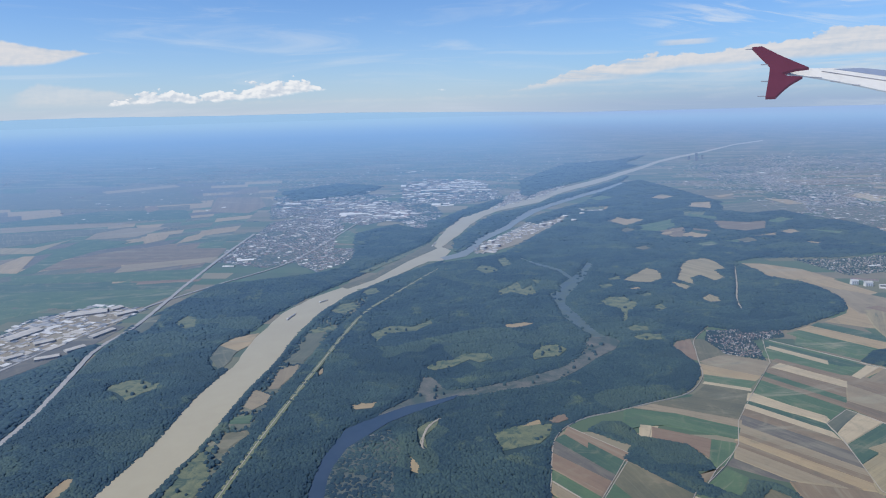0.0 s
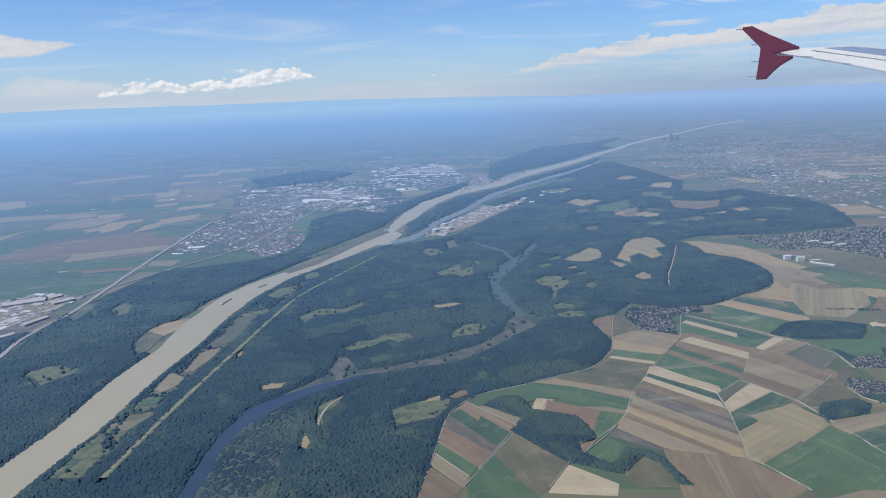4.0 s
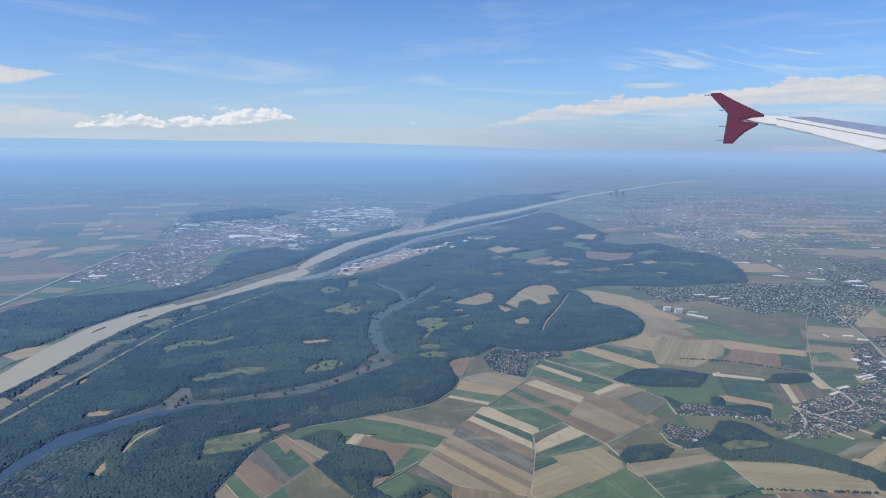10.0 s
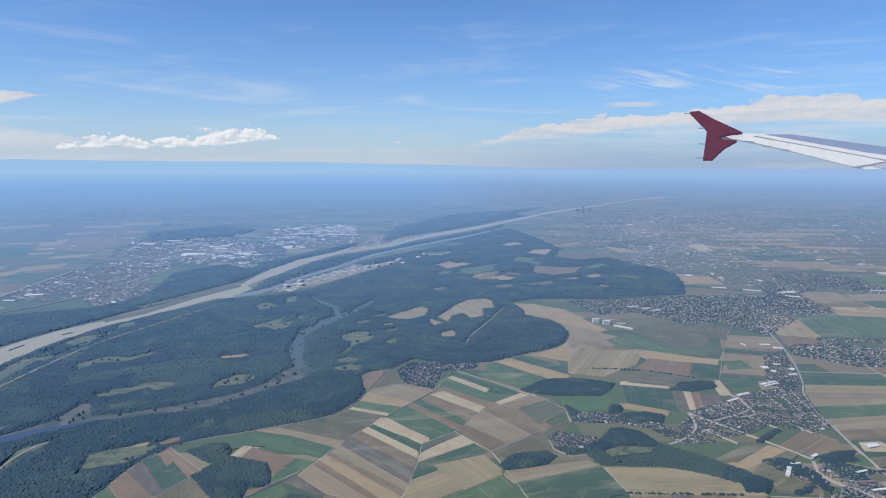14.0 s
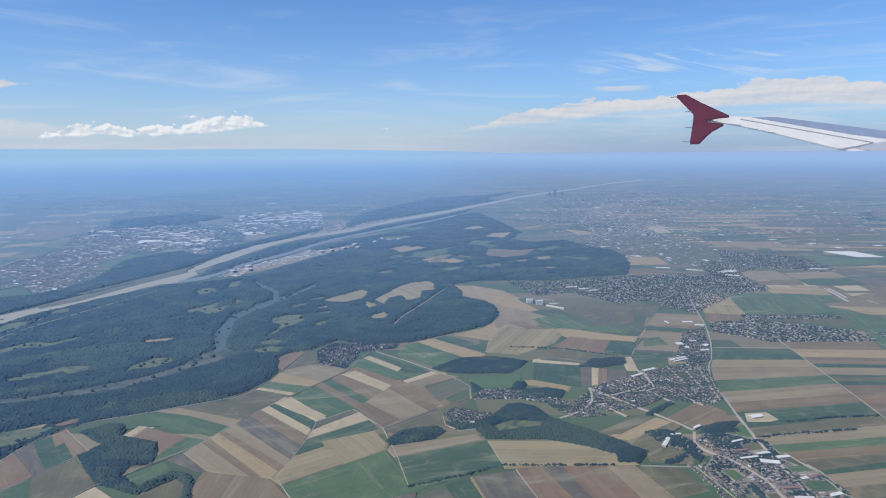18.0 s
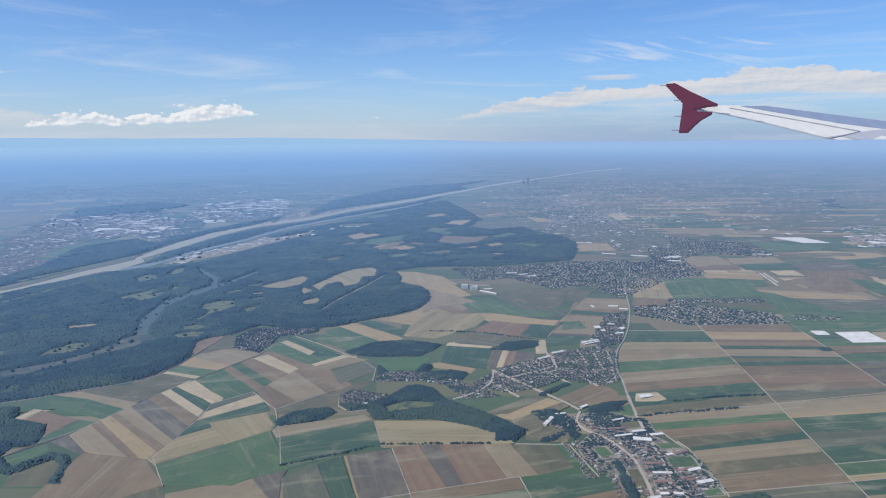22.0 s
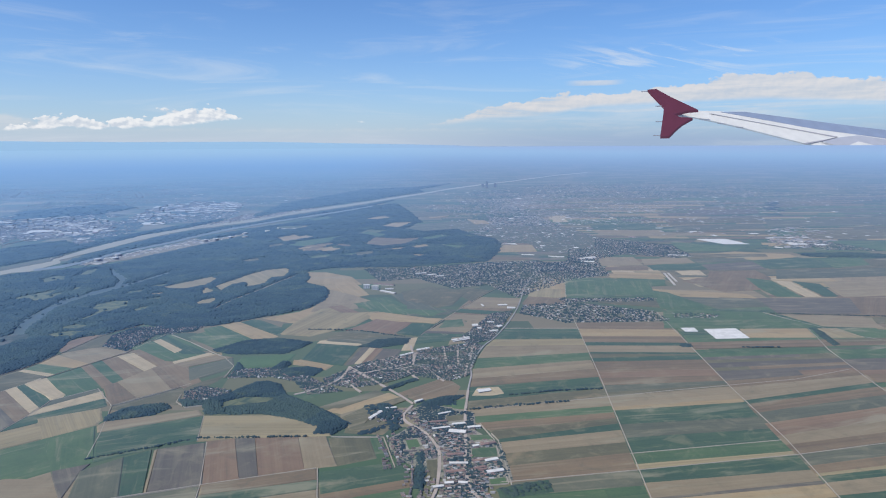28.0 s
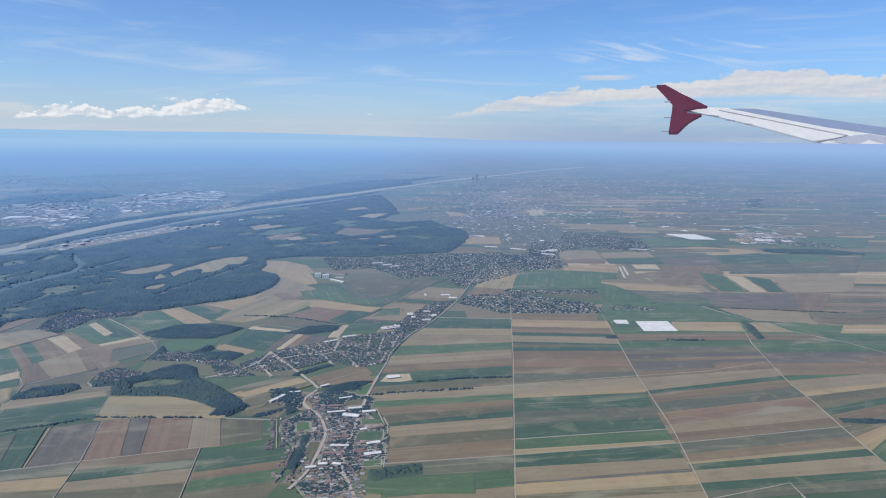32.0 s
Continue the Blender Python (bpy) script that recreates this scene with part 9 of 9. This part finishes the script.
hall((166.4, 215.8), (166.8, 213.3), 1.6, 0.06, FAR_ROOF, "white_hall", "long flat farm or works hall with a white sheet roof")
hall((92, 86), (90, 77.9), 0.25, 0.06, PALE_ROOF, "white_hall", "long flat farm or works hall with a white sheet roof")
hall((92.6, 86), (91.2, 80), 0.25, 0.06, PALE_ROOF, "white_hall", "long flat farm or works hall with a white sheet roof")


def tank(at):
    ob = new("storage_tank")
    tagged(ob, "white round oil storage tank in the harbour", "tank", "harbour tanks")
    ob.location = (*at, 0)
    r, h, n = 0.55, 0.4, 20
    ring = [(r * math.cos(2 * math.pi * k / n), r * math.sin(2 * math.pi * k / n)) for k in range(n)]
    part("shell", mesh_of("shell", [(x, y, z) for z in (0, h) for x, y in ring], [(k, (k + 1) % n, n + (k + 1) % n, n + k) for k in range(n)], WALLS), ob)
    part("roof", mesh_of("roof", [(x * 1.02, y * 1.02, h) for x, y in ring] + [(0, 0, h + 0.1)], [(k, (k + 1) % n, n) for k in range(n)], ROOF_WHITE), ob)


tank((18.4, 131.3))
tank((20.3, 136.8))
tank((16.2, 128.2))
tank((21.3, 131.6))
tank((14.4, 127.1))
tank((24.4, 140.1))
tank((3.8, 111.2))
tank((4.7, 107.7))
tank((2.3, 106.5))


def barge(a, b):
    ob = new("barge")
    tagged(ob, "long low cargo barge on the river", "ship", "river barges")
    a, b = Vector(a), Vector(b)
    l = max(1.0, (b - a).length) / 2
    ob.matrix_basis = pose(*((a + b) / 2), 0.03, 0, 0, math.degrees(math.atan2(b.y - a.y, b.x - a.x)))
    plan = [(-l, -0.11), (l * 0.85, -0.11), (l, 0), (l * 0.85, 0.11), (-l, 0.11)]
    part("hull", mesh_of("hull", [(x, y, 0) for x, y in plan] + [(x, y, 0.07) for x, y in plan], [(k, (k + 1) % 5, 5 + (k + 1) % 5, 5 + k) for k in range(5)] + [(5, 6, 7, 8, 9)], PALE_ROOF), ob)
    for name, x0, x1, z, m in (("hatch_cover", -l * 0.6, l * 0.8, 0.1, ROOF_GREY), ("wheelhouse", -l * 0.95, -l * 0.72, 0.16, ROOF_WHITE)):
        part(name, mesh_of(name, [(x, y, h) for h in (0.07, z) for x, y in ((x0, -0.08), (x1, -0.08), (x1, 0.08), (x0, 0.08))], [(0, 1, 5, 4), (1, 2, 6, 5), (2, 3, 7, 6), (3, 0, 4, 7), (4, 5, 6, 7)], m), ob)


barge((-20.7, 69.2), (-20.3, 71.7))
barge((-6.4, 108.7), (-5.9, 112.1))
barge((-18.5, 75.9), (-17.7, 77.1))


def hothouse(outline):
    """A block of glasshouse roofs, ridge beside ridge."""
    ob = new("glasshouse")
    tagged(ob, "large pale glasshouse block among fields", "glasshouse", "glasshouses")
    a, b, c, d = (Vector((*p, 0)) for p in outline)
    n = 12
    for k in range(n):
        p, q, r, s = a.lerp(d, k / n), b.lerp(c, k / n), b.lerp(c, (k + 1) / n), a.lerp(d, (k + 1) / n)
        up, tip = Vector((0, 0, 0.08)), Vector((0, 0, 0.12))
        v = [p, q, r, s, p + up, q + up, r + up, s + up, (p + s) / 2 + tip, (q + r) / 2 + tip]
        part("bay", mesh_of("bay", v, [(0, 1, 5, 4), (2, 3, 7, 6), (1, 2, 6, 9, 5), (3, 0, 4, 8, 7), (4, 5, 9, 8), (6, 7, 8, 9)], ROOF_WHITE), ob)


hothouse([(83.7, 57.1), (87.1, 57), (86.7, 53.6), (83.3, 53.7)])
hothouse([(81.5, 57.7), (82.9, 57.6), (82.7, 56.3), (81.4, 56.4)])
hothouse([(112.8, 118.8), (118.6, 118.1), (119.6, 111.2), (114.9, 111.8)])
hothouse([(127.8, 112.5), (130.6, 110.7), (130, 108.7), (126.9, 109.7)])


def tower(at, height):
    ob = new("tower_block")
    tagged(ob, "slender dark glass tower in the hazy city", "tower", "city towers")
    ob.location = (*at, 0)
    w = 0.55
    ring = [(-w, -w * 0.5), (w, -w * 0.5), (w, w * 0.5), (-w, w * 0.5)]
    box = [(0, 1, 5, 4), (1, 2, 6, 5), (2, 3, 7, 6), (3, 0, 4, 7), (4, 5, 6, 7)]
    part("shaft", mesh_of("shaft", [(x, y, z) for z in (0, height) for x, y in ring], box, ROOF_GREY), ob)
    part("crown", mesh_of("crown", [(x * 0.7, y * 0.7, z) for z in (height, height * 1.06) for x, y in ring], box, ROOF_GREY), ob)


tower((94, 273.7), 3.0)
tower((98.8, 280.7), 1.7)
tower((93.2, 280.4), 1.4)


# ---- single trees along tracks ----
def tree_kind(seed, size):
    rng = random.Random(seed)
    ob = new("tree")
    tagged(ob, "small round leafy tree beside a field track", "tree", "trees in rows")
    n, h = 7, size
    part("trunk", mesh_of("trunk", [(0.012 * f * math.cos(k * 0.9), 0.012 * f * math.sin(k * 0.9), z) for z, f in ((0, 1.3), (h * 0.5, 0.8)) for k in range(n)],
                          [(k, (k + 1) % n, n + (k + 1) % n, n + k) for k in range(n)], WOOD_FLOOR), ob)
    lumps = np.array([(rng.uniform(-0.4, 0.4) * h, rng.uniform(-0.4, 0.4) * h) for _ in range(9)])
    v, t = crowns(lumps, np.array([rng.uniform(0.25, 0.4) * h for _ in lumps]), np.array([rng.uniform(0.5, 0.75) * h for _ in lumps]))
    v[:, 2] += 0.22 * h
    part("crown", tri_mesh("crown", v, t, LEAVES), ob)
    return ob


TREES = [tree_kind(k, s) for k, s in enumerate((0.15, 0.19, 0.12))]
TREE_COUNT = [0]
LATER = []


def tree_row(pts):
    for p in smooth_line(pts, 0.19)[:-1]:
        if RNG.random() < 0.1:
            continue
        m = pose(p[0] + RNG.normal(0, 0.04), p[1] + RNG.normal(0, 0.04), 0, 0, 0, RNG.uniform(0, 360))
        k = TREE_COUNT[0]
        if k < 3:
            TREES[k].matrix_basis = m
        elif k < 298:
            copy_thing(TREES[int(RNG.integers(3))], m)
        else:
            LATER.append((m.translation.x, m.translation.y))
        TREE_COUNT[0] += 1


tree_row([(32.2, 33.7), (35, 34.7), (38, 35.9)])
tree_row([(38.2, 36), (41.6, 35.8), (45.6, 35.6)])
tree_row([(60.3, 41.4), (64, 41.9), (67.9, 42)])
tree_row([(58.2, 39.2), (61.6, 39.5), (64.6, 39.8)])
tree_row([(42.7, 61.2), (47.3, 60.4), (52.7, 57.6)])
tree_row([(56.7, 38.9), (58.2, 39.2)])
tree_row([(84.5, 50.9), (88.2, 50.6)])
tree_row([(94.3, 62.4), (108.7, 59.3)])
if LATER:
    v, t = crowns(np.array(LATER), RNG.uniform(0.06, 0.1, len(LATER)), RNG.uniform(0.1, 0.17, len(LATER)))
    tagged(new("hedge", tri_mesh("hedge", v, t, LEAVES)), "long rows of small trees between fields", "hedge", kind="stuff")


# ---- far hills ----
def ridge(radius, a0, a1, height, seed):
    n, verts, faces = 120, [], []
    for k in range(n + 1):
        a = radians(a0 + (a1 - a0) * k / n)
        fall = math.sin(math.pi * k / n) ** 0.6
        h = height * fall * (0.55 + 0.08 * noise.noise((k * 0.06, seed, 0)) + 0.03 * noise.noise((k * 0.25, seed, 2)))
        for r, z in ((radius - 350, -1), (radius, h), (radius + 350, -1)):
            verts.append((30 + r * math.sin(a), 60 + r * math.cos(a), z))
    for k in range(n):
        i = 3 * k
        faces += [(i, i + 3, i + 4, i + 1), (i + 1, i + 4, i + 5, i + 2)]
    ob = new("hill_ridge", mesh_of("hill_ridge", verts, faces, HILL, True))
    tagged(ob, "low wooded hill ridge lost in haze", "hills", kind="structure")


ridge(3300, -75, 9, 68, 4.1)


# ---- the wing: oversized and far out so its bearing holds; shaped and placed to fit the camera's view ----
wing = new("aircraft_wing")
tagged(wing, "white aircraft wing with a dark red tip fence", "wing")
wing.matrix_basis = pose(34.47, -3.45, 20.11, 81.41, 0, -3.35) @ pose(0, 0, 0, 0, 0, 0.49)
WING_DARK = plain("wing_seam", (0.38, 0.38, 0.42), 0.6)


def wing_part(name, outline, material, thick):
    """A panel of the wing, its outline drawn in the camera's view, with its thickness."""
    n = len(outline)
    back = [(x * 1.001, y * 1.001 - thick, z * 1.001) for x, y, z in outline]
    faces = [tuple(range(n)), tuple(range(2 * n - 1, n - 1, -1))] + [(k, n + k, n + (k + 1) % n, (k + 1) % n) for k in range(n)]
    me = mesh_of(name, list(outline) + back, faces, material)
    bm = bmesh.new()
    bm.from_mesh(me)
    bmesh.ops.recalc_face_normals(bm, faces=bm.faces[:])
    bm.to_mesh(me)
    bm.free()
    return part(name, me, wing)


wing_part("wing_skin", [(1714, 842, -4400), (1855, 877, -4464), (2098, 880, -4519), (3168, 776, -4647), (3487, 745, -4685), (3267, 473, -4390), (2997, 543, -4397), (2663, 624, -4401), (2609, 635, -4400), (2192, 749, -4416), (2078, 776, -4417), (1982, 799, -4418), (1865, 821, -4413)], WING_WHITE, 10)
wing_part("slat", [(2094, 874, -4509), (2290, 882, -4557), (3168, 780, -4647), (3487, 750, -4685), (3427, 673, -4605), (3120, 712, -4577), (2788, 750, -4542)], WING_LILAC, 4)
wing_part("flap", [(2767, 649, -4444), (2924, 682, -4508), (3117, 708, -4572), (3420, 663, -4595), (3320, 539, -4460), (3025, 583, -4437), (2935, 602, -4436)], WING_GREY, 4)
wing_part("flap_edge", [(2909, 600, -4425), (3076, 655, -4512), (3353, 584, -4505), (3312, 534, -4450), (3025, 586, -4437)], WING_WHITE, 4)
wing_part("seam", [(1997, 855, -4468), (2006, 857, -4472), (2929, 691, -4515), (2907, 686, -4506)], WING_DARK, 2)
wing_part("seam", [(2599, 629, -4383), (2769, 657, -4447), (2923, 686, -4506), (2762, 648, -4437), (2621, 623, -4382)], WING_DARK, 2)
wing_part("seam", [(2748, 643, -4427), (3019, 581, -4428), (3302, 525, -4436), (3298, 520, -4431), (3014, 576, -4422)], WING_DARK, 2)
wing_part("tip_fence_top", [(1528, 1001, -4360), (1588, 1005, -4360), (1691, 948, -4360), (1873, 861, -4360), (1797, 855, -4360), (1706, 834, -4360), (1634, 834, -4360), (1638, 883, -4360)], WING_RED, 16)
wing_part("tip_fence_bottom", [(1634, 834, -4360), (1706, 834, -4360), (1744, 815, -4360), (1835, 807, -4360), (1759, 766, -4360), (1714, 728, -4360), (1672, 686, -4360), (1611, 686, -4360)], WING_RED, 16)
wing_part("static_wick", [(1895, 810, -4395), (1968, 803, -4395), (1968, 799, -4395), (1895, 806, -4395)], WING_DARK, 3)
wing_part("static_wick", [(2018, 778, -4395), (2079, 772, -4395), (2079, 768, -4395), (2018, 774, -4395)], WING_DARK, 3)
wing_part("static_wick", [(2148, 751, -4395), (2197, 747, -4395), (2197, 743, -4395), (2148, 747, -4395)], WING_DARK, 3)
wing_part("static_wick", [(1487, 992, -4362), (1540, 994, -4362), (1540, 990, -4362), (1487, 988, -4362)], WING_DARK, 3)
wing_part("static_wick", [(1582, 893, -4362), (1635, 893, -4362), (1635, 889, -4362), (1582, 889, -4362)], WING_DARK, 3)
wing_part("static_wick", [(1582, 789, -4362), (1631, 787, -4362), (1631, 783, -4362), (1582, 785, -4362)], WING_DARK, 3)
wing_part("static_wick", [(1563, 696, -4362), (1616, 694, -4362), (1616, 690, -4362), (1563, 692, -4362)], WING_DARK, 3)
